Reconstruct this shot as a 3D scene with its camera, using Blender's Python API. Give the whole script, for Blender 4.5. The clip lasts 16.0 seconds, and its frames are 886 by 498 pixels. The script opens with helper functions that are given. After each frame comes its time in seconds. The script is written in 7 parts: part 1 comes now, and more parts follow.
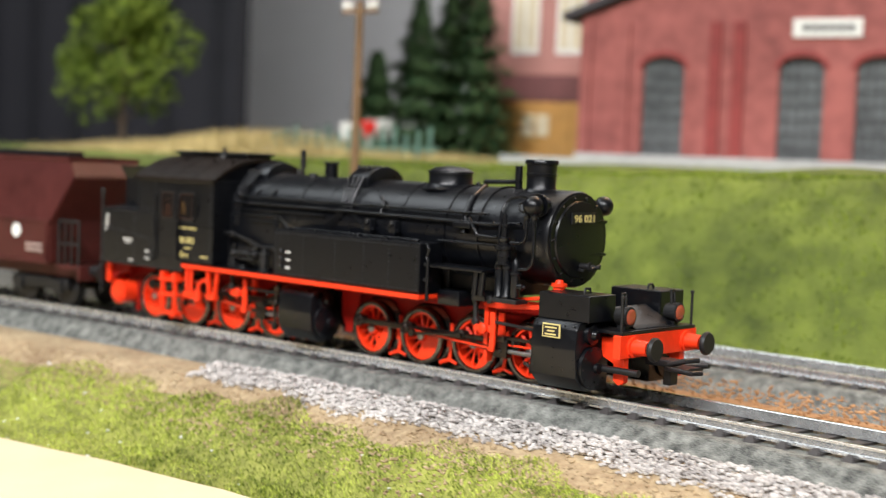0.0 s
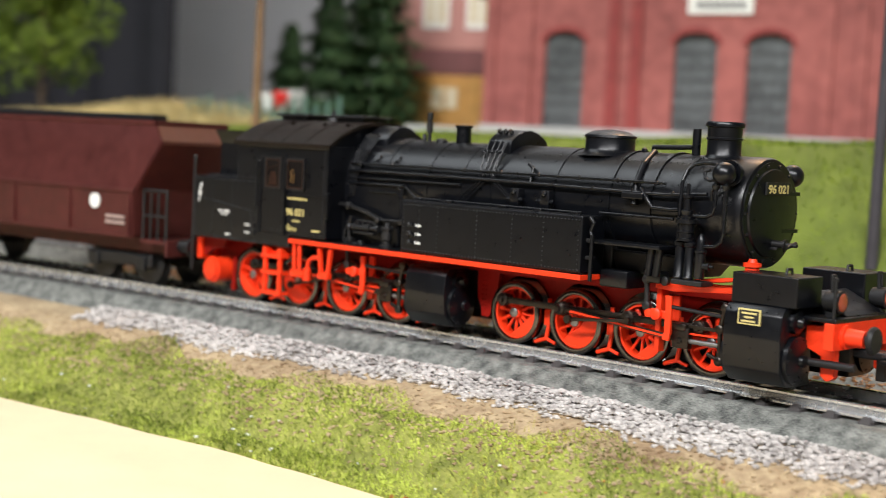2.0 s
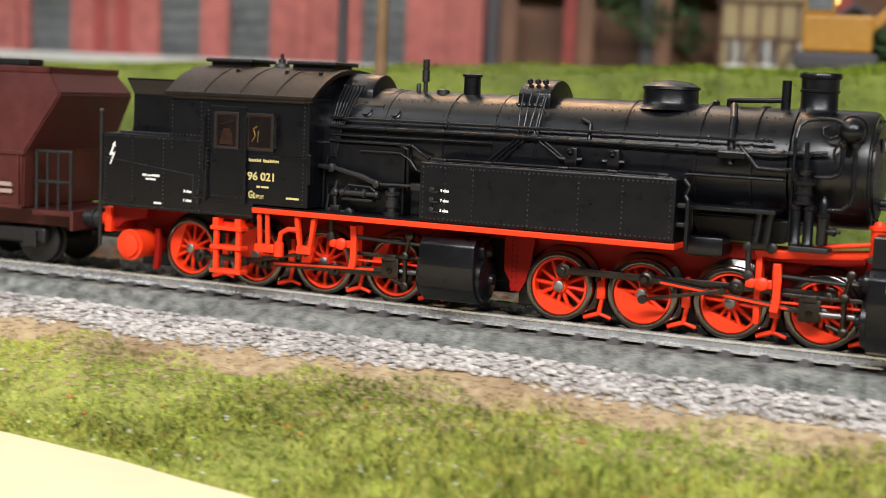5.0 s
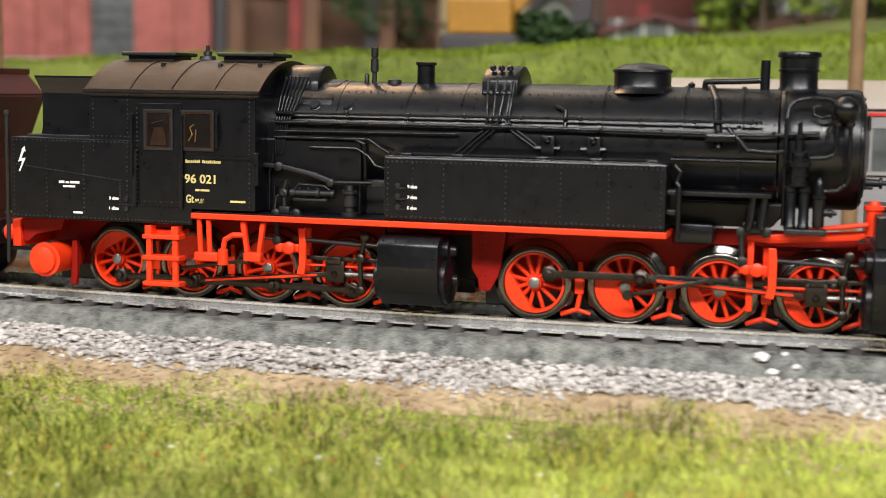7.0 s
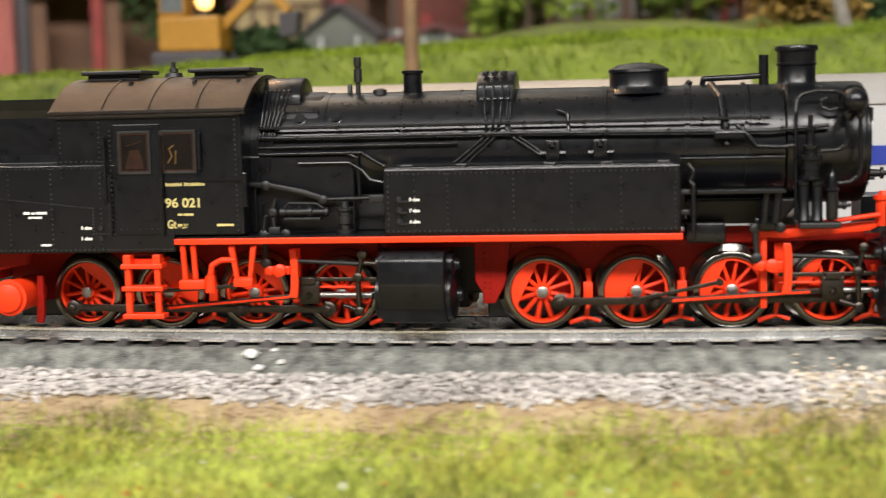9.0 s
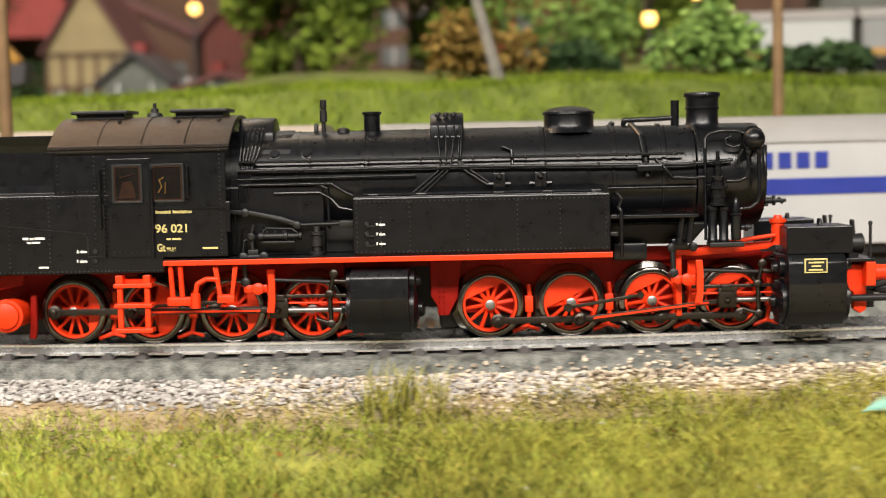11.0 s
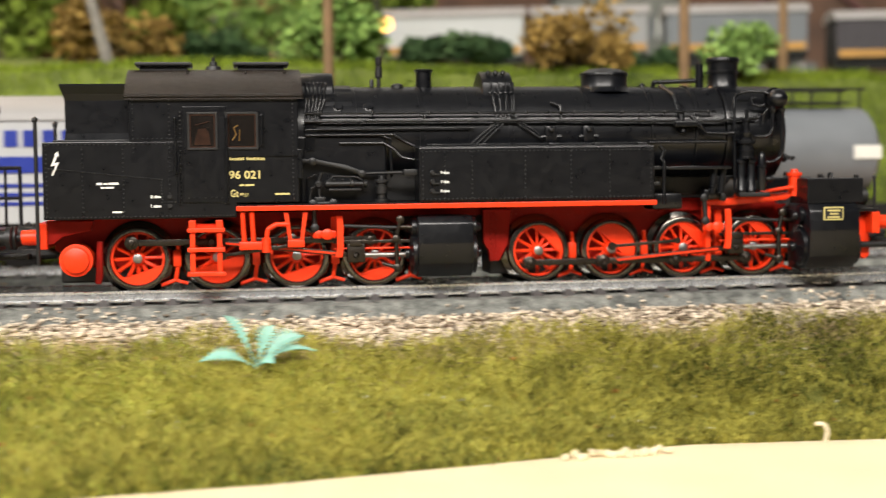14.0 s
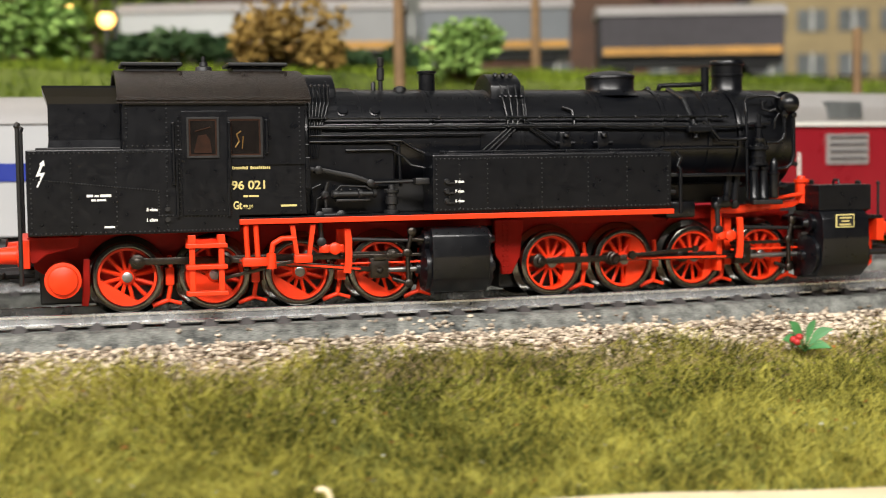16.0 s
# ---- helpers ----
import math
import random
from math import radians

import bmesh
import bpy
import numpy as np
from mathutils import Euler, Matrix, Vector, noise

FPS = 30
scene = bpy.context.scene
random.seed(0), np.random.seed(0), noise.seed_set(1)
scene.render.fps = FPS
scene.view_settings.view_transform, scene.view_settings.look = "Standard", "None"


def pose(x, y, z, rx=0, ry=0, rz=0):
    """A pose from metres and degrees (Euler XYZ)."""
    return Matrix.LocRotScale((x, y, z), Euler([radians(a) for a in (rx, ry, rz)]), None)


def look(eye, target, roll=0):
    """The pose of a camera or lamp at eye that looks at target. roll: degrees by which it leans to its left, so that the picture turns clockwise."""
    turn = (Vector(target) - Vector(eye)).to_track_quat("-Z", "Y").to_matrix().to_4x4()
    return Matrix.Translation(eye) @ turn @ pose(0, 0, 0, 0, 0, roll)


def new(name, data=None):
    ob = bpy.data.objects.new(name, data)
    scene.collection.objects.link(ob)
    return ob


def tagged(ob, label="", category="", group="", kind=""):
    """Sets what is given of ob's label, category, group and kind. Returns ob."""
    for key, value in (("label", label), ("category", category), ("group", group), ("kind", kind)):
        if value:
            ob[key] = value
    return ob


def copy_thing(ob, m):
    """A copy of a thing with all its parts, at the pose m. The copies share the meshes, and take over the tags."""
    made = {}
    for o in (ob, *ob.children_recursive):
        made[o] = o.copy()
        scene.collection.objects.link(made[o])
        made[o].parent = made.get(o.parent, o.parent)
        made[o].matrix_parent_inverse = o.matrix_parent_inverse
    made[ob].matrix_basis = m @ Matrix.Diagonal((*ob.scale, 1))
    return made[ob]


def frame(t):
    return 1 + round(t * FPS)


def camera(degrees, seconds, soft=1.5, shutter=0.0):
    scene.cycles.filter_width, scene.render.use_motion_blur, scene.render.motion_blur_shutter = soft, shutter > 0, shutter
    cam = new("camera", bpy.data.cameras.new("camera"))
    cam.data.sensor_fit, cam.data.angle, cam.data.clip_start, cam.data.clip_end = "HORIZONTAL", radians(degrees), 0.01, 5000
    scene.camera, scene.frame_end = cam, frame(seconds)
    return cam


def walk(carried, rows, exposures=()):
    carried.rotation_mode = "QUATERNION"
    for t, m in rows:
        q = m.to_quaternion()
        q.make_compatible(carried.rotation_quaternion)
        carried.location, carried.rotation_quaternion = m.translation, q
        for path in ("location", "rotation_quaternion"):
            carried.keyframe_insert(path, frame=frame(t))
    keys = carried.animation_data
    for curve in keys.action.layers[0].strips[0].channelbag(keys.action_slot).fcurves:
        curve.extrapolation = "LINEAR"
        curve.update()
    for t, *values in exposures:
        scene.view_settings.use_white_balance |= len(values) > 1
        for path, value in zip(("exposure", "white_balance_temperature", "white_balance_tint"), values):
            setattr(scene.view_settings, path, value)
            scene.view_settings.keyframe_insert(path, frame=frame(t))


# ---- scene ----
# A model railway: a tank locomotive runs past the camera. Shapes are written in millimetres, objects in metres.
MM = 0.001
cam = camera(34.851, 16.0, soft=0.55, shutter=0.55)
cam.data.dof.use_dof = True
cam.data.dof.focus_distance = 0.283
cam.data.dof.aperture_fstop = 18.0
PATH = [
    (0.0, (-0.1715, -0.2312, 0.0509), (-0.3516, 0.0079, 0.0314), 2.22),
    (0.5, (-0.1534, -0.2370, 0.0516), (-0.3322, 0.0030, 0.0312), 1.86),
    (1.0, (-0.1433, -0.2368, 0.0480), (-0.3207, 0.0043, 0.0279), 2.16),
    (1.5, (-0.1423, -0.2394, 0.0508), (-0.3178, 0.0029, 0.0282), 2.11),
    (2.0, (-0.1445, -0.2366, 0.0436), (-0.3142, 0.0098, 0.0216), 2.89),
    (2.5, (-0.1418, -0.2382, 0.0470), (-0.2907, 0.0205, 0.0170), 2.42),
    (3.0, (-0.1380, -0.2403, 0.0421), (-0.2681, 0.0288, 0.0160), 2.83),
    (3.5, (-0.1410, -0.2521, 0.0400), (-0.2496, 0.0263, 0.0136), 2.29),
    (3.7, (-0.1410, -0.2539, 0.0408), (-0.2465, 0.0256, 0.0132), 2.10),
    (5.8, (-0.1006, -0.2730, 0.0458), (-0.1580, 0.0194, 0.0107), 2.22),
    (6.0, (-0.0937, -0.2725, 0.0448), (-0.1489, 0.0203, 0.0101), 1.94),
    (6.5, (-0.0741, -0.2719, 0.0449), (-0.1239, 0.0220, 0.0109), 1.40),
    (7.0, (-0.0544, -0.2698, 0.0431), (-0.1011, 0.0246, 0.0095), 0.94),
    (7.5, (-0.0388, -0.2718, 0.0432), (-0.0828, 0.0230, 0.0090), 0.68),
    (8.0, (-0.0128, -0.2692, 0.0432), (-0.0583, 0.0255, 0.0104), 0.46),
    (8.5, (0.0125, -0.2677, 0.0452), (-0.0344, 0.0266, 0.0101), -0.46),
    (9.0, (0.0369, -0.2668, 0.0421), (-0.0062, 0.0285, 0.0113), -1.41),
    (9.5, (0.0691, -0.2605, 0.0446), (0.0256, 0.0347, 0.0134), -1.86),
    (9.7, (0.0783, -0.2600, 0.0443), (0.0361, 0.0353, 0.0124), -1.85),
    (11.8, (0.1758, -0.3140, 0.0406), (0.1369, -0.0171, 0.0228), -1.12),
    (12.0, (0.1810, -0.3133, 0.0419), (0.1431, -0.0162, 0.0237), -1.16),
    (12.5, (0.1872, -0.3102, 0.0382), (0.1530, -0.0125, 0.0250), -0.83),
    (13.0, (0.2092, -0.3091, 0.0333), (0.1709, -0.0119, 0.0198), -0.25),
    (13.5, (0.2270, -0.3035, 0.0269), (0.1953, -0.0056, 0.0108), -0.20),
    (14.0, (0.2566, -0.2912, 0.0270), (0.2303, 0.0071, 0.0088), -0.64),
    (14.5, (0.2737, -0.2817, 0.0268), (0.2545, 0.0170, 0.0078), -0.96),
    (15.0, (0.2944, -0.2703, 0.0295), (0.2780, 0.0285, 0.0082), -0.84),
    (15.5, (0.3112, -0.2590, 0.0293), (0.2989, 0.0401, 0.0096), -1.04),
    (16.0, (0.3280, -0.2470, 0.0294), (0.3172, 0.0522, 0.0105), -0.81),
]
walk(cam, [(t, look(eye, target, roll)) for t, eye, target, roll in PATH], exposures=[(0.0, 0.0, 6500, 10), (1.5, -0.06, 6500, 10), (3.0, -0.16, 6500, 10), (6.0, -0.12, 6700, 10), (9.5, -0.04, 7100, 10), (12.0, 0.06, 7500, 10), (13.0, 0.14, 7500, 10), (14.0, 0.02, 7200, 10), (15.0, -0.06, 7000, 10), (16.0, 0.04, 7000, 10)])

# ---- light: a closed room lit by unseen lamps ----
world = bpy.data.worlds.new("room_air")
scene.world = world
world.use_nodes = True
world.node_tree.nodes["Background"].inputs[0].default_value = (0.9, 0.95, 1.0, 1)
world.node_tree.nodes["Background"].inputs[1].default_value = 0.25


def area_lamp(name, eye, target, w, h, power, colour):
    data = bpy.data.lights.new(name, "AREA")
    data.shape, data.size, data.size_y, data.energy, data.color = "RECTANGLE", w, h, power, colour
    ob = new(name, data)
    ob.matrix_world = look(eye, target)
    return ob


area_lamp("ceiling_lamp", (0.14, -1.15, 1.0), (0.12, 0.0, 0.0), 2.0, 0.2, 54, (0.98, 0.98, 1.0))
area_lamp("ceiling_lamp", (-0.6, 0.6, 1.5), (-0.3, 0.3, 0.0), 1.4, 0.5, 6, (1.0, 0.84, 0.66))
area_lamp("warm_lamp", (-0.34, 0.42, 0.56), (-0.1, 0.0, 0.02), 0.16, 0.12, 1.3, (1.0, 0.5, 0.18))
# Added out of view only to brighten the back wall.
area_lamp("ceiling_lamp", (-0.9, 1.15, 1.6), (-1.0, 1.6, 0.3), 1.2, 0.3, 7, (0.98, 0.98, 1.0))
area_lamp("ceiling_lamp", (-1.3, -0.3, 1.2), (-0.3, 0.2, 0.0), 0.7, 0.7, 7, (0.9, 0.96, 1.0))

# ---- materials ----
def mat(name, base, rough=0.6, metal=0.0, var=0.25, scale=400.0, bump=0.0, bscale=1500.0, glow=0.0, tint=None, island=0.0, spec=0.5, lo=0.3, hi=0.7):
    """A procedural surface: base colour broken by coarse and fine noise (scales per metre), with fine relief."""
    m = bpy.data.materials.new(name)
    m.use_nodes = True
    n, l = m.node_tree.nodes, m.node_tree.links
    b = n["Principled BSDF"]
    b.inputs["Metallic"].default_value = metal
    b.inputs["Specular IOR Level"].default_value = spec
    tc = n.new("ShaderNodeTexCoord")
    n1, n2 = n.new("ShaderNodeTexNoise"), n.new("ShaderNodeTexNoise")
    n1.inputs["Scale"].default_value, n2.inputs["Scale"].default_value = scale, scale * 0.11
    n1.inputs["Detail"].default_value = 4
    l.new(tc.outputs["Object"], n1.inputs["Vector"]), l.new(tc.outputs["Object"], n2.inputs["Vector"])
    add = n.new("ShaderNodeMath")
    add.operation = "ADD"
    l.new(n1.outputs["Fac"], add.inputs[0]), l.new(n2.outputs["Fac"], add.inputs[1])
    last = add.outputs[0]
    if island:
        g = n.new("ShaderNodeNewGeometry")
        mul = n.new("ShaderNodeMath")
        mul.operation, mul.inputs[1].default_value = "MULTIPLY_ADD", island
        l.new(g.outputs["Random Per Island"], mul.inputs[0]), l.new(last, mul.inputs[2])
        sub = n.new("ShaderNodeMath")
        sub.operation, sub.inputs[1].default_value = "SUBTRACT", island / 2
        l.new(mul.outputs[0], sub.inputs[0])
        last = sub.outputs[0]
    ramp = n.new("ShaderNodeValToRGB")
    half = n.new("ShaderNodeMath")
    half.operation, half.inputs[1].default_value = "MULTIPLY", 0.5
    l.new(last, half.inputs[0]), l.new(half.outputs[0], ramp.inputs[0])
    t = tint or base
    e = ramp.color_ramp.elements
    e[0].position, e[1].position = lo, hi
    e[0].color = (*[c * (1 - var) for c in base], 1)
    e[1].color = (*[min(1, c * (1 + var)) for c in t], 1)
    l.new(ramp.outputs[0], b.inputs["Base Color"])
    rr = n.new("ShaderNodeMapRange")
    rr.inputs[3].default_value, rr.inputs[4].default_value = max(0.03, rough - 0.1), min(1, rough + 0.1)
    l.new(n1.outputs["Fac"], rr.inputs[0]), l.new(rr.outputs[0], b.inputs["Roughness"])
    if bump:
        n3, bp = n.new("ShaderNodeTexNoise"), n.new("ShaderNodeBump")
        n3.inputs["Scale"].default_value, bp.inputs["Strength"].default_value, bp.inputs["Distance"].default_value = bscale, bump, 0.0005
        l.new(tc.outputs["Object"], n3.inputs["Vector"]), l.new(n3.outputs["Fac"], bp.inputs["Height"]), l.new(bp.outputs[0], b.inputs["Normal"])
    if glow:
        b.inputs["Emission Color"].default_value, b.inputs["Emission Strength"].default_value = (*base, 1), glow
    return m


BLACK = mat("black_loco_paint", (0.0030, 0.0035, 0.0050), 0.31, var=0.25, scale=600, bump=0.03, bscale=6000, spec=0.42)
# Worn rivet heads, coloured lighter than the plates to paint in their glints.
RIVET = mat("worn_glint_rivet_paint", (0.055, 0.057, 0.06), 0.3, 0.4, var=0.5, scale=900, island=0.6)
# Black roof paint; its speckled brown is a warm lamp sheen painted in.
ROOF = mat("black_roof_paint_warm_sheen", (0.0115, 0.0078, 0.006), 0.36, var=0.8, scale=3000, bump=0.35, bscale=4500, spec=0.26)
SOOT = mat("matt_black_plastic", (0.007, 0.007, 0.0075), 0.5, var=0.3, scale=1200)
RED = mat("red_frame_paint", (0.88, 0.045, 0.009), 0.42, var=0.12, scale=700, spec=0.35)
# The frame red darkened: shade under the running board put into the colour.
SHADERED = mat("red_frame_paint_in_shade", (0.24, 0.008, 0.005), 0.45, var=0.15, scale=700, spec=0.12)
STEEL = mat("blackened_steel_tyre", (0.13, 0.122, 0.11), 0.22, 1.0, var=0.25, scale=1500)
ROD = mat("burnished_gunmetal_rod", (0.06, 0.052, 0.045), 0.38, 1.0, var=0.3, scale=1800)
RAIL = mat("worn_rail_steel", (0.60, 0.61, 0.61), 0.26, 0.75, var=0.25, scale=500, bump=0.05)
NICKEL = mat("nickel_axle_end", (0.32, 0.32, 0.31), 0.42, 1.0, var=0.15, scale=3000)
WHITE = mat("white_lettering", (0.75, 0.75, 0.72), 0.6, var=0.05)
YELLOW = mat("pale_yellow_lettering", (0.62, 0.52, 0.2), 0.5, var=0.08)
GLASS = mat("dark_cab_glass", (0.010, 0.008, 0.007), 0.12, var=0.4, scale=300)
CABIN = mat("brown_cab_fittings", (0.028, 0.012, 0.007), 0.7, var=0.5, scale=900, spec=0.12)
BRASS = mat("dull_brass", (0.22, 0.12, 0.035), 0.45, 0.6, var=0.3)
LENS = mat("amber_lamp_lens", (0.35, 0.08, 0.04), 0.15, var=0.2)
ROADBED = mat("grey_moulded_roadbed", (0.088, 0.095, 0.088), 0.8, var=0.6, scale=3200, bump=1.0, bscale=1500, tint=(0.19, 0.195, 0.175), lo=0.36, hi=0.66)
SLEEPER = mat("dark_plastic_sleeper", (0.05, 0.044, 0.042), 0.6, var=0.3, scale=1500)
SOIL = mat("sandy_brown_scatter", (0.34, 0.21, 0.11), 0.95, var=0.4, scale=500, bump=0.9, bscale=1300, tint=(0.42, 0.33, 0.2))
STONE = mat("pale_ballast_stone", (0.38, 0.35, 0.33), 0.95, var=0.28, scale=600, island=0.5, tint=(0.55, 0.52, 0.49), spec=0.2)
BANKTURF = mat("bank_turf_base", (0.06, 0.095, 0.01), 0.95, var=0.5, scale=90, bump=0.8, bscale=1200, tint=(0.13, 0.165, 0.025))
TURF = mat("green_turf_base", (0.16, 0.185, 0.034), 0.95, var=0.45, scale=250, bump=0.8, bscale=1200, tint=(0.30, 0.31, 0.07))
CLAY = mat("orange_brown_scatter", (0.32, 0.14, 0.055), 0.95, var=0.4, scale=500, bump=0.9, bscale=1300, tint=(0.45, 0.26, 0.12))
BLADE = mat("grass_fibre", (0.155, 0.235, 0.018), 0.8, var=0.5, scale=75, island=0.6, tint=(0.43, 0.49, 0.09), spec=0.2, lo=0.4, hi=0.62)
BLADE_FAR = mat("bright_grass_fibre", (0.068, 0.125, 0.008), 0.85, var=0.5, scale=60, island=0.8, tint=(0.16, 0.215, 0.02), spec=0.2)
BOARD = mat("bare_pale_pine", (0.78, 0.66, 0.45), 0.6, var=0.1, scale=60, bump=0.1)
BACKWALL = mat("pale_grey_back_wall_paint", (0.83, 0.84, 0.85), 0.9, var=0.05, scale=8)
PLASTER = mat("room_wall_paint", (0.085, 0.085, 0.09), 0.9, var=0.05, scale=8)
CEIL = mat("ceiling_paint", (0.4, 0.4, 0.39), 0.9, var=0.04, scale=8)
FLOOR = mat("room_floor_grey", (0.1, 0.096, 0.09), 0.6, var=0.15, scale=6)
CURTAIN = mat("dark_curtain_cloth", (0.022, 0.022, 0.028), 0.9, var=0.2, scale=30)
WAGON_BROWN = mat("oxide_brown_wagon_paint", (0.068, 0.0165, 0.0145), 0.45, var=0.3, scale=300, bump=0.08, spec=0.25)
COAL = mat("coal", (0.012, 0.012, 0.012), 0.6, var=0.4, scale=1500, bump=1.0, bscale=900)


# ---- mesh helpers, in millimetres ----
def part(name, bm, material, parent=None, label="", at=None, smooth=False):
    me = bpy.data.meshes.new(name)
    bmesh.ops.scale(bm, vec=(MM, MM, MM), verts=bm.verts)
    bm.to_mesh(me)
    bm.free()
    me.materials.append(material)
    if smooth:
        me.shade_smooth()
        me.set_sharp_from_angle(angle=radians(38))
    ob = new(name, me)
    if parent is not None:
        ob.parent = parent
    if at is not None:
        ob.matrix_basis = at
    if label:
        ob["label"] = label
    return ob


def thing(name, at, label, category, group="", kind=""):
    ob = new(name)
    ob.empty_display_size = 0.01
    ob.matrix_basis = at
    return tagged(ob, label, category, group, kind)


def raw(name, verts, faces, material, parent=None, label=""):
    me = bpy.data.meshes.new(name)
    me.from_pydata([(x * MM, y * MM, z * MM) for x, y, z in verts], [], faces)
    me.materials.append(material)
    ob = new(name, me)
    if parent is not None:
        ob.parent = parent
    if label:
        ob["label"] = label
    return ob


def box(bm, x0, x1, y0, y1, z0, z1, bev=0.0):
    v = [bm.verts.new(p) for p in ((x0, y0, z0), (x1, y0, z0), (x1, y1, z0), (x0, y1, z0), (x0, y0, z1), (x1, y0, z1), (x1, y1, z1), (x0, y1, z1))]
    f = [bm.faces.new([v[i] for i in q]) for q in ((3, 2, 1, 0), (4, 5, 6, 7), (0, 1, 5, 4), (1, 2, 6, 5), (2, 3, 7, 6), (3, 0, 4, 7))]
    if bev:
        bmesh.ops.bevel(bm, geom=list({e for q in f for e in q.edges}), offset=bev, segments=2, affect="EDGES", profile=0.5)
    return bm


def prism(bm, pts, axis, a, b, bev=0.0):
    """The outline pts drawn out from a to b along an axis; pts are the other two coordinates in order."""
    def at(p, q):
        return {"x": (q, p[0], p[1]), "y": (p[0], q, p[1]), "z": (p[0], p[1], q)}[axis]
    lo, hi = [bm.verts.new(at(p, a)) for p in pts], [bm.verts.new(at(p, b)) for p in pts]
    f = [bm.faces.new(lo), bm.faces.new(hi[::-1])]
    for i in range(len(pts)):
        j = (i + 1) % len(pts)
        f.append(bm.faces.new((lo[j], lo[i], hi[i], hi[j])))
    bmesh.ops.recalc_face_normals(bm, faces=f)
    if bev:
        bmesh.ops.bevel(bm, geom=list({e for q in f for e in q.edges}), offset=bev, segments=2, affect="EDGES", profile=0.5)
    return bm


def cyl(bm, p0, p1, r0, r1=None, seg=20):
    p0, p1 = Vector(p0), Vector(p1)
    r1 = r0 if r1 is None else r1
    d = (p1 - p0).normalized()
    u = d.orthogonal().normalized()
    w = d.cross(u)
    a, b = [], []
    for i in range(seg):
        c = u * math.cos(2 * math.pi * i / seg) + w * math.sin(2 * math.pi * i / seg)
        a.append(bm.verts.new(p0 + c * r0)), b.append(bm.verts.new(p1 + c * r1))
    for i in range(seg):
        j = (i + 1) % seg
        bm.faces.new((a[i], a[j], b[j], b[i]))
    bm.faces.new(a[::-1]), bm.faces.new(b)
    return bm


def lathe(bm, base, direction, profile, seg=24):
    """A turned body: profile rows of (distance along direction, radius)."""
    base, d = Vector(base), Vector(direction).normalized()
    u = d.orthogonal().normalized()
    w = d.cross(u)
    rings = []
    for h, r in profile:
        rings.append([bm.verts.new(base + d * h + (u * math.cos(2 * math.pi * i / seg) + w * math.sin(2 * math.pi * i / seg)) * max(r, 0.01)) for i in range(seg)])
    for a, b in zip(rings, rings[1:]):
        for i in range(seg):
            j = (i + 1) % seg
            bm.faces.new((a[i], a[j], b[j], b[i]))
    bm.faces.new(rings[0][::-1]), bm.faces.new(rings[-1])
    return bm


def pipe(bm, pts, r, seg=10):
    for a, b in zip(pts, pts[1:]):
        cyl(bm, a, b, r, seg=seg)
    for q in pts[1:-1]:
        bmesh.ops.create_icosphere(bm, subdivisions=1, radius=r * 1.06, matrix=Matrix.Translation(q))
    return bm


def ball(bm, p, r, sub=2):
    bmesh.ops.create_icosphere(bm, subdivisions=sub, radius=r, matrix=Matrix.Translation(p))
    return bm


def B():
    return bmesh.new()


# ---- the line of the track ----
KNOTS = (-650, -480, -360, -240, -120, 0, 120, 240, 360, 520)
BENDS = (-0.431, -0.448, -0.529, -0.553, 1.009, 1.42, 1.123, 0.583, 1.171, 1.126)
GRID = np.arange(-1400, 1001, 5.0)
_k = np.interp(GRID, KNOTS, BENDS) * 1e-3
_h = np.concatenate([[0], np.cumsum((_k[1:] + _k[:-1]) / 2 * 5)])
_h -= np.interp(0, GRID, _h)
_x = np.concatenate([[0], np.cumsum((np.cos(_h[1:]) + np.cos(_h[:-1])) / 2 * 5)])
_y = np.concatenate([[0], np.cumsum((np.sin(_h[1:]) + np.sin(_h[:-1])) / 2 * 5)])
_x, _y = _x - np.interp(0, GRID, _x), _y - np.interp(0, GRID, _y)


def line(s, d=0.0):
    """The point at arc length s and d to the side of the track's centre line, and the heading there (radians)."""
    h = float(np.interp(s, GRID, _h))
    return float(np.interp(s, GRID, _x)) - d * math.sin(h), float(np.interp(s, GRID, _y)) + d * math.cos(h), h


def on_line(s, d=0.0, z=0.0):
    x, y, h = line(s, d)
    return pose(x * MM, y * MM, z * MM, 0, 0, math.degrees(h))


def chord(s, a, b):
    """The pose, at arc length s, of a body carried at a and b before its own middle."""
    xa, ya, _ = line(s + a)
    xb, yb, _ = line(s + b)
    h = math.atan2(yb - ya, xb - xa)
    m = (a + b) / 2
    return pose(((xa + xb) / 2 - m * math.cos(h)) * MM, ((ya + yb) / 2 - m * math.sin(h)) * MM, 0, 0, 0, math.degrees(h))


BLADE_DRY = mat("olive_grass_fibre", (0.088, 0.104, 0.012), 0.85, var=0.5, scale=65, island=0.8, tint=(0.36, 0.325, 0.065), spec=0.2, lo=0.4, hi=0.6)
STONE_TAN = mat("tan_ballast_stone", (0.25, 0.185, 0.125), 0.92, var=0.4, scale=700, island=0.85, tint=(0.64, 0.54, 0.42))
RUST = mat("rust_brown_crumb", (0.45, 0.14, 0.04), 0.8, var=0.3)
FERN = mat("turquoise_green_leaf", (0.22, 0.47, 0.38), 0.45, var=0.4, scale=300)
LEAF_GREEN = mat("green_leaf", (0.06, 0.22, 0.07), 0.5, var=0.3, scale=300)
BERRY = mat("red_berry", (0.5, 0.03, 0.03), 0.4, var=0.1)

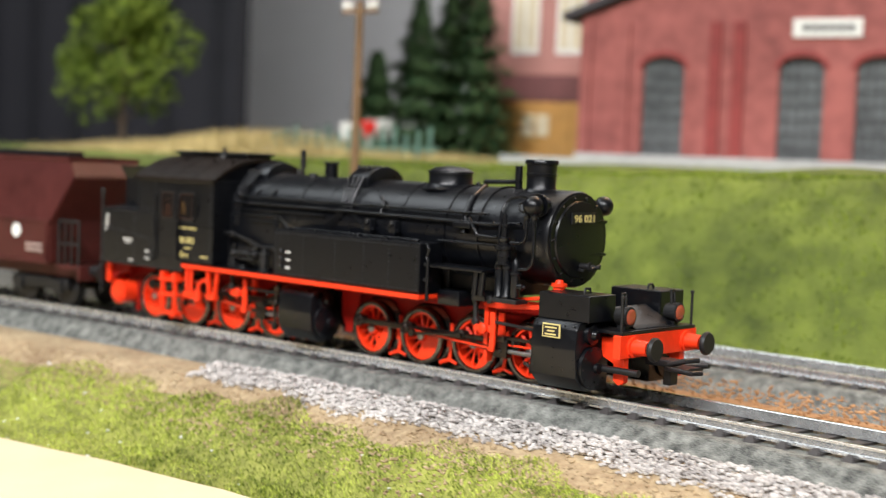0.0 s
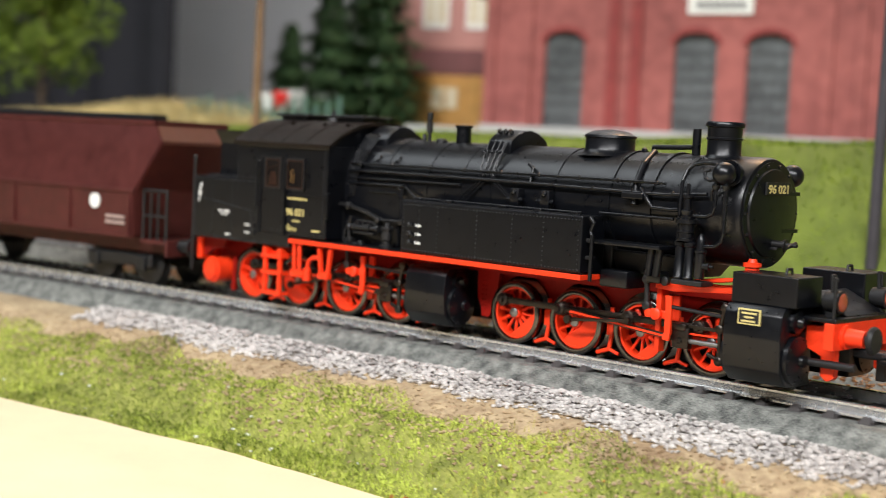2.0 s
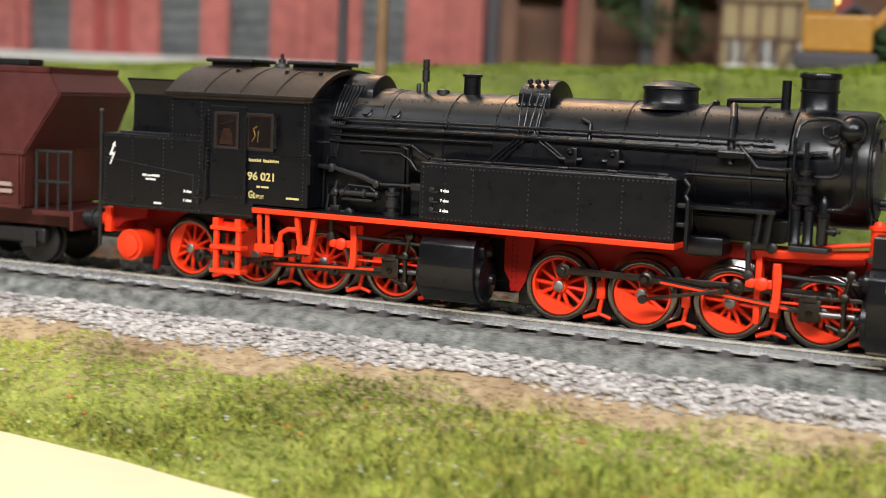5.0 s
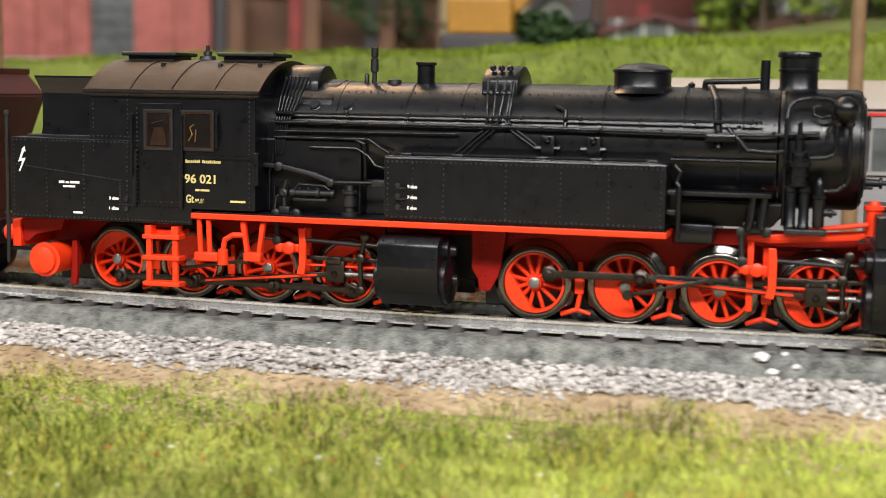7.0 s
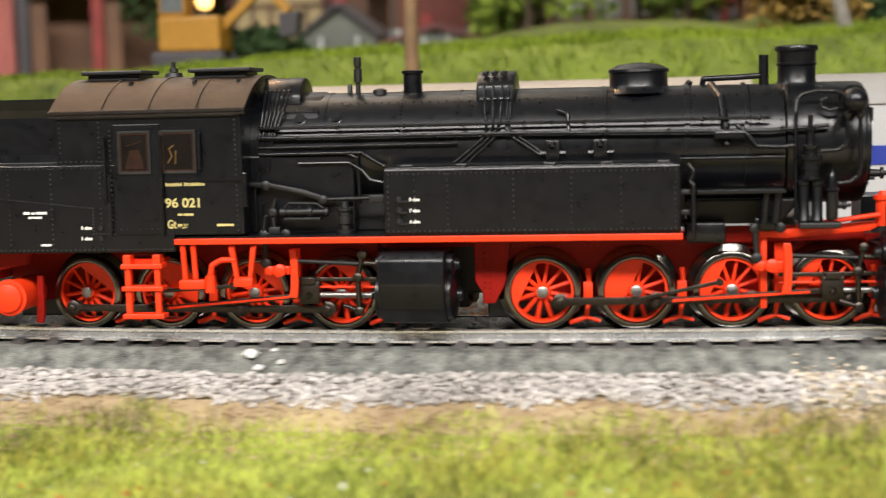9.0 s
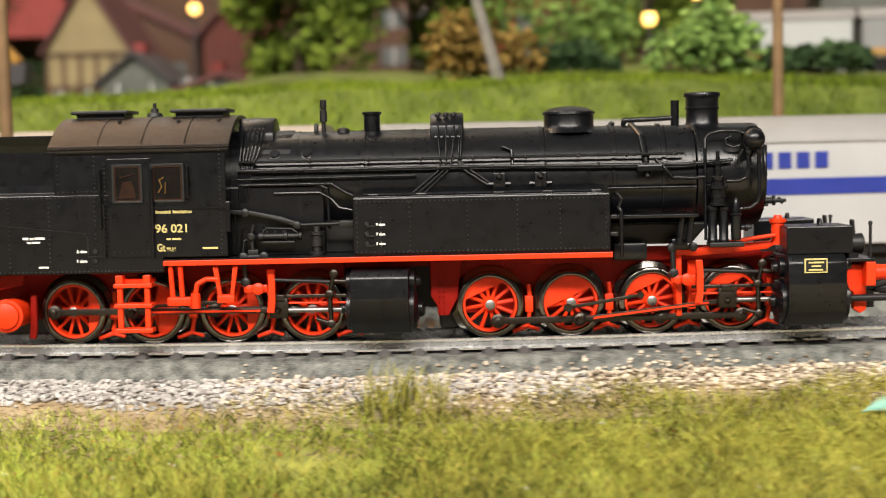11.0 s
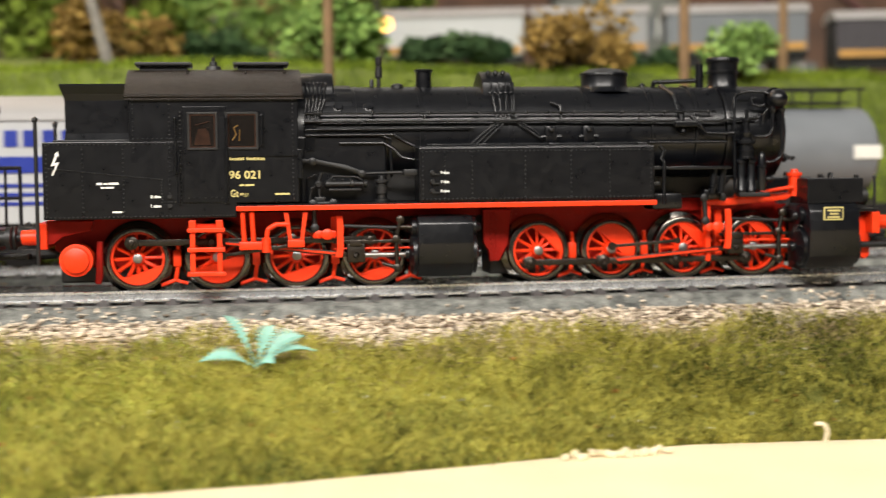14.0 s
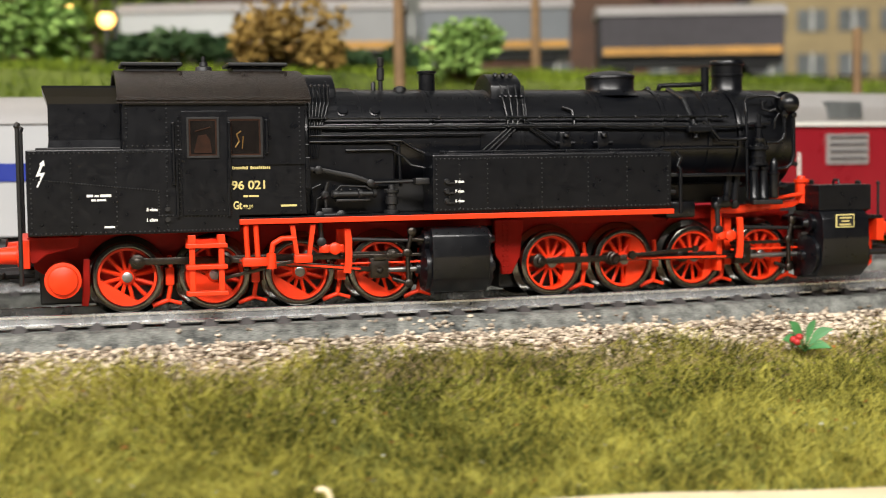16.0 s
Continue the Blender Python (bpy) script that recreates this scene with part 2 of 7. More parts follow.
# ---- room ----
def room():
    w = tagged(new("wall_room"), "plain grey painted walls of the room", "wall", kind="structure")
    for x0, x1, y0, y1 in ((-2600, -2500, -1700, 1700), (2500, 2600, -1700, 1700), (-2500, 2500, -1700, -1600), (-2500, 2500, 1600, 1700)):
        part("wall_panel", box(B(), x0, x1, y0, y1, -1000, 1700), BACKWALL if y0 == 1600 else PLASTER, w)
    tagged(part("ceiling", box(B(), -2600, 2600, -1700, 1700, 1700, 1760), CEIL), "white painted room ceiling", "ceiling", kind="structure")
    tagged(part("floor", box(B(), -2600, 2600, -1700, 1700, -1060, -1000), FLOOR), "dull grey room floor", "floor", kind="structure")


room()

# ---- ground ----
CREST = ((-900, 44), (-450, 48), (-300, 51), (0, 60), (150, 62), (350, 58), (900, 58))
EDGE = ((-900, -82), (-470, -76), (-430, -71), (-335, -65.5), (-285, -67), (-245, -72), (-200, -80), (-100, -112), (60, -118), (150, -108), (205, -97), (262, -84), (330, -93), (380, -108), (900, -125))


def crest(s):
    return float(np.interp(s, [a for a, b in CREST], [b for a, b in CREST]))


def edge(s):
    return float(np.interp(s, [a for a, b in EDGE], [b for a, b in EDGE]))


def height(s, d):
    """The ground's height over the rails' top, in millimetres."""
    x, y, h = line(s, d)
    w = noise.noise(Vector((x * 0.02, y * 0.02, 0))) * 1.6 + noise.noise(Vector((x * 0.07, y * 0.07, 3))) * 0.8
    if d < 0:
        e = edge(s)
        base = float(np.interp(d, [e, e + 14, -45, -33, -20, 0], [-25.5, -23, -14, -8.5, -7.5, -10.5]))
        k = 0.25 if d > -30 else 1.0
        return base + w * k
    c = crest(s)
    up = float(np.interp(s, [-400, -150, 0, 300], [3, 5, 13, 12]))
    base = float(np.interp(d, [0, 22, 60, 82, 104, 118, 138, 156, 175, 260, 2000], [-10.5, -8.5, -9, -10.5, -8.5, -3, c * 0.62, c * 0.97, c, c + up * 0.7, c + up]))
    return base + w * (0.3 if d < 108 else 1.6)


def strip(name, s0, s1, ds, cols, material, label, category, fn):
    vs, fs = [], []
    ss = np.arange(s0, s1 + 0.1, ds)
    for s in ss:
        for c in cols:
            d = fn(s, c)
            x, y, h = line(s, d)
            vs.append((x, y, height(s, d)))
    n = len(cols)
    for i in range(len(ss) - 1):
        for j in range(n - 1):
            a = i * n + j
            fs.append((a, a + n, a + n + 1, a + 1))
    ob = raw(name, vs, fs, material)
    ob.data.shade_smooth()
    return tagged(ob, label, category, kind="structure")


strip("ground_verge", -1250, 850, 6, [i / 30 for i in range(31)], TURF, "sloping grass verge of static grass fibres", "ground", lambda s, c: edge(s) + (-41 - edge(s)) * c)
strip("ground_soil", -1250, 850, 6, [-41, -38, -36, -33, -30, -27, -24, -21, -15, 0, 15], SOIL, "sandy brown soil along the track", "ground", lambda s, c: c)
strip("ground_clay", -1250, 850, 6, [15, 22, 30, 40, 50, 60, 70, 82, 95, 108], CLAY, "orange-brown soil between the tracks", "ground", lambda s, c: c)
strip("ground_bank", -1250, 850, 8, [108, 111, 114, 118, 123, 128, 133, 138, 144, 150, 156, 164, 175, 195, 220, 260, 320, 420, 560, 700, 850], BANKTURF, "green grass bank and field behind the tracks", "ground", lambda s, c: c)

# the bare board of the layout's rim
vs, fs = [], []
ss = np.arange(-1250, 851, 10)
for s in ss:
    ex = edge(s)
    w = noise.noise(Vector((s * 0.05, 1, 0))) * 1.5
    for d, z in ((ex + 4 + w, -40), (ex + 4 + w, -24.2), (ex + 2.6 + w, -23.6), (ex - 190, -23.6), (ex - 190, -44), (ex + 4 + w, -44)):
        x, y, h = line(s, d)
        vs.append((x, y, z))
for i in range(len(ss) - 1):
    for j in range(5):
        a = i * 6 + j
        fs.append((a + 1, a + 7, a + 6, a))
tagged(raw("rim_board", vs, fs, BOARD), "bare pale pine board edging the layout", "board", kind="structure")


# the plain boxed table that carries the layout
vs, fs = [], []
ss = np.arange(-1250, 851, 50)
for s in ss:
    for d, z in ((edge(s) - 186, -46), (850, -46), (850, -1000), (edge(s) - 186, -1000)):
        x, y, h = line(s, d)
        vs.append((x, y, z))
for i in range(len(ss) - 1):
    for j in range(4):
        a, b = i * 4 + j, i * 4 + (j + 1) % 4
        fs.append((a, b, b + 4, a + 4))
n = len(vs)
fs += [(3, 2, 1, 0), (n - 4, n - 3, n - 2, n - 1)]
tagged(raw("layout_table", vs, fs, FLOOR), "plain grey boxed table under the layout", "table", kind="structure")


# ---- tracks ----
def sweep(name, profile, d0, s0, s1, ds, material, parent):
    vs, fs = [], []
    ss = np.arange(s0, s1 + 0.1, ds)
    n = len(profile)
    for s in ss:
        for dd, z in profile:
            x, y, h = line(s, d0 + dd)
            vs.append((x, y, z))
    for i in range(len(ss) - 1):
        for j in range(n):
            a, b = i * n + j, i * n + (j + 1) % n
            fs.append((a, b, b + n, a + n))
    return raw(name, vs, fs, material, parent)


def track(d0, s0, s1, label, keep):
    t = tagged(new("railway_track"), label, "track", "railway tracks", "structure")
    sweep("roadbed", [(-21, -11), (-20, -9.6), (-14.3, -3.4), (-13, -3.1), (13, -3.1), (14.3, -3.4), (20, -9.6), (21, -11)], d0, s0, s1, 8, ROADBED, t)
    for side in (-1, 1):
        g = 8.25 * side
        sweep("rail", [(g + a * side, z) for a, z in ((-0.1, -2.35), (1.5, -2.35), (1.5, -2.0), (0.75, -1.7), (0.65, -0.8), (1.0, -0.55), (1.0, -0.12), (0.85, 0.0), (0.05, 0.0), (-0.1, -0.2))], d0, s0, s1, 5, RAIL, t)
    bm = box(B(), -1.5, 1.5, -10.9, 10.9, -3.2, -2.5)
    for sd in (-1, 1):
        # rail chairs
        a, b = sorted((sd * 9.2, sd * 11.6))
        lo = [bm.verts.new(q) for q in ((-1.3, a, -3.2), (1.3, a, -3.2), (1.3, b, -3.2), (-1.3, b, -3.2))]
        m0, m1 = sorted((sd * 9.3, sd * 10.6))
        hi = [bm.verts.new(q) for q in ((-0.6, m0, -1.75), (0.6, m0, -1.75), (0.6, m1, -1.95), (-0.6, m1, -1.95))]
        bm.faces.new(hi)
        for i in range(4):
            bm.faces.new((lo[i], lo[(i + 1) % 4], hi[(i + 1) % 4], hi[i]))
    proto = part("sleeper", bm, SLEEPER, t)
    me = proto.data
    proto.matrix_basis = on_line(s0 + 4, d0)
    rest = []
    for s in np.arange(s0 + 11.3, s1 - 3, 7.3):
        if keep[0] < s < keep[1]:
            o = new("sleeper", me)
            o.parent = t
            o.matrix_basis = on_line(s, d0)
        else:
            rest.append(s)
    if rest:
        vs, fs = [], []
        for s in rest:
            k = len(vs)
            for p in me.vertices:
                q = on_line(s, d0) @ p.co
                vs.append((q.x / MM, q.y / MM, q.z / MM))
            fs += [tuple(i + k for i in f.vertices) for f in me.polygons]
        tagged(raw("sleeper_rows", vs, fs, SLEEPER, t), kind="stuff")


track(0, -1250, 850, "grey moulded roadbed track with worn steel rails", (-560, 520))
track(82, -1250, 850, "second parallel track with dark sleepers", (-520, 60))


# ---- the locomotive ----
WHEELS, RODS = [], []


def lettering(name, text, size, x, z, y, material, parent, width=None, turn=(90, 0, 0)):
    cu = bpy.data.curves.new(name, "FONT")
    cu.body, cu.size, cu.extrude, cu.offset = text, size * MM, 0.00004, 0.00005
    tmp = new(name, cu)
    me = bpy.data.meshes.new_from_object(tmp.evaluated_get(bpy.context.evaluated_depsgraph_get()))
    bpy.data.objects.remove(tmp)
    me.materials.clear()
    me.materials.append(material)
    if width:
        xs = [v.co.x for v in me.vertices]
        k = width * MM / (max(xs) - min(xs))
        for v in me.vertices:
            v.co.x = (v.co.x - min(xs)) * k
    ob = new(name, me)
    ob.parent = parent
    ob.matrix_basis = pose(x * MM, y * MM, z * MM, *turn)
    return ob


def rivet_row(vs, fs, a, b, step, out, r=0.2):
    """Low pyramids along a line on a flat side; out is the direction in which they stand proud."""
    a, b, out = Vector(a), Vector(b), Vector(out)
    n = max(1, int((b - a).length / step))
    d = (b - a).normalized()
    e = out.cross(d)
    for i in range(n + 1):
        c = a + (b - a) * i / n
        k = len(vs)
        for q in (d * r, e * r, -d * r, -e * r):
            vs.append(tuple(c + q))
        for q in (d * r, e * r, -d * r, -e * r):
            vs.append(tuple(c + q * 0.45 + out * 0.28))
        for i4 in range(4):
            j = (i4 + 1) % 4
            fs.append((k + i4, k + j, k + 4 + j, k + 4 + i4))
        fs.append((k + 4, k + 5, k + 6, k + 7))


loco = thing("locomotive", chord(-423, -44.25, 44.25), "black model tank steam locomotive with red running gear", "locomotive")


def wheel_meshes():
    """A spoked wheel turned about y, its face towards -y, 12 spokes and a counterweight opposite the crank."""
    bm = B()
    # rim ring
    seg = 40
    rings = []
    for r, y in ((5.3, -1.9), (5.85, -1.9), (5.85, 0.9), (5.3, 0.9)):
        rings.append([bm.verts.new((r * math.sin(2 * math.pi * i / seg), y, r * math.cos(2 * math.pi * i / seg))) for i in range(seg)])
    for k in range(4):
        a, b = rings[k], rings[(k + 1) % 4]
        for i in range(seg):
            j = (i + 1) % seg
            bm.faces.new((a[i], a[j], b[j], b[i]))
    one = cyl(B(), (0, -1.0, 1.3), (0, -1.0, 5.4), 0.42, 0.3, seg=6)
    lathe(bm, (0, 0.8, 0), (0, -1, 0), [(0, 1.5), (2.6, 1.5), (3.0, 1.3)], 20)
    bmesh.ops.recalc_face_normals(bm, faces=bm.faces[:])
    spokes = bm
    bt = B()
    prof = [(5.78, -2.1), (6.0, -2.4), (6.6, -2.45), (7.0, -2.25), (7.12, -1.9), (7.02, 0.1), (7.5, 0.3), (8.2, 0.65), (8.25, 1.05), (5.78, 1.2)]
    prof = [(r - 0.02, y) for r, y in prof]
    rings = []
    seg = 48
    for r, y in prof:
        rings.append([bt.verts.new((r * math.sin(2 * math.pi * i / seg), y, r * math.cos(2 * math.pi * i / seg))) for i in range(seg)])
    for k in range(len(prof)):
        a, b = rings[k], rings[(k + 1) % len(prof)]
        for i in range(seg):
            j = (i + 1) % seg
            bt.faces.new((a[i], a[j], b[j], b[i]))
    bmesh.ops.recalc_face_normals(bt, faces=bt.faces[:])
    return spokes, bt, one


def counterweight(span):
    pts = [(5.4 * math.sin(a), 5.4 * math.cos(a)) for a in np.linspace(math.pi - span, math.pi + span, 14)]
    return prism(B(), pts, "y", -1.75, 0.6)


sp, ty, spoke_bm = wheel_meshes()
first_wheel = part("wheel", sp, RED, loco, "red spoked driving wheel with steel tyre", smooth=True)
kid_tyre = part("tyre", ty, STEEL, first_wheel, "dark polished steel tyre", smooth=True)
spoke0 = part("spoke", spoke_bm, RED, first_wheel, smooth=True)
for i in range(1, 12):
    so = new("spoke", spoke0.data)
    so.parent = first_wheel
    so.matrix_basis = pose(0, 0, 0, 0, 30 * i + 15, 0)
spoke0.matrix_basis = pose(0, 0, 0, 0, 15, 0)
kid_cw = part("counterweight", counterweight(0.95), RED, first_wheel)
kid_cap = part("axle_cap", lathe(B(), (0, -2.1, 0), (0, -1, 0), [(0, 1.05), (0.5, 1.05), (0.6, 0.9)], 16), NICKEL, first_wheel, smooth=True)
kid_pin = part("crank_pin", lathe(B(), (0, -1.4, 3.65), (0, -1, 0), [(0, 1.25), (0.7, 1.2), (0.8, 0.7), (2.2, 0.7)], 14), ROD, first_wheel, smooth=True)
big_me = bpy.data.meshes.new("counterweight")
big_cw = counterweight(1.35)
bmesh.ops.scale(big_cw, vec=(MM, MM, MM), verts=big_cw.verts)
big_cw.to_mesh(big_me)
big_cw.free()
big_me.materials.append(RED)
axles = [(-70.1, False), (-52.9, False), (-35.6, False), (-18.4, False), (18.4, True), (35.6, True), (52.9, True), (70.1, True)]
for k, (x, front) in enumerate(axles):
    for side in (-1, 1):
        w = first_wheel if (k == 0 and side == -1) else copy_thing(first_wheel, Matrix.Identity(4))
        w.parent = loco
        if side == 1:
            for kid in list(w.children):
                if kid.name.startswith(("axle_cap", "crank_pin", "counterweight")):
                    bpy.data.objects.remove(kid)
        if side == -1 and k in (1, 5):
            for kid in w.children:
                if kid.name.startswith("counterweight"):
                    kid.data = big_me
        WHEELS.append((w, x, -6.6 if side == -1 else 7.6, front))
for k, (x, front) in enumerate(axles):
    part("axle", cyl(B(), (x, -6, 7), (x, 6, 7), 1.2, seg=10), SOOT, loco)


def rods_set(front, xs, drive, cross_len):
    """Coupling rod, connecting rod, crosshead and eccentric rod of one engine unit on the near side."""
    bm = B()
    for a, b in zip(xs, xs[1:]):
        box(bm, a + 0.6, b - 0.6, -10.5, -9.9, -0.7, 0.7, 0.12)
        box(bm, a + 1.5, b - 1.5, -10.58, -10.5, -0.22, 0.22)
    for a in xs:
        lathe(bm, (a, -9.8, 0), (0, -1, 0), [(0, 1.5), (0.9, 1.5), (1.05, 1.2), (1.1, 0.75), (1.7, 0.7), (1.8, 0.5)], 14)
    coupling = part("coupling_rod", bm, ROD, loco, "dark metal coupling rod", smooth=True)
    bm = B()
    box(bm, 0, cross_len, -11.7, -11.1, -0.5, 0.5, 0.12)
    lathe(bm, (0, -11.0, 0), (0, -1, 0), [(0, 1.35), (0.9, 1.35), (1.1, 0.9), (1.8, 0.6)], 14)
    lathe(bm, (cross_len, -11.0, 0), (0, -1, 0), [(0, 0.9), (0.8, 0.9)], 12)
    main = part("connecting_rod", bm, ROD, loco, "dark metal connecting rod", smooth=True)
    part("red_fluting", box(B(), 3, cross_len - 4, -11.78, -11.7, -0.22, 0.22), RED, main, "red painted groove")
    bm = B()
    box(bm, -2.0, 2.0, -12.3, -10.4, -1.6, 2.6, 0.25)
    box(bm, -1.4, 1.4, -12.6, -10.3, 2.0, 3.4, 0.2)
    ball(bm, (0, -12.3, 0), 0.8, 1)
    cross = part("crosshead", bm, ROD, loco, "dark metal crosshead", smooth=True)
    part("piston_rod", cyl(B(), (1.5, -11.3, 0), (17, -11.3, 0), 0.55, seg=10), NICKEL, cross, "bright piston rod", smooth=True)
    bm = B()
    el = 15.5
    box(bm, 0, el, -12.9, -12.4, -0.35, 0.35, 0.1)
    lathe(bm, (0, -12.2, 0), (0, -1, 0), [(0, 0.9), (0.9, 0.9)], 12)
    lathe(bm, (el, -12.2, 0), (0, -1, 0), [(0, 0.7), (0.9, 0.7)], 12)
    ecc = part("eccentric_rod", bm, ROD, loco, "thin eccentric rod", smooth=True)
    RODS.append({"front": front, "drive": drive, "length": cross_len, "ecc": 14.5, "coupling": coupling, "main": main, "cross": cross, "eccentric": ecc})


rods_set(False, (-70.1, -52.9, -35.6, -18.4), -52.9, 31.5)
rods_set(True, (18.4, 35.6, 52.9, 70.1), 35.6, 31.5)


def valve_gear(x0):
    """Slide bars, link, bracket and levers ahead of the driving axle; x0 is the third axle of the unit."""
    g = part("valve_gear", prism(B(), [(x0 + 7.6, 5.0), (x0 + 9.4, 5.0), (x0 + 9.4, 15.5), (x0 + 7.6, 15.5)], "y", -9.3, -8.4, 0.2), RED, loco, "red motion bracket with dark levers")
    part("slide_bar", box(B(), x0 + 8, x0 + 30, -11.6, -10.9, 9.6, 10.3, 0.1), ROD, g)
    part("slide_bar", box(B(), x0 + 8, x0 + 30, -11.6, -10.9, 8.3, 8.7, 0.1), RED, g)
    bm = B()
    pts = [(x0 + 8.2, 6.8), (x0 + 9.8, 6.6), (x0 + 10.1, 8.6), (x0 + 10.15, 13.4), (x0 + 9.9, 15.8), (x0 + 8.5, 15.8), (x0 + 8.7, 13.4), (x0 + 8.65, 8.6)]
    prism(bm, pts, "y", -13.4, -12.6, 0.15)
    part("expansion_link", bm, RED, g, "red curved link")
    part("link_bearing", lathe(B(), (x0 + 6.6, -12.9, 11.8), (0, -1, 0), [(0, 1.25), (0.9, 1.25), (1.2, 0.8)], 14), RED, g, smooth=True)
    bm = B()
    box(bm, x0 + 3.4, x0 + 8.5, -13.0, -12.2, 10.9, 12.6, 0.3)
    part("bearing_arm", bm, RED, g)
    part("bearing_bolt", lathe(B(), (x0 + 4.6, -12.9, 11.8), (0, -1, 0), [(0, 0.9), (0.5, 0.9), (0.7, 0.4)], 12), RED, g, smooth=True)
    bm = B()
    pipe(bm, [(x0 + 22.6, -13.2, 14.8), (x0 + 21.6, -13.2, 10.5), (x0 + 21.8, -13.2, 4.2)], 0.5)
    for q in ((x0 + 22.6, 14.8), (x0 + 21.6, 10.5), (x0 + 21.8, 4.2)):
        lathe(bm, (q[0], -12.7, q[1]), (0, -1, 0), [(0, 0.9), (1.0, 0.9), (1.2, 0.6)], 12)
    pipe(bm, [(x0 + 21.8, -12.9, 4.2), (x0 + 18.6, -12.4, 5.2)], 0.42)
    pipe(bm, [(x0 + 22.4, -12.9, 13.2), (x0 + 28, -12.9, 12.8)], 0.5)
    part("combination_lever", bm, ROD, g, smooth=True)
    bm = B()
    pipe(bm, [(x0 + 3.6, -12.9, 18.5), (x0 + 3.9, -12.9, 13.2)], 0.55)
    pipe(bm, [(x0 + 3.6, -12.9, 18.5), (x0 + 8, -12.9, 18.6)], 0.5)
    pipe(bm, [(x0 + 9.5, -12.9, 13.6), (x0 + 21.8, -12.9, 13.0)], 0.4)
    for q in ((x0 + 3.6, 18.5), (x0 + 3.9, 13.2), (x0 + 8, 18.6)):
        lathe(bm, (q[0], -12.4, q[1]), (0, -1, 0), [(0, 0.95), (1.0, 0.95), (1.2, 0.6)], 12)
    part("lifting_link", bm, SOOT, g, smooth=True)


valve_gear(52.9)
valve_gear(-35.6)


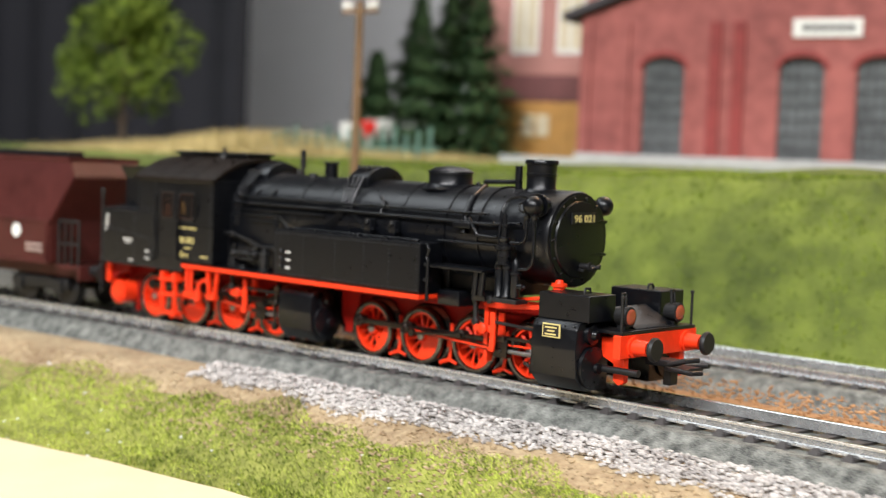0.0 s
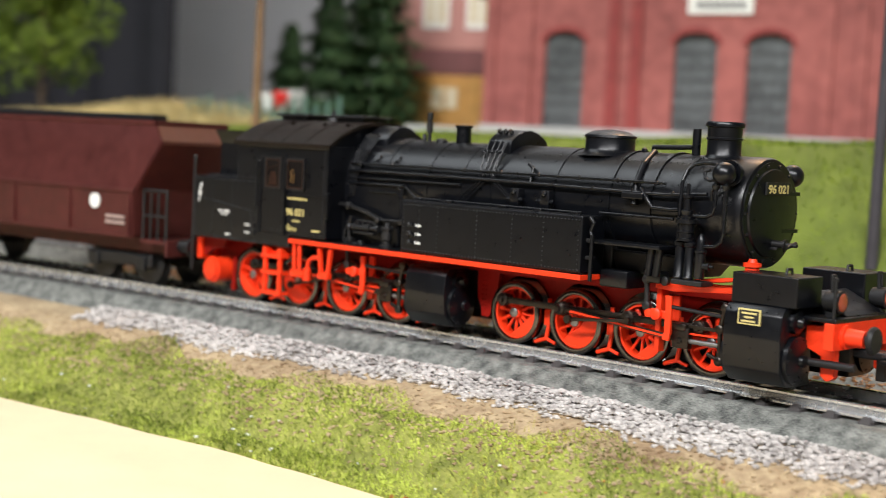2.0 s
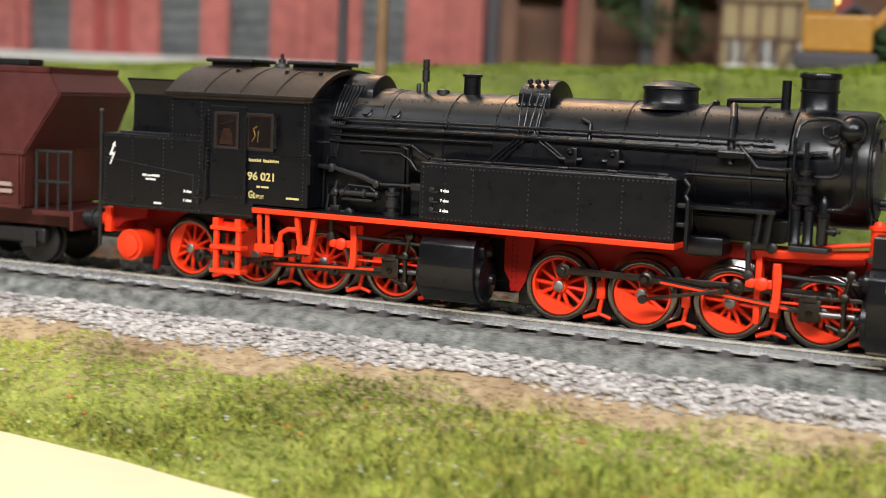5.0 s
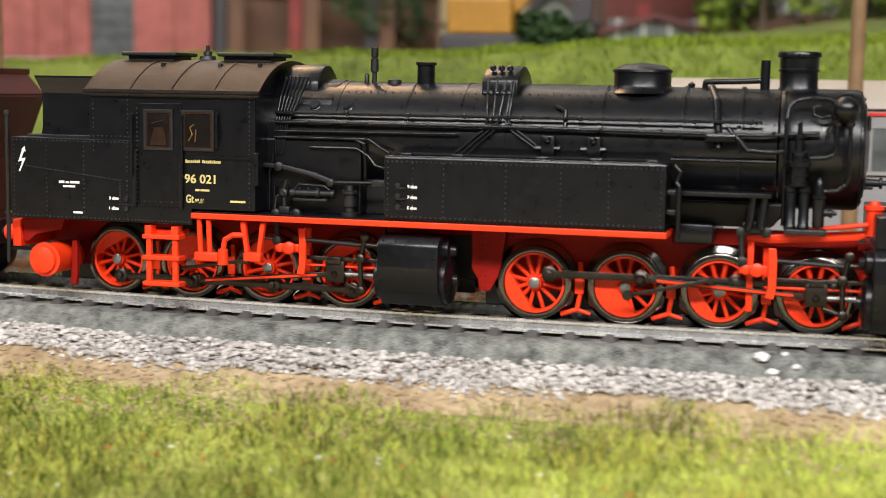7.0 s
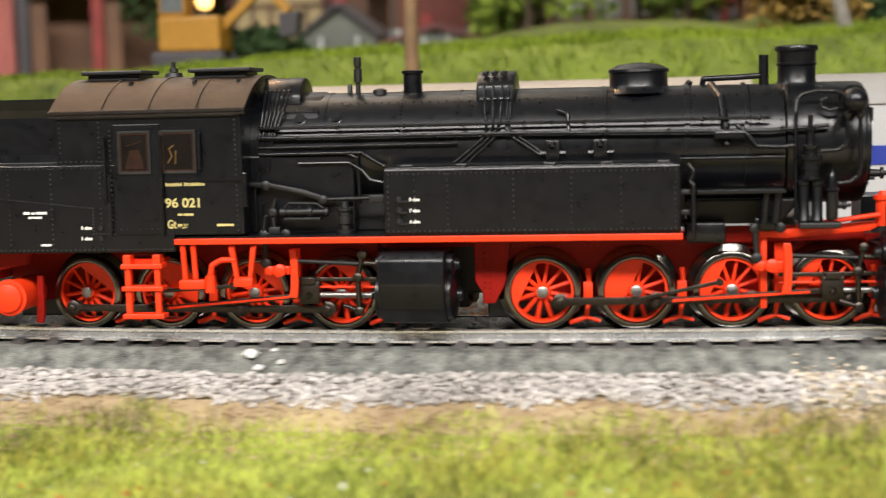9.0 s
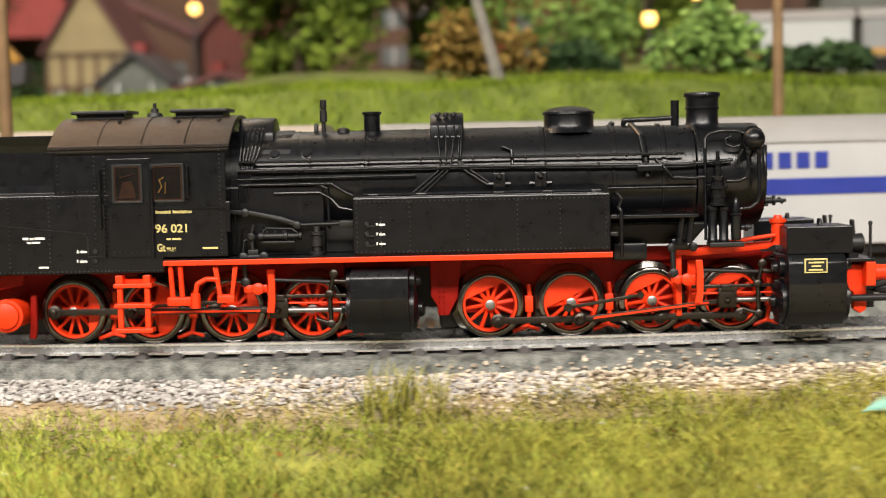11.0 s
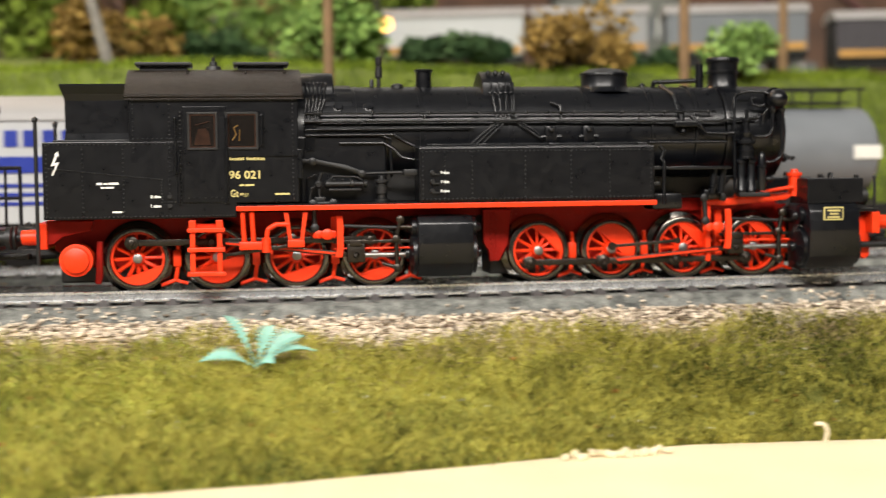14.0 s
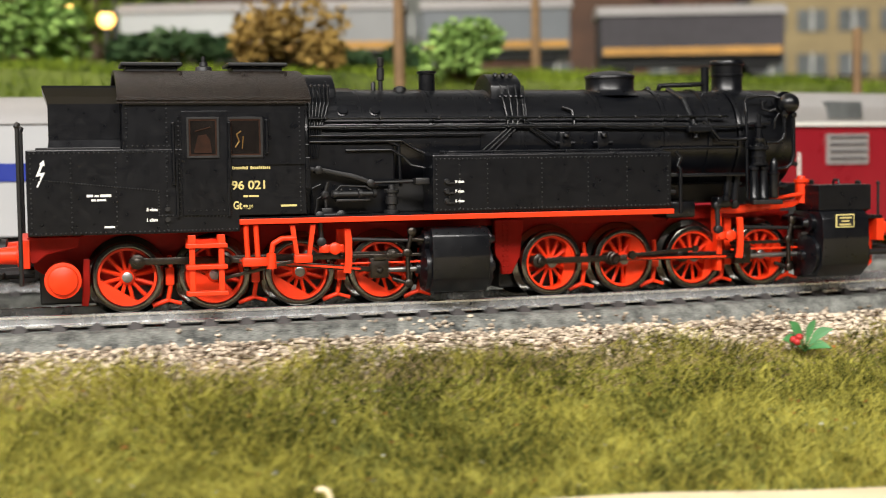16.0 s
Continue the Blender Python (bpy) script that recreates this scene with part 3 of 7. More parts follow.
def running_gear():
    for x0, x1 in ((6.5, 80), (-88, -12)):
        for side in (-1, 1):
            pts = [(x0, 16.6), (x1, 16.6), (x1, 9), (x1 - 6, 5), (x0 + 6, 5), (x0, 9)]
            part("side_frame", prism(B(), pts, "y", side * 5.1, side * 4.2, 0.1), SHADERED, loco, "red frame plate with shade in its colour")
    # brake hangers with curved shoes between the wheels
    for x, _ in axles:
        bm = B()
        xb = x + 8.4
        pipe(bm, [(xb, -6.9, 11), (xb + 0.4, -6.9, 6.5), (xb - 0.4, -6.9, 2.0), (xb - 3.5, -6.9, 0.95)], 0.5)
        box(bm, xb - 0.9, xb + 0.9, -7.6, -6.2, 5, 8.6, 0.25)
        pipe(bm, [(xb - 0.4, -6.9, 2.0), (xb + 2.2, -6.9, 1.2)], 0.4)
        part("brake_hanger", bm, RED, loco, smooth=True)
    # bracket plate behind the front unit
    bm = B()
    prism(bm, [(5.8, 16.5), (12.5, 16.5), (11.6, 8.5), (9.6, 4.8), (7.4, 4.8), (7.2, 7), (5.9, 9)], "y", -7.6, -6.4, 0.2)
    part("frame_rail", box(B(), 48, 77, -6.2, -5.2, 15.4, 18.4, 0.1), SHADERED, loco, "red upper frame plate with shade in its colour")
    part("frame_bracket", bm, SHADERED, loco, "red riveted bracket with shade in its colour")
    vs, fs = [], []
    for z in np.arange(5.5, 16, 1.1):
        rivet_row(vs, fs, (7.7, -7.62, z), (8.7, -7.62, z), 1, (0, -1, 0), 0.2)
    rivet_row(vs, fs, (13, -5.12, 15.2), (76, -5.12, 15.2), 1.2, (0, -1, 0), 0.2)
    tagged(raw("frame_rivets", vs, fs, SHADERED, loco), kind="stuff")
    for x0, x1 in ((8, 79), (-87, -11)):
        part("drive_block", box(B(), x0, x1, -4.1, 4.1, 1.6, 16.8, 0.4), SOOT, loco, "black gear block between the frames")
    part("hinge_block", box(B(), -12, 9, -3.5, 3.5, 6, 16.8, 0.4), SOOT, loco)
    # running board
    part("running_board", box(B(), -48.7, 44.3, -17.7, 17.7, 17.2, 18.3, 0.12), RED, loco, "narrow red running board edge")
    part("board_cover", box(B(), -48.4, 44, -16.9, 16.9, 18.3, 18.6), BLACK, loco)
    part("valance", box(B(), -12, 44.2, -6.4, -5.8, 15.2, 17.2), SHADERED, loco)
    # cylinders
    def cylinder_block(x0, x1, w, zb, zt):
        pts = [(-8, zt), (-w + 1.2, zt), (-w, zt - 1.6), (-w - 0.4, zt - 6), (-w + 0.2, zb + 3), (-w + 2.6, zb + 0.3), (-w + 4.6, zb), (-8, zb)]
        for side in (-1, 1):
            c = part("cylinder_block", prism(B(), [(-side * y, z) for y, z in pts], "x", x0, x1, 0.35), BLACK, loco, "black cylinder block", smooth=True)
            bm = B()
            for xe, dx in ((x0, -1), (x1, 1)):
                lathe(bm, (xe, side * (w - 5.3), zb + 5.2), (dx, 0, 0), [(0, 4.6), (0.9, 4.6), (1.2, 3.6), (1.6, 1.2), (2.4, 1.1)], 22)
                lathe(bm, (xe, side * (w - 4.6), zt - 2.7), (dx, 0, 0), [(0, 2.2), (1.0, 2.2), (1.3, 1.2), (2.2, 0.8)], 16)
                for i in range(10):
                    a = 2 * math.pi * i / 10
                    ball(bm, (xe + dx * 1.0, side * (w - 5.3) + 4 * math.cos(a), zb + 5.2 + 4 * math.sin(a)), 0.32, 1)
            part("cylinder_cover", bm, BLACK, c, smooth=True)
            vs, fs = [], []
            for xe in (x0 + 0.7, x1 - 0.7, (x0 + x1) / 2):
                rivet_row(vs, fs, (xe, side * (w + 0.28), zt - 4), (xe, side * (w + 0.28), zb + 5), 1.6, (0, side, 0), 0.15)
            rivet_row(vs, fs, (x0 + 1, side * (w - 0.4), zt - 1.0), (x1 - 1, side * (w - 0.4), zt - 1.0), 2.2, (0, side * 0.7, 0.7), 0.22)
            tagged(raw("jacket_bolts", vs, fs, BLACK, c), kind="stuff")
        return c
    cylinder_block(-9.4, 2.8, 16.2, 1.9, 15.5)
    cylinder_block(79.2, 91.4, 19.6, 1.7, 16.8)
    for side in (-1, 1):
        part("oil_box", box(B(), 79.4, 93.2, side * 18.0, side * 8.5, 16.8, 22.6, 0.25), BLACK, loco, "black box over the front cylinder")
        bm = B()
        pipe(bm, [(88, side * 12 - 1.2, 22.4), (88, side * 12 - 0.8, 23.6), (88, side * 12 + 0.8, 23.6), (88, side * 12 + 1.2, 22.4)], 0.28)
        part("lifting_loop", bm, SOOT, loco)
    part("piston_tail", cyl(B(), (91, -12.9, 6.9), (103, -12.9, 6.9), 0.75, seg=12), SOOT, loco, smooth=True)
    # maker's plate
    p = part("makers_plate", box(B(), 82.4, 87.2, -20.16, -19.8, 13.1, 16.1, 0.06), YELLOW, loco, "small brass maker's plate with tiny lettering")
    part("plate_field", box(B(), 82.7, 86.9, -20.22, -20.16, 13.4, 15.8), SOOT, p)
    for i, (a, b) in enumerate(((83.2, 86.4), (83.8, 85.8), (83.2, 86.2))):
        part("lettering_bar", box(B(), a, b, -20.28, -20.22, 15.1 - i * 0.75, 15.45 - i * 0.75), YELLOW, p)
    # front deck and buffer beam
    part("front_deck", box(B(), 78, 99.2, -14, 14, 14.6, 15.4, 0.15), BLACK, loco, "black front platform")
    prow = [(78, 15.4), (90, 19.5), (97, 16.2), (98, 15.4)]
    part("deck_fairing", prism(B(), prow, "y", -7.5, 7.5, 0.3), BLACK, loco)
    beam = part("buffer_beam", box(B(), 97.2, 99.2, -14.6, 14.6, 9.6, 14.6, 0.15), RED, loco, "red front buffer beam")
    for side in (-1, 1):
        part("beam_bracket", prism(B(), [(92, 13.5), (98.2, 14), (98.2, 4.2), (96.8, 3.4), (95.4, 4.4), (95.4, 8), (92, 9.4)], "y", side * 11.6, side * 9.8, 0.2), RED, loco)
        b = part("buffer", lathe(B(), (99.2, side * 10.1, 12), (1, 0, 0), [(0, 2.3), (0.6, 2.3), (0.7, 1.75), (4.2, 1.6)], 18), RED, loco, "red buffer sleeve", smooth=True)
        part("buffer_head", lathe(B(), (103.2, side * 10.1, 12), (1, 0, 0), [(0, 0.9), (1.2, 0.9), (1.3, 2.6), (1.8, 2.65), (2.3, 2.3)], 20), SOOT, b, "black buffer head", smooth=True)
        lm = part("head_lamp", lathe(B(), (94.2, side * 9.4, 18.2), (1, 0, 0), [(0, 1.2), (0.5, 1.9), (3.2, 2.15), (3.6, 2.2), (3.8, 1.9)], 20), SOOT, loco, "black head lamp with amber lens", smooth=True)
        part("lens", lathe(B(), (97.9, side * 9.4, 18.2), (1, 0, 0), [(0, 1.85), (0.25, 1.6), (0.45, 0.9)], 18), LENS, lm, "amber glass lens", smooth=True)
        part("lamp_foot", box(B(), 95, 97, side * 9.4 - 0.8, side * 9.4 + 0.8, 15.4, 16.6), SOOT, lm)
        bm = B()
        pipe(bm, [(96, side * 9.4 - 0.6, 20), (95.8, side * 9.4 - 0.6, 23), (95.8, side * 9.4 + 0.6, 23), (96, side * 9.4 + 0.6, 20)], 0.35)
        part("lamp_handle", bm, SOOT, lm)
        bm = pipe(B(), [(98.4, side * 13.4, 15.4), (98.4, side * 13.4, 22.5)], 0.32)
        ball(bm, (98.4, side * 13.4, 22.7), 0.55, 1)
        part("shunter_post", bm, SOOT, loco)
    bm = B()
    box(bm, 97, 104, -2.2, 2.2, 7.4, 9, 0.3)
    box(bm, 103, 108.5, -3.4, 3.4, 6.9, 7.7, 0.2)
    pipe(bm, [(104, -3.2, 7.3), (110, -3.6, 7.1), (111, -1.2, 7.1)], 0.55)
    pipe(bm, [(104, 3.2, 7.3), (110, 3.2, 8.1)], 0.5)
    pipe(bm, [(103, -2, 8), (107, -1.4, 9.2), (108.5, 1.4, 9.4)], 0.6)
    box(bm, 101.5, 103.4, -1.6, 1.6, 3.4, 8, 0.3)
    part("front_coupler", bm, SOOT, loco, "black plastic hook coupler")
    bm = B()
    pipe(bm, [(-88, 0, 8), (-96, 0, 7.8)], 1.2)
    box(bm, -101, -94, -3.4, 3.4, 6.9, 7.8, 0.2)
    part("rear_coupler", bm, SOOT, loco, "black plastic hook coupler")
    # rear beam and buffers
    part("rear_beam", box(B(), -90.4, -88.6, -14.6, 14.6, 9.6, 15.2, 0.15), RED, loco, "red rear buffer beam")
    for side in (-1, 1):
        b = part("buffer", lathe(B(), (-90.4, side * 10.1, 12), (-1, 0, 0), [(0, 2.3), (0.6, 2.3), (0.7, 1.75), (4, 1.6)], 18), RED, loco, "red buffer sleeve", smooth=True)
        part("buffer_head", lathe(B(), (-94.2, side * 10.1, 12), (-1, 0, 0), [(0, 0.9), (1.2, 0.9), (1.3, 2.6), (1.8, 2.65), (2.3, 2.3)], 20), SOOT, b, smooth=True)
        bm = pipe(B(), [(-90.2, side * 16.4, 6.5), (-90.2, side * 16.4, 36.5)], 0.42)
        ball(bm, (-90.2, side * 16.4, 37), 0.75, 1)
        part("corner_handrail", bm, SOOT, loco)
    part("rear_bracket", prism(B(), [(-89, 15.6), (-79, 15.6), (-79.6, 13.4), (-85.5, 12.2), (-87.4, 10.6), (-89, 10.6)], "y", -13.6, -11.6, 0.2), SHADERED, loco)
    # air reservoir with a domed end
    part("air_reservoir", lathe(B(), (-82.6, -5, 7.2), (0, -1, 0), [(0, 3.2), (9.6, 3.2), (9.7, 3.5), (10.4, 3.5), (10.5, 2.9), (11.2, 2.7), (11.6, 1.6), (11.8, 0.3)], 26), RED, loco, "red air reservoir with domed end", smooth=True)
    part("reservoir_hanger", prism(B(), [(-78.6, 11), (-77.4, 11), (-77.5, 4), (-77.9, 1.6), (-79.2, 1.8), (-78.9, 5)], "y", -11.4, -10.2, 0.2), SHADERED, loco)
    # cab steps
    st = part("cab_ladder", box(B(), -58.9, -51.5, -15.4, -12.4, 13.6, 14.6, 0.15), RED, loco, "red cab steps")
    for xa in (-58.6, -52.9):
        part("stile", box(box(B(), xa, xa + 1.1, -17.4, -16.4, 3.8, 14.6, 0.15), xa - 0.2, xa + 1.3, -17.6, -15.2, 13.4, 15.4, 0.15), RED, st)
    for z in (3.4, 8.6, 12.8):
        part("step", box(B(), -59.2, -51.2, -17.9, -14.8, z, z + 0.9, 0.15), RED, st)
    # water valves and pipes under the front of the cab
    bm = B()
    for xa in (-47.4, -45.4):
        pipe(bm, [(xa, -16.6, 17), (xa + 0.3, -16.6, 10.4)], 0.55)
    box(bm, -48.2, -43.2, -17.4, -15.2, 8.8, 10.6, 0.3)
    lathe(bm, (-42.4, -16.4, 8.2), (0, 0, 1), [(0, 1.1), (3.0, 1.0), (3.2, 0.6)], 10)
    pipe(bm, [(-42.4, -16.4, 11), (-42, -16.4, 13.2), (-40.2, -16.4, 14.2), (-37.5, -16.4, 14.2)], 0.55)
    prism(bm, [(-38.6, 16.8), (-37.6, 16.8), (-36.9, 11), (-35.1, 11), (-34.4, 16.8), (-33.4, 16.8), (-34.6, 9.4), (-37.4, 9.4)], "y", -16.8, -15.8)
    box(bm, -37.8, -34.2, -17.2, -15.4, 9.2, 10.8, 0.2)
    part("injector", bm, RED, loco, "red injector pipes and bracket", smooth=True)
    # steam pipe and lever carrier over the front unit
    bm = B()
    prism(bm, [(57.5, 18.5), (62, 18.1), (78, 19.3), (80.5, 20.8), (80.5, 19.4), (77, 17.6), (62, 16.5), (57.5, 16.8)], "y", -11.4, -9.6, 0.2)
    lathe(bm, (79.4, -11, 18.5), (0, 0, 1), [(0, 1.4), (4.6, 1.4), (4.7, 1.8), (5.4, 1.8), (5.5, 1.0), (6.2, 0.8)], 14)
    pipe(bm, [(64, -12.6, 18.8), (78.4, -12.6, 20.6)], 0.45)
    box(bm, 57.7, 58.9, -11, -8, 3.8, 18, 0.2)
    part("lever_carrier", bm, RED, loco, "red lever carrier", smooth=True)


running_gear()


def boiler():
    b = part("boiler", lathe(B(), (-36, 0, 33.3), (1, 0, 0), [(0, 11.2), (60, 11.2), (98.6, 10.9)], 56), BLACK, loco, "black boiler barrel with bands", smooth=True)
    part("smokebox", lathe(B(), (63, 0, 33.3), (1, 0, 0), [(0, 11.0), (0.3, 11.1), (13.2, 11.05), (13.9, 10.75), (14.1, 10.1)], 56), BLACK, b, "black smokebox", smooth=True)
    bm = lathe(B(), (76.8, 0, 33.3), (1, 0, 0), [(0, 10.2), (0.5, 10.2), (0.6, 8.9), (1.0, 8.7), (1.4, 6.5), (1.7, 3.0), (1.8, 0.2)], 48)
    for i in range(14):
        a = 2 * math.pi * i / 14
        ball(bm, (77.3, 9.5 * math.cos(a), 33.3 + 9.5 * math.sin(a)), 0.45, 1)
    for z in (29.5, 37):
        box(bm, 77.6, 78.4, 3, 9.0, z, z + 0.7)
    door = part("smokebox_door", bm, BLACK, b, "round black smokebox door with bolts", smooth=True)
    bm = lathe(B(), (78.2, 0, 27.4), (1, 0, 0), [(0, 0.8), (2.4, 0.7), (2.5, 1.1), (3.0, 1.1), (3.1, 0.5), (5.4, 0.4)], 12)
    pipe(bm, [(82.4, -1.6, 27.0), (82.4, 1.6, 27.8)], 0.35)
    box(bm, 78.0, 79.6, -1.0, 1.0, 26.2, 26.8, 0.1)
    part("door_lock", bm, SOOT, b, "black locking screw on the door", smooth=True)
    pl = part("number_plate", box(B(), 78.3, 78.7, -4.4, 4.4, 37.0, 39.5, 0.05), SOOT, b)
    lettering("plate_lettering", "96 021", 2.3, 78.72, 37.4, -3.7, YELLOW, b, 7.4, (90, 0, 90))
    for x in (-22, -8, 3, 12, 30, 45, 55.5):
        part("boiler_band", lathe(B(), (x, 0, 33.3), (1, 0, 0), [(0, 11.05), (0.02, 11.32), (0.7, 11.32), (0.72, 11.05)], 56), BLACK, b, smooth=True)
    vs, fs = [], []
    for x in (-8, 12, 30, 45, 55.5, 62.6):
        for a in np.linspace(-0.1, 1.25, 17):
            c = Vector((x + 1.1, -11.25 * math.cos(a), 33.3 + 11.25 * math.sin(a)))
            rivet_row(vs, fs, c, c + Vector((0.01, 0, 0)), 1, (0, -math.cos(a), math.sin(a)), 0.13)
    for a0 in (0.42, 0.95):
        rivet_row(vs, fs, (-20, -11.22 * math.cos(a0), 33.3 + 11.22 * math.sin(a0)), (62, -11.1 * math.cos(a0), 33.3 + 11.1 * math.sin(a0)), 1.5, (0, -math.cos(a0), math.sin(a0)), 0.12)
    tagged(raw("boiler_rivets", vs, fs, BLACK, b), kind="stuff")
    part("firebox", prism(B(), [(-9.6, 18.6), (9.6, 18.6), (10.9, 29), (10.9, 36), (8.5, 41), (4, 44), (0, 44.9), (-4, 44), (-8.5, 41), (-10.9, 36), (-10.9, 29)], "x", -35.6, -22.6, 0.3), BLACK, b, smooth=True)
    for x in (-26.0, -19.2):
        bm = lathe(B(), (x, -8.9, 39.4), (0, -0.82, 0.57), [(0, 1.2), (0.5, 1.2), (0.6, 0.95), (1.0, 0.95)], 14)
        part("washout_plug", bm, BLACK, b, smooth=True)
    # mountings along the top
    part("chimney", lathe(B(), (65.6, 0, 43.0), (0, 0, 1), [(0, 5.0), (0.6, 4.1), (1.6, 3.45), (4.4, 3.45), (4.5, 3.7), (4.9, 3.7), (5.0, 3.5), (7.0, 3.55), (7.1, 3.9), (7.7, 3.95), (8.1, 3.7), (8.1, 3.0), (5, 2.7)], 32), BLACK, b, "black chimney with lip", smooth=True)
    part("steam_dome", lathe(B(), (36.8, 0, 43.0), (0, 0, 1), [(0, 7.2), (0.7, 5.9), (1.6, 5.4), (3.9, 5.4), (4.0, 5.7), (4.5, 5.6), (5.4, 3.8), (5.8, 0.4)], 32), BLACK, b, "black steam dome", smooth=True)
    part("filler_funnel", lathe(B(), (-5.8, -1, 43.6), (0, 0, 1), [(0, 2.5), (0.5, 1.8), (4.2, 1.75), (4.3, 2.1), (4.8, 2.1), (4.9, 1.5)], 20), BLACK, b, "small black stack", smooth=True)
    prof = [(11.0 * math.sin(a), 33.3 + 14.6 * math.cos(a)) for a in np.linspace(-0.62, 0.62, 13)] + [(7.0, 40.5), (-7.0, 40.5)]
    sb = part("sand_box", prism(B(), prof, "x", 6.9, 14.0, 0.4), BLACK, b, "black sand box saddled on the boiler", smooth=True)
    for i in range(3):
        part("filler_cap", ball(B(), (8.6 + i * 1.7, -4.4, 47.4), 0.7, 1), BLACK, sb)
        bm = B()
        pipe(bm, [(8.6 + i * 1.7, -7.6, 45.2), (8.8 + i * 1.5, -9.6, 41.4), (9.2 + i * 1.1, -11.3, 37.4), (8.6 + i * 1.0, -11.6, 35.6), (3.2 + i * 1.3, -12.0, 31.2)], 0.2, 8)
        part("sand_pipe", bm, BLACK, sb, smooth=True)
    for i in range(2):
        bm = pipe(B(), [(13.2 + i * 0.5, -7.6, 45.0), (13.0 + i * 0.5, -9.8, 41.0), (12.8 + i * 0.5, -11.4, 37.4), (14.2 + i * 1.2, -11.7, 35.6), (20.2 + i * 0.9, -12.0, 31.6)], 0.2, 8)
        part("sand_pipe", bm, BLACK, sb, smooth=True)
    for i in range(5):
        bm = lathe(B(), (8.2 + i * 1.2, -9.0, 42.6), (0, -0.85, 0.5), [(0, 0.42), (0.5, 0.42), (0.6, 0.2)], 8)
        part("pipe_union", bm, BLACK, sb, smooth=True)
    prof = [(9.2 * math.sin(a), 33.3 + 14.4 * math.cos(a)) for a in np.linspace(-0.7, 0.7, 13)] + [(6.6, 40), (-6.6, 40)]
    tb = part("turbo_casing", prism(B(), prof, "x", -34.2, -26.6, 0.5), BLACK, b, smooth=True)
    for i in range(6):
        bm = B()
        pipe(bm, [(-33 + i * 0.9, -6.9, 44.8), (-33 + i * 0.8, -9.6, 41.4), (-33.4 + i * 0.5, -11.4, 36), (-33.4 + i * 0.3, -11.6, 30)], 0.24, 10)
        ball(bm, (-33 + i * 0.9, -6.9, 45), 0.4, 1)
        part("oil_line", bm, BLACK, tb, smooth=True)
    bm = lathe(B(), (-16.2, -2, 44), (0, 0, 1), [(0, 0.5), (2.4, 0.45), (2.5, 0.8), (5.0, 0.8), (5.1, 0.5), (5.6, 0.75), (7.2, 0.7), (7.3, 0.3)], 12)
    lathe(bm, (-17.8, -2, 44), (0, 0, 1), [(0, 0.5), (1.8, 0.5), (2.2, 0.2)], 8)
    lathe(bm, (-12, -2, 44), (0, 0, 1), [(0, 1.4), (0.9, 1.3), (1.2, 0.6)], 14)
    part("whistle", bm, SOOT, b, "black steam whistle", smooth=True)
    bm = pipe(B(), [(48.5, 0, 44.1), (48.7, -0.5, 45.4), (56, -1, 45.6), (59.4, -1, 45.8), (59.6, -1, 49)], 0.55)
    cyl(bm, (59.6, -1, 44), (59.6, -1, 49.5), 0.9, seg=12)
    ball(bm, (46, 0, 44.6), 0.8, 1)
    pipe(bm, [(50, -2, 44.3), (51.5, -7.5, 41.8), (52, -10.6, 37.6), (52.3, -11.5, 33.4)], 0.75)
    part("steam_pipe", bm, BLACK, b, smooth=True)
    # handrail and pipes along the side
    rail = part("boiler_handrail", pipe(B(), [(-33.5, -11.6, 38.2), (60, -11.7, 38.2)], 0.3), BLACK, b)
    for x in (-30, -18.5, -6, 5, 16, 27, 38, 48, 58):
        part("rail_knob", ball(B(), (x, -11.7, 38.2), 0.55, 1), BLACK, b)
        part("pipe_clip", ball(B(), (x + 4, -12, 36.3), 0.5, 1), BLACK, b)
    for pts, r in (([(-33.5, -11.9, 36.4), (12, -12.0, 36.4), (60, -12.0, 35.9), (70, -11.9, 36.6)], 0.36),
                   ([(-33.5, -11.8, 33.4), (-14, -11.9, 33.4), (-11.5, -12, 31.8), (-9.5, -12.4, 30.8)], 0.35),
                   ([(-17, -11.8, 33.4), (-14.8, -11.8, 32.4), (-14.5, -11.8, 24)], 0.35),
                   ([(22, -9.4, 40.4), (24, -10.2, 39.6), (24.2, -11.4, 36)], 0.38),
                   ([(54, -11.8, 37), (56, -12.4, 35), (57.5, -12.4, 33.2), (62, -12.4, 33.0), (64, -12.6, 33.2)], 0.42),
                   ([(-33.5, -11.7, 34.6), (4, -11.9, 34.8)], 0.22),
                   ([(44, -11.9, 31.2), (62.5, -11.9, 31.2)], 0.3)):
        part("side_pipe", pipe(B(), pts, r), BLACK, b, smooth=True)
    part("pipe_valve", box(B(), 50, 55.4, -13, -11.4, 34.6, 36.0, 0.3), BLACK, b)
    for x in (20, 28.6):
        bm = box(B(), x, x + 2.6, -13.2, -11.2, 31.2, 35.0, 0.3)
        ball(bm, (x + 1.3, -13.3, 34.2), 0.8, 1)
        cyl(bm, (x - 1, -12.6, 32.6), (x + 3.6, -12.6, 32.6), 0.5, seg=8)
        part("feed_valve", bm, BLACK, b, smooth=True)
    part("firebox_panel", box(B(), -35.6, -15.6, -11.5, 11.5, 18.6, 33.2, 0.4), BLACK, b, "flat black firebox side panel")
    part("boiler_cradle", box(B(), -16, 45, -8, 8, 18.6, 27, 0.3), SOOT, b)
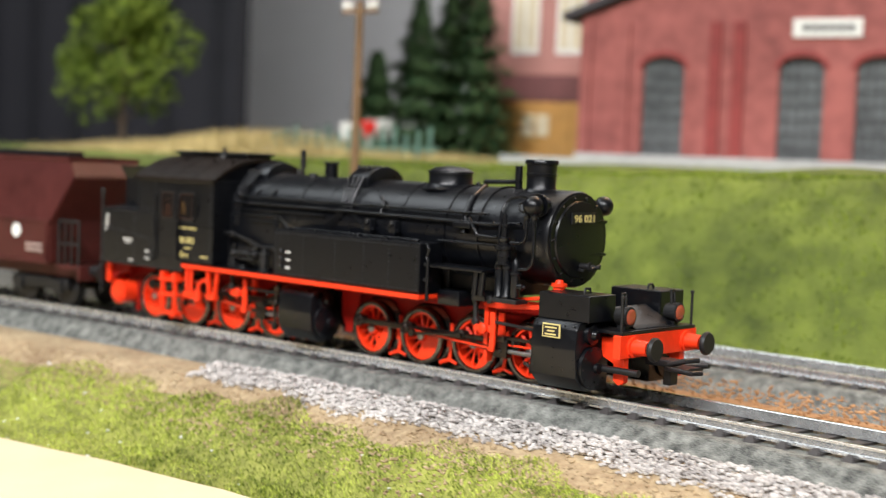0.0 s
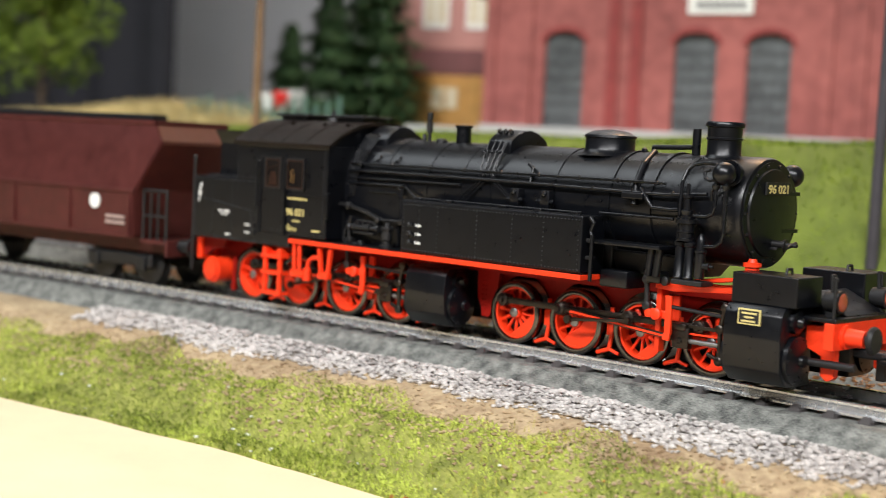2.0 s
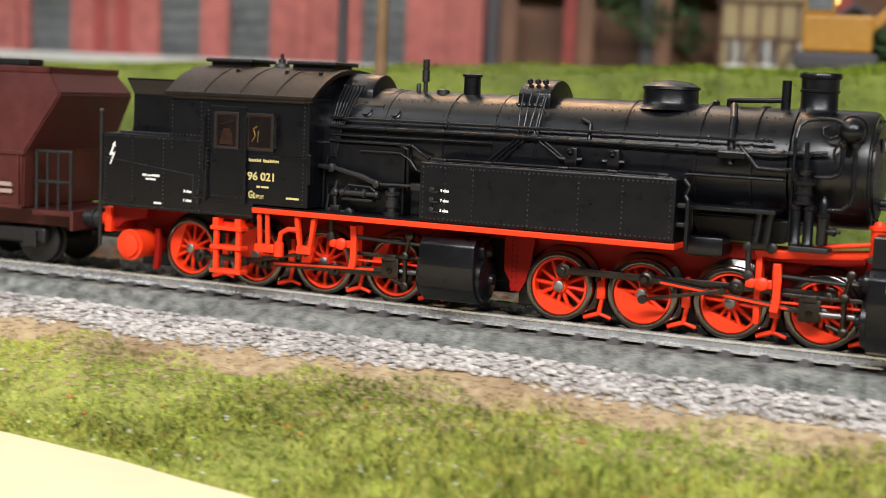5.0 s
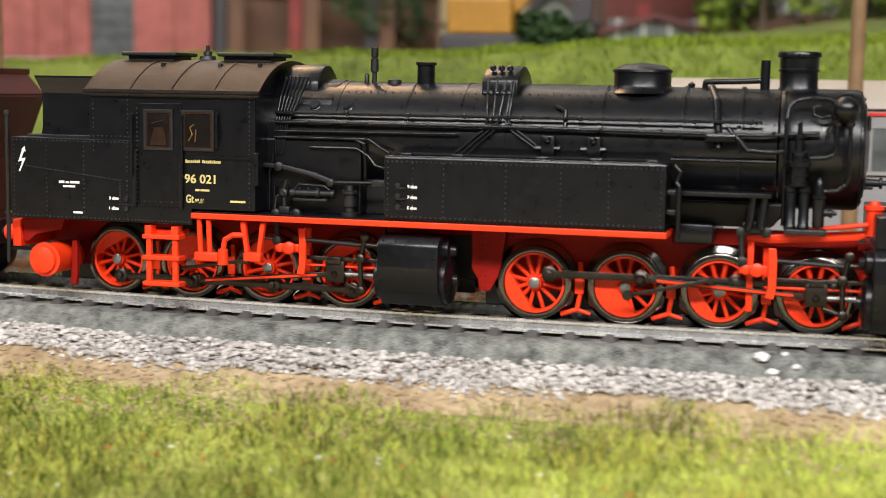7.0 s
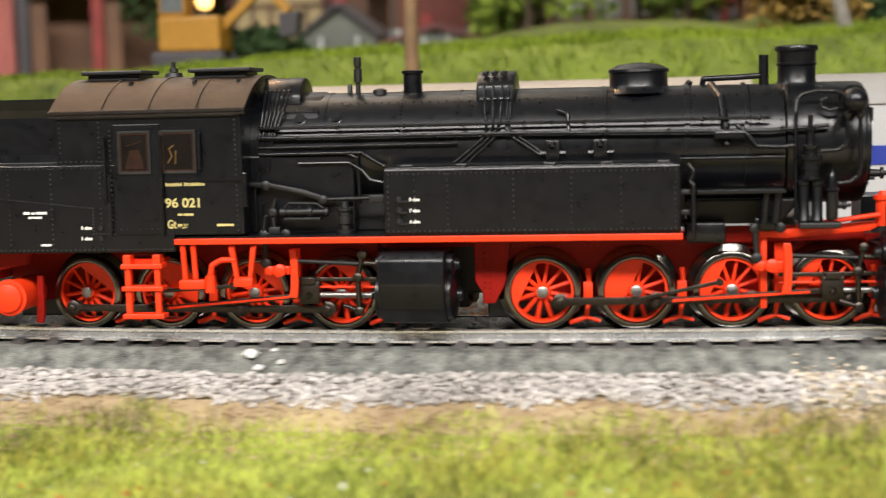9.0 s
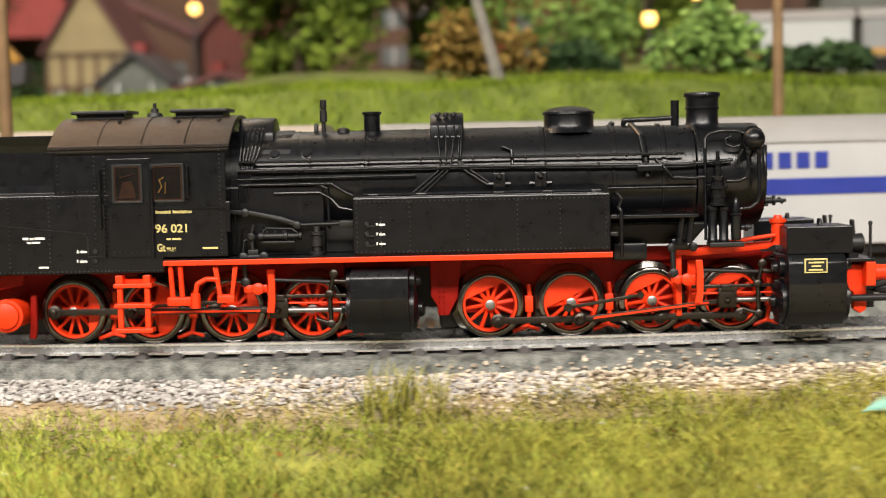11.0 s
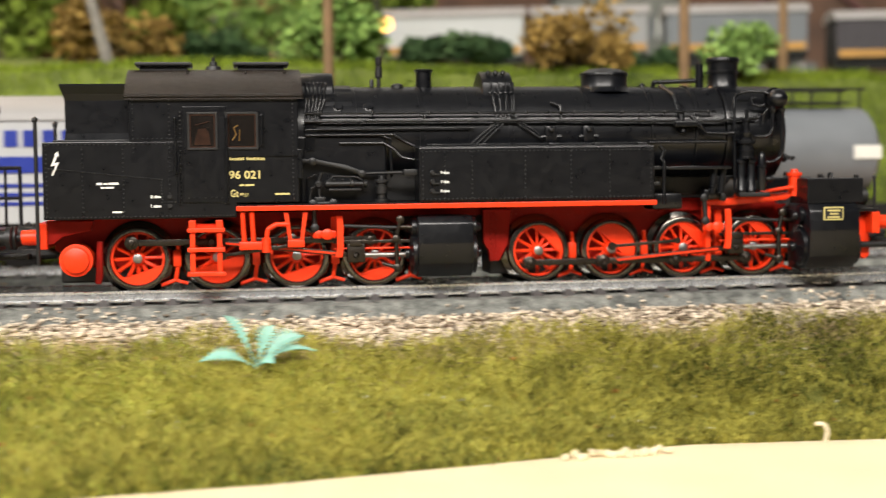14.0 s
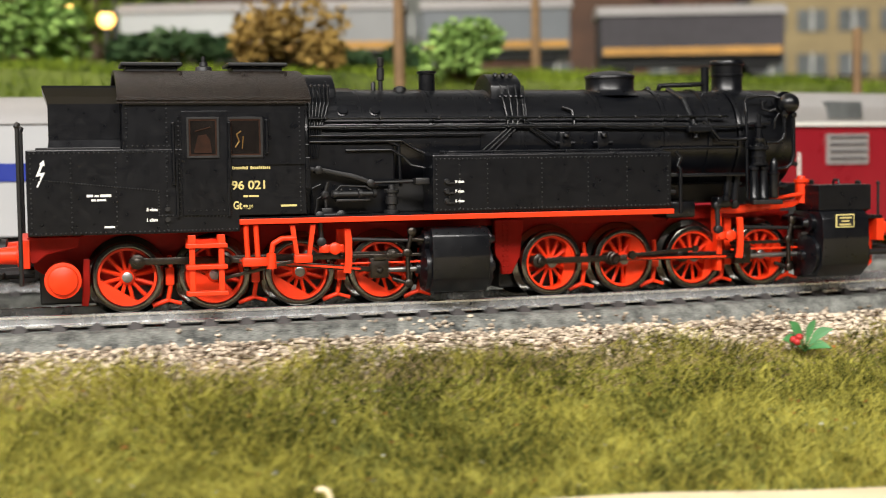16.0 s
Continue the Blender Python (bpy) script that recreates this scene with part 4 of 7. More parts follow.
    # reversing rod, lubricator and hand pump below the firebox
    bm = prism(B(), [(-35.2, 28.4), (-31, 28.1), (-24.6, 26.8), (-21.6, 25.7), (-20.6, 25.1), (-20.9, 24.4), (-22, 24.8), (-25, 25.9), (-31, 27.2), (-35.2, 27.5)], "y", -13.4, -12.6, 0.15)
    lathe(bm, (-32, -12.4, 27.7), (0, -1, 0), [(0, 0.9), (1.2, 0.9), (1.4, 0.5)], 10)
    lathe(bm, (-21.2, -12.4, 24.9), (0, -1, 0), [(0, 0.8), (1.2, 0.8), (1.4, 0.4)], 10)
    pipe(bm, [(-21.2, -12.8, 24.9), (-10.4, -12.8, 25.1)], 0.35)
    box(bm, -12.2, -9.2, -15.4, -12.4, 24.4, 25.8, 0.2)
    part("reversing_rod", bm, SOOT, loco, "black reversing rod", smooth=True)
    bm = lathe(B(), (-29.6, -13.6, 22.7), (1, 0, 0), [(0, 0.5), (0.4, 0.9), (1.4, 0.9), (1.5, 0.7), (5.6, 0.7), (5.7, 1.0), (6.4, 1.0), (6.5, 0.6), (8.6, 0.55), (8.8, 0.9), (9.4, 0.8)], 14)
    box(bm, -28.6, -21.6, -14.4, -12.4, 21.2, 21.7, 0.12)
    pipe(bm, [(-28.6, -13.6, 23.4), (-27.6, -13.6, 24.4), (-22.4, -13.6, 24.2), (-21.2, -13.6, 23.4)], 0.22)
    for x in (-27.4, -25.6, -23.8):
        ball(bm, (x, -13.9, 23.6), 0.35, 1)
    part("lubricator", bm, SOOT, loco, "small black lubricator", smooth=True)
    bm = box(B(), -31.6, -29.4, -14.2, -12.6, 18.6, 20.0, 0.2)
    pipe(bm, [(-30.6, -13.6, 19.8), (-30.8, -13.6, 23.2), (-30.2, -13.6, 25.2)], 0.4)
    lathe(bm, (-30.8, -13.0, 22.6), (0, -1, 0), [(0, 0.9), (1.0, 0.9), (1.3, 0.5)], 10)
    pipe(bm, [(-32.8, -13.4, 18.8), (-32.4, -13.4, 21.8), (-30.8, -13.4, 22.6)], 0.28)
    part("reversing_stand", bm, SOOT, loco, smooth=True)
    bm = lathe(B(), (-17.0, -14, 18.6), (0, 0, 1), [(0, 1.7), (0.7, 1.7), (0.8, 1.0), (1.8, 1.0), (1.9, 1.35), (3.4, 1.35), (3.5, 1.15), (4.2, 1.15), (4.3, 1.5), (4.8, 1.5), (4.9, 0.8), (5.8, 0.7), (6.0, 0.3)], 16)
    for a in range(6):
        ball(bm, (-17.0 + 1.35 * math.cos(a * 1.047), -14 + 1.35 * math.sin(a * 1.047), 23.5), 0.22, 1)
    part("hand_pump", bm, SOOT, loco, "small black hand pump on the running board", smooth=True)
    for pts, r in (([(-34.4, -12.2, 19), (-34.4, -12.2, 26.4), (-33.6, -12.0, 30)], 0.22), ([(-33.4, -12.4, 19), (-33.2, -12.4, 24), (-31.4, -12.6, 24.8)], 0.2), ([(-26, -11.9, 31.6), (-16.4, -11.9, 31.6), (-14, -12.0, 30.2), (-12.4, -12.4, 28.4), (-9.6, -12.8, 27.8)], 0.26)):
        part("firebox_pipe", pipe(B(), pts, r, 8), BLACK, b, smooth=True)
    # feed pump beside the smokebox
    bm = B()
    for dx in (-1.15, 1.15):
        lathe(bm, (66.6 + dx, -13.4, 19.4), (0, 0, 1), [(0, 1.0), (0.6, 1.15), (0.9, 0.95), (6.6, 0.95), (6.9, 1.2), (7.5, 1.2), (7.8, 0.9)], 14)
    lathe(bm, (66.6, -13.4, 27.2), (0, 0, 1), [(0, 1.9), (0.5, 1.9), (0.6, 1.55), (1.6, 1.55), (1.7, 1.75), (2.0, 1.75), (2.1, 1.55), (3.4, 1.55), (3.5, 2.1), (4.2, 2.1), (4.3, 1.3), (4.9, 1.3)], 20)
    lathe(bm, (66.6, -13.4, 32.0), (0, 0, 1), [(0, 0.9), (0.8, 1.3), (1.2, 1.3), (1.4, 0.75), (3.6, 0.7), (3.7, 1.0), (4.2, 1.0), (4.3, 0.45), (6.4, 0.4), (6.6, 0.2)], 14)
    for k in range(8):
        a = 2 * math.pi * k / 8
        ball(bm, (66.6 + 1.95 * math.cos(a), -13.4 + 1.95 * math.sin(a), 31.5), 0.25, 1)
    part("feed_pump", bm, BLACK, b, "black vertical feed pump", smooth=True)
    bm = lathe(B(), (70.3, -13.4, 20.0), (0, 0, 1), [(0, 0.9), (0.5, 1.05), (5.0, 1.05), (5.2, 1.25), (5.6, 1.25), (5.8, 0.9), (7.6, 0.85), (8.4, 0.55), (8.9, 0.2)], 14)
    lathe(bm, (71.2, -13.6, 22.6), (1, 0, 0), [(0, 0.6), (0.8, 0.6), (0.9, 0.8), (1.5, 0.8), (1.6, 0.4), (2.3, 0.35)], 12)
    part("pump_valve", bm, BLACK, b, "slim black valve column", smooth=True)
    bm = box(B(), 64.6, 71.8, -14.8, -10.5, 18.6, 19.6, 0.2)
    box(bm, 65.2, 68, -12.6, -10.2, 30.4, 31.4, 0.2)
    part("pump_bracket", bm, SOOT, b)
    bm = B()
    ball(bm, (74.2, -12.9, 40.8), 2.35, 3)
    lathe(bm, (74.2, -12.9, 40.8), (0, 1, 0.1), [(1.9, 2.6), (2.3, 2.6), (2.5, 1.7), (4.5, 1.6)], 20)
    for x in (72.9, 75.1):
        lathe(bm, (x, -13.4, 37.6), (0, 0, 1), [(0, 0.45), (0.5, 0.75), (1.0, 0.75), (1.2, 0.5), (1.7, 0.5)], 10)
    part("air_bell", bm, BLACK, b, "black round air vessel", smooth=True)
    ball_far = ball(B(), (74.2, 12.9, 40.8), 2.35, 3)
    part("air_bell", ball_far, BLACK, b, smooth=True)
    for pts, r in (([(72.9, -13.4, 38), (72.9, -13.5, 34.2), (72.4, -13.5, 32.9), (71.2, -13.5, 32.3), (68.4, -13.4, 32.2)], 0.38),
                   ([(75.1, -13.4, 38), (75.2, -13.4, 29.4), (74.7, -13.4, 27.6), (73.4, -13.4, 26.6), (70.8, -13.4, 26.4)], 0.42),
                   ([(72.6, -12.2, 42.0), (71.0, -11.2, 42.6), (68, -10.4, 42.7), (65.6, -10.4, 42.2), (64.5, -11.0, 41.2), (64.2, -12.0, 39), (64.2, -12.4, 34), (64.2, -12.6, 20)], 0.36),
                   ([(71.6, -11.8, 39.6), (70.2, -11.6, 39.2), (68.8, -11.2, 39.8), (68.6, -11.0, 41.0), (69.8, -10.8, 41.4)], 0.3),
                   ([(72.2, -12.4, 38.8), (71.2, -12.2, 37.2), (71.2, -12.0, 35.4)], 0.28)):
        part("pump_pipe", pipe(B(), pts, r), BLACK, b, smooth=True)
    # platform behind the smokebox and steam pipe
    bm = box(B(), 44.6, 62.2, -15.8, -9, 25, 25.7, 0.1)
    pipe(bm, [(45.2, -16.4, 30.4), (46.3, -16.6, 29.2), (45.6, -16.6, 27.4), (46.2, -16.8, 26.6), (46.2, -16.8, 17.2)], 0.42)
    for x in (59, 61):
        pipe(bm, [(x, -13.8, 25), (x - 0.6, -13.8, 19.6)], 0.8)
    box(bm, 45, 52, -12, 12, 16, 19.6, 0.4)
    box(bm, 57, 60.5, -12.5, -9, 18, 20.4, 0.4)
    part("side_platform", bm, BLACK, loco, "black side platform", smooth=True)
    part("ash_saddle", prism(B(), [(46, 19), (62, 19), (66, 23.5), (44, 23.5)], "y", -7.5, 7.5, 0.4), SOOT, loco)


boiler()


def side_tanks():
    for side in (-1, 1):
        t = part("side_tank", box(B(), -9.1, 43.9, side * 17.3, side * 9.4, 18.6, 30.5, 0.3), BLACK, loco, "black riveted side tank")
        if side == 1:
            continue
        vs, fs = [], []
        out = (0, -1, 0)
        for x in (-3.4, 2.6, 14.5, 24.8, 33.6, 43.0, -8.3):
            rivet_row(vs, fs, (x, -17.3, 19.4), (x, -17.3, 29.4), 1.0, out)
        for z in (19.2, 29.6):
            rivet_row(vs, fs, (-8.4, -17.3, z), (43.2, -17.3, z), 0.95, out)
        tagged(raw("rivets", vs, fs, RIVET, t), kind="stuff")
        bm = B()
        box(bm, -8.8, 42.9, -17.0, -16.4, 30.2, 30.7, 0.1)
        for x in (-6, 4, 20, 30, 40):
            box(bm, x, x + 2.2, -16.8, -15.6, 30.4, 31.2, 0.15)
        pipe(bm, [(-7, -15.4, 31.0), (42, -15.4, 31.0)], 0.3)
        part("tank_rim", bm, BLACK, t)
        for i, z in enumerate((25.0, 23.0, 21.0)):
            cyl_b = lathe(B(), (-6.2, -17.3, z), (0, -1, 0), [(0, 0.6), (0.5, 0.6), (0.7, 0.4)], 10)
            box(cyl_b, -6.4, -4.6, -17.9, -17.5, z - 0.55, z - 0.2)
            part("test_cock", cyl_b, SOOT, t)
            lettering("tank_lettering", ("9 cbm", "7 cbm", "5 cbm")[i], 0.75, -4.4, z - 0.3, -17.36, WHITE, t, 1.9)
        for z in (21.4, 25):
            bm = box(B(), 43.9, 45.6, -16, -14.4, z, z + 0.9, 0.2)
            part("tank_step", bm, SOOT, t)


side_tanks()


def cab():
    """Cab, rear tank and bunker."""
    yw = 17.4
    c = part("cab", box(B(), -70.8, -35.2, -yw, yw, 19, 41.9, 0.2), BLACK, loco, "black riveted cab side")
    pts = []
    for a in np.linspace(-1, 1, 25):
        pts.append((18.2 * a, 42.0 + 6.4 * (1 - abs(a) ** 2.3)))
    inner = [(y, z - 0.9) for y, z in pts[::-1]]
    part("cab_roof", prism(B(), pts + inner, "x", -71.6, -34.2), ROOF, loco, "black curved cab roof with a brown sheen in its colour", smooth=True)
    part("cab_gable", prism(B(), [(y * 0.96, z - 0.6) for y, z in pts] + [(17.3, 40), (-17.3, 40)], "x", -70.6, -35.4), BLACK, c)
    part("rain_gutter", box(B(), -71.7, -34.1, -18.5, -17.9, 41.6, 42.3, 0.1), ROOF, c)
    for x in (-62, -53, -44):
        part("roof_seam", prism(B(), [(y * 1.004, z + 0.14) for y, z in pts] + [(y, z - 0.1) for y, z in pts[::-1]], "x", x, x + 0.5), ROOF, c)
    for x in (-59, -46.5, -38):
        part("roof_hook", box(B(), x, x + 0.6, -9.6, -8.6, 46.6, 47.6), ROOF, c)
    for x0, x1 in ((-70.2, -57.9), (-48.8, -36.5)):
        v = part("roof_vent", box(B(), x0 + 1, x1 - 1, -4.2, 4.2, 47.6, 49.2, 0.2), SOOT, loco, "flat black roof vent")
        part("vent_lid", box(B(), x0, x1, -5.2, 5.2, 49.1, 49.9, 0.25), SOOT, v)
    part("safety_valve", lathe(B(), (-53.2, 0, 47.8), (0, 0, 1), [(0, 2.2), (0.6, 1.8), (1.4, 1.6), (1.6, 0.9), (2.4, 0.8), (2.5, 0.4), (3.6, 0.4)], 16), SOOT, loco, smooth=True)
    part("rear_tank", box(B(), -88.8, -48.6, -yw - 0.03, yw + 0.03, 15.9, 32.3, 0.2), BLACK, loco, "black riveted rear tank side")
    # bunker with flared rim
    bm = B()
    rings = []
    for z, xr, w in ((32.2, -84.8, 12.4), (34.2, -84.5, 12.2), (41.2, -84.5, 12.2), (42.6, -84.9, 12.7), (44.3, -85.5, 13.4), (44.7, -85.5, 13.4), (44.7, -85.0, 12.9), (43.0, -84.4, 12.1)):
        rings.append([bm.verts.new(p) for p in ((xr, -w, z), (-70.9, -w, z), (-70.9, w, z), (xr, w, z))])
    for p, q in zip(rings, rings[1:]):
        for i in range(4):
            j = (i + 1) % 4
            bm.faces.new((p[i], p[j], q[j], q[i]))
    bm.faces.new(rings[0][::-1]), bm.faces.new(rings[-1])
    k = part("coal_bunker", bm, BLACK, loco, "black coal bunker with flared rim")
    part("bunker_ledge", box(B(), -87.0, -71, -14.2, 14.2, 32.2, 32.8, 0.15), SOOT, k)
    bm = B()
    for i in range(90):
        x, y = random.uniform(-84, -72), random.uniform(-11.6, 11.6)
        bmesh.ops.create_icosphere(bm, subdivisions=1, radius=random.uniform(0.5, 1.0), matrix=Matrix.Translation((x, y, 43.2 + 0.6 * random.random())))
    tagged(part("coal", bm, COAL, k, "heaped black coal"), kind="stuff")
    # side door, windows, handrails
    d = part("cab_door", box(B(), -59.6, -50.6, -17.75, -17.4, 19.2, 39.6, 0.1), BLACK, c, "black cab door")
    for x0, x1, par in ((-58.2, -52.8, d), (-50.2, -44.2, c)):
        y = -17.78 if par is d else -17.45
        w = part("cab_window", box(B(), x0, x1, y - 0.06, y, 30.8, 38.0), GLASS, par, "dark cab window with brown fittings behind")
        fr = B()
        for q in ((x0 - 0.45, x0, 30.4, 38.4), (x1, x1 + 0.45, 30.4, 38.4), (x0, x1, 30.4, 30.85), (x0, x1, 37.95, 38.4)):
            box(fr, q[0], q[1], y - 0.25, y + 0.02, q[2], q[3], 0.06)
        inner = B()
        for q in ((x0, x0 + 0.3, 30.85, 37.95), (x1 - 0.3, x1, 30.85, 37.95), (x0 + 0.3, x1 - 0.3, 30.85, 31.15), (x0 + 0.3, x1 - 0.3, 37.65, 37.95)):
            box(inner, q[0], q[1], y - 0.16, y - 0.06, q[2], q[3])
        part("window_lining", inner, CABIN, w, "worn brown inner frame")
        part("window_frame", fr, SOOT, w)
        fit = B()
        if par is d:
            prism(fit, [(x0 + 0.9, 31.4), (x1 - 1.0, 31.4), (x1 - 1.3, 33.8), (x1 - 2.0, 35.0), (x0 + 1.8, 34.8), (x0 + 1.3, 33)], "y", y - 0.12, y - 0.06)
            pipe(fit, [(x0 + 1.2, y - 0.1, 35.6), (x1 - 1.2, y - 0.1, 36.4)], 0.14)
        else:
            pipe(fit, [(x0 + 1.0, y - 0.1, 32.4), (x0 + 1.8, y - 0.1, 33.6), (x0 + 1.3, y - 0.1, 35.0), (x0 + 2.2, y - 0.1, 35.6)], 0.14)
            pipe(fit, [(x0 + 2.4, y - 0.1, 32.2), (x0 + 2.6, y - 0.1, 34.6)], 0.11)
        part("inside_fitting", fit, CABIN if par is d else BRASS, w)
    for x in (-61.2, -50.4, -43.0):
        z0, z1 = (25.5, 37.2) if x != -43.0 else (31.5, 37.6)
        bm = pipe(B(), [(x, -18.2, z0), (x, -18.2, z1)], 0.3)
        ball(bm, (x, -18.0, z0), 0.45, 1), ball(bm, (x, -18.0, z1), 0.45, 1)
        part("cab_handrail", bm, BLACK, c, smooth=True)
    for x in (-60.6, -50.6):
        part("door_post", pipe(B(), [(x, -17.9, 19), (x, -17.9, 30.4)], 0.35), BLACK, c)
    part("waist_moulding", box(B(), -50.2, -34.8, -17.75, -17.3, 29.0, 29.5), BLACK, c)
    part("edge_strip", box(B(), -35.4, -34.4, -17.9, -16.6, 24, 30.4, 0.2), BLACK, c)
    vs, fs = [], []
    out = (0, -1, 0)
    for x in (-80.6, -72.2, -62.6, -88):
        rivet_row(vs, fs, (x, -17.43, 16.6), (x, -17.43, 31.6), 0.9, out)
    for z in (16.4, 31.7):
        rivet_row(vs, fs, (-88.2, -17.43, z), (-61.5, -17.43, z), 0.9, out)
    rivet_row(vs, fs, (-88, -17.43, 26.8), (-64.2, -17.43, 24.2), 0.55, out, 0.19)
    rivet_row(vs, fs, (-64.2, -17.43, 24.2), (-64.2, -17.43, 19.4), 0.6, out, 0.19)
    for x in (-36.4, -62.4, -70):
        rivet_row(vs, fs, (x, -17.4, 30), (x, -17.4, 41), 0.9, out)
    rivet_row(vs, fs, (-70, -17.4, 32.9), (-62, -17.4, 32.9), 0.9, out)
    rivet_row(vs, fs, (-63.6, -17.43, 19.4), (-51, -17.43, 19.0), 0.7, out, 0.2)
    rivet_row(vs, fs, (-61.5, -17.43, 16.4), (-49.2, -17.43, 16.4), 0.7, out, 0.2)
    rivet_row(vs, fs, (-58.6, -17.75, 20.2), (-51.6, -17.75, 20.2), 1.1, out, 0.2)
    rivet_row(vs, fs, (-60.2, -17.75, 20.2), (-60.2, -17.75, 38.5), 0.9, out, 0.2)
    rivet_row(vs, fs, (-36.4, -17.4, 19.8), (-36.4, -17.4, 29), 0.9, out)
    tagged(raw("cab_rivets", vs, fs, RIVET, c), kind="stuff")
    for z in (18.6, 20.6):
        bm = lathe(B(), (-62.6, -17.43, z), (0, -1, 0), [(0, 0.5), (0.6, 0.5)], 8)
        lettering("tank_lettering", "3 cbm" if z > 20 else "1 cbm", 0.8, -66.6, z - 0.3, -17.5, WHITE, c, 2.1)
        part("drain_cock", bm, SOOT, c)
    # lettering
    lettering("class_lettering", "Gt", 2.2, -49.8, 20.3, -17.46, YELLOW, c, 1.7)
    lettering("class_lettering", "88.16", 1.1, -47.9, 20.3, -17.46, YELLOW, c, 2.0)
    lettering("number", "96 021", 2.35, -50.1, 24.2, -17.46, YELLOW, c, 6.6)
    for x0, x1, z0, z1 in ((-47.8, -46.9, 22.6, 23.0), (-46.7, -44.8, 22.6, 23.0), (-40.4, -37.2, 20.6, 21)):
        part("lettering_bar", box(B(), x0, x1, -17.47, -17.4, z0, z1), YELLOW, c)
    for k in range(19):
        if k != 8:
            part("lettering_bar", box(B(), -49.9 + k * 0.4, -49.64 + k * 0.4, -17.47, -17.4, 28.1, 28.75 if k in (0, 5, 7, 9, 13, 15) else 28.6), YELLOW, c)
    for x0, x1, z0, z1 in ((-77.8, -76.6, 23.2, 23.7), (-76.3, -75.5, 23.2, 23.6), (-75.3, -73.2, 23.2, 23.7), (-76.9, -76.1, 22.4, 22.8), (-75.9, -74.2, 22.4, 22.8), (-74.6, -72.6, 17.2, 17.6)):
        part("lettering_bar", box(B(), x0, x1, -17.5, -17.43, z0, z1), WHITE, c)
    fl = [(x - 0.3, z - 0.85) for x, z in [(-85.2, 31.3), (-85.0, 30.1), (-85.35, 30.25), (-86.0, 28.75), (-85.0, 28.95), (-86.35, 26.1), (-86.65, 26.2), (-85.75, 28.3), (-86.75, 28.1), (-85.8, 30.4), (-86.05, 30.5)]]
    part("warning_flash", prism(B(), fl, "y", -17.52, -17.43), WHITE, c, "white lightning flash sign")


cab()


# ---- the hopper wagon coupled behind ----
def hopper_wagon(name, at, label):
    h = thing(name, at, label, "wagon")
    bm = B()
    ends = ((53.5, 13.5, 17.0), (54.2, 26.5, 17.6), (62, 40.4, 14.7), (58, 45.4, 13.4))
    lv = []
    for xe, z, w in ends:
        lv.append([bm.verts.new(p) for p in ((-xe, -w, z), (xe, -w, z), (xe, w, z), (-xe, w, z))])
    for a, b in zip(lv, lv[1:]):
        for i in range(4):
            j = (i + 1) % 4
            bm.faces.new((a[i], a[j], b[j], b[i]))
    bm.faces.new(lv[0][::-1]), bm.faces.new(lv[-1])
    bmesh.ops.bevel(bm, geom=bm.edges[:], offset=0.4, segments=2, affect="EDGES")
    body = part("body", bm, WAGON_BROWN, h, "oxide brown hopper body with sloped ends")
    bm = B()
    for sd in (-1, 1):
        box(bm, -54.5, 54.5, sd * 18.1, sd * 17.4, 26.0, 27.0, 0.15)
        box(bm, -53.5, 53.5, sd * 17.6, sd * 16.9, 13.4, 14.4, 0.15)
    for x in range(-52, 53, 26):
        for sd in (-1, 1):
            box(bm, x, x + 0.9, sd * 17.9, sd * 17.0, 14, 26, 0.1)
    part("ribs", bm, WAGON_BROWN, body)
    bm = B()
    box(bm, -58.4, 58.4, -13.8, -13.0, 45, 46.4, 0.2), box(bm, -58.4, 58.4, 13.0, 13.8, 45, 46.4, 0.2)
    box(bm, -58.4, -57.4, -13.8, 13.8, 45, 46.4, 0.2), box(bm, 57.4, 58.4, -13.8, 13.8, 45, 46.4, 0.2)
    part("top_rim", bm, WAGON_BROWN, body)
    part("catwalk", box(B(), -58, 44, -3, 3, 46.6, 48.2, 0.3), SOOT, body, "dark catwalk along the top")
    for x in range(-45, 46, 15):
        part("catwalk_bracket", box(B(), x, x + 1.5, -13, 13, 45.4, 46.6), SOOT, body)
    part("disc_mark", lathe(B(), (38, -17.4, 23), (0, -1, 0), [(0, 2.2), (0.5, 2.2)], 20), WHITE, h, "white round mark", smooth=True)
    for i in range(2):
        part("lettering_bar", box(B(), 43, 51, -18.0, -17.5, 18.6 - i * 1.6, 19.5 - i * 1.6), mat("faded_lettering", (0.35, 0.25, 0.22), 0.6), h)
    part("underframe", box(B(), -62, 62, -11, 11, 9.2, 13.4, 0.3), WAGON_BROWN, h)
    for sx in (-1, 1):
        part("end_platform", box(B(), sx * 66, sx * 55, -15.5, 15.5, 12.2, 13.4, 0.2), WAGON_BROWN, h)
        for sd in (-1, 1):
            bm = B()
            pipe(bm, [(sx * 56, sd * 15.2, 13.4), (sx * 56, sd * 15.2, 27), (sx * 65.4, sd * 15.2, 27), (sx * 65.4, sd * 15.2, 12.4)], 0.45)
            pipe(bm, [(sx * 56, sd * 15.2, 20), (sx * 65.4, sd * 15.2, 20)], 0.4)
            er = part("end_railing", bm, SOOT, h, "dark end platform railing")
            for q in (59, 62):
                part("baluster", pipe(B(), [(sx * q, sd * 15.2, 13.4), (sx * q, sd * 15.2, 27)], 0.35), SOOT, er)
        part("end_beam", box(B(), sx * 66.4, sx * 65.4, -15.6, 15.6, 9, 13.6, 0.15), WAGON_BROWN, h)
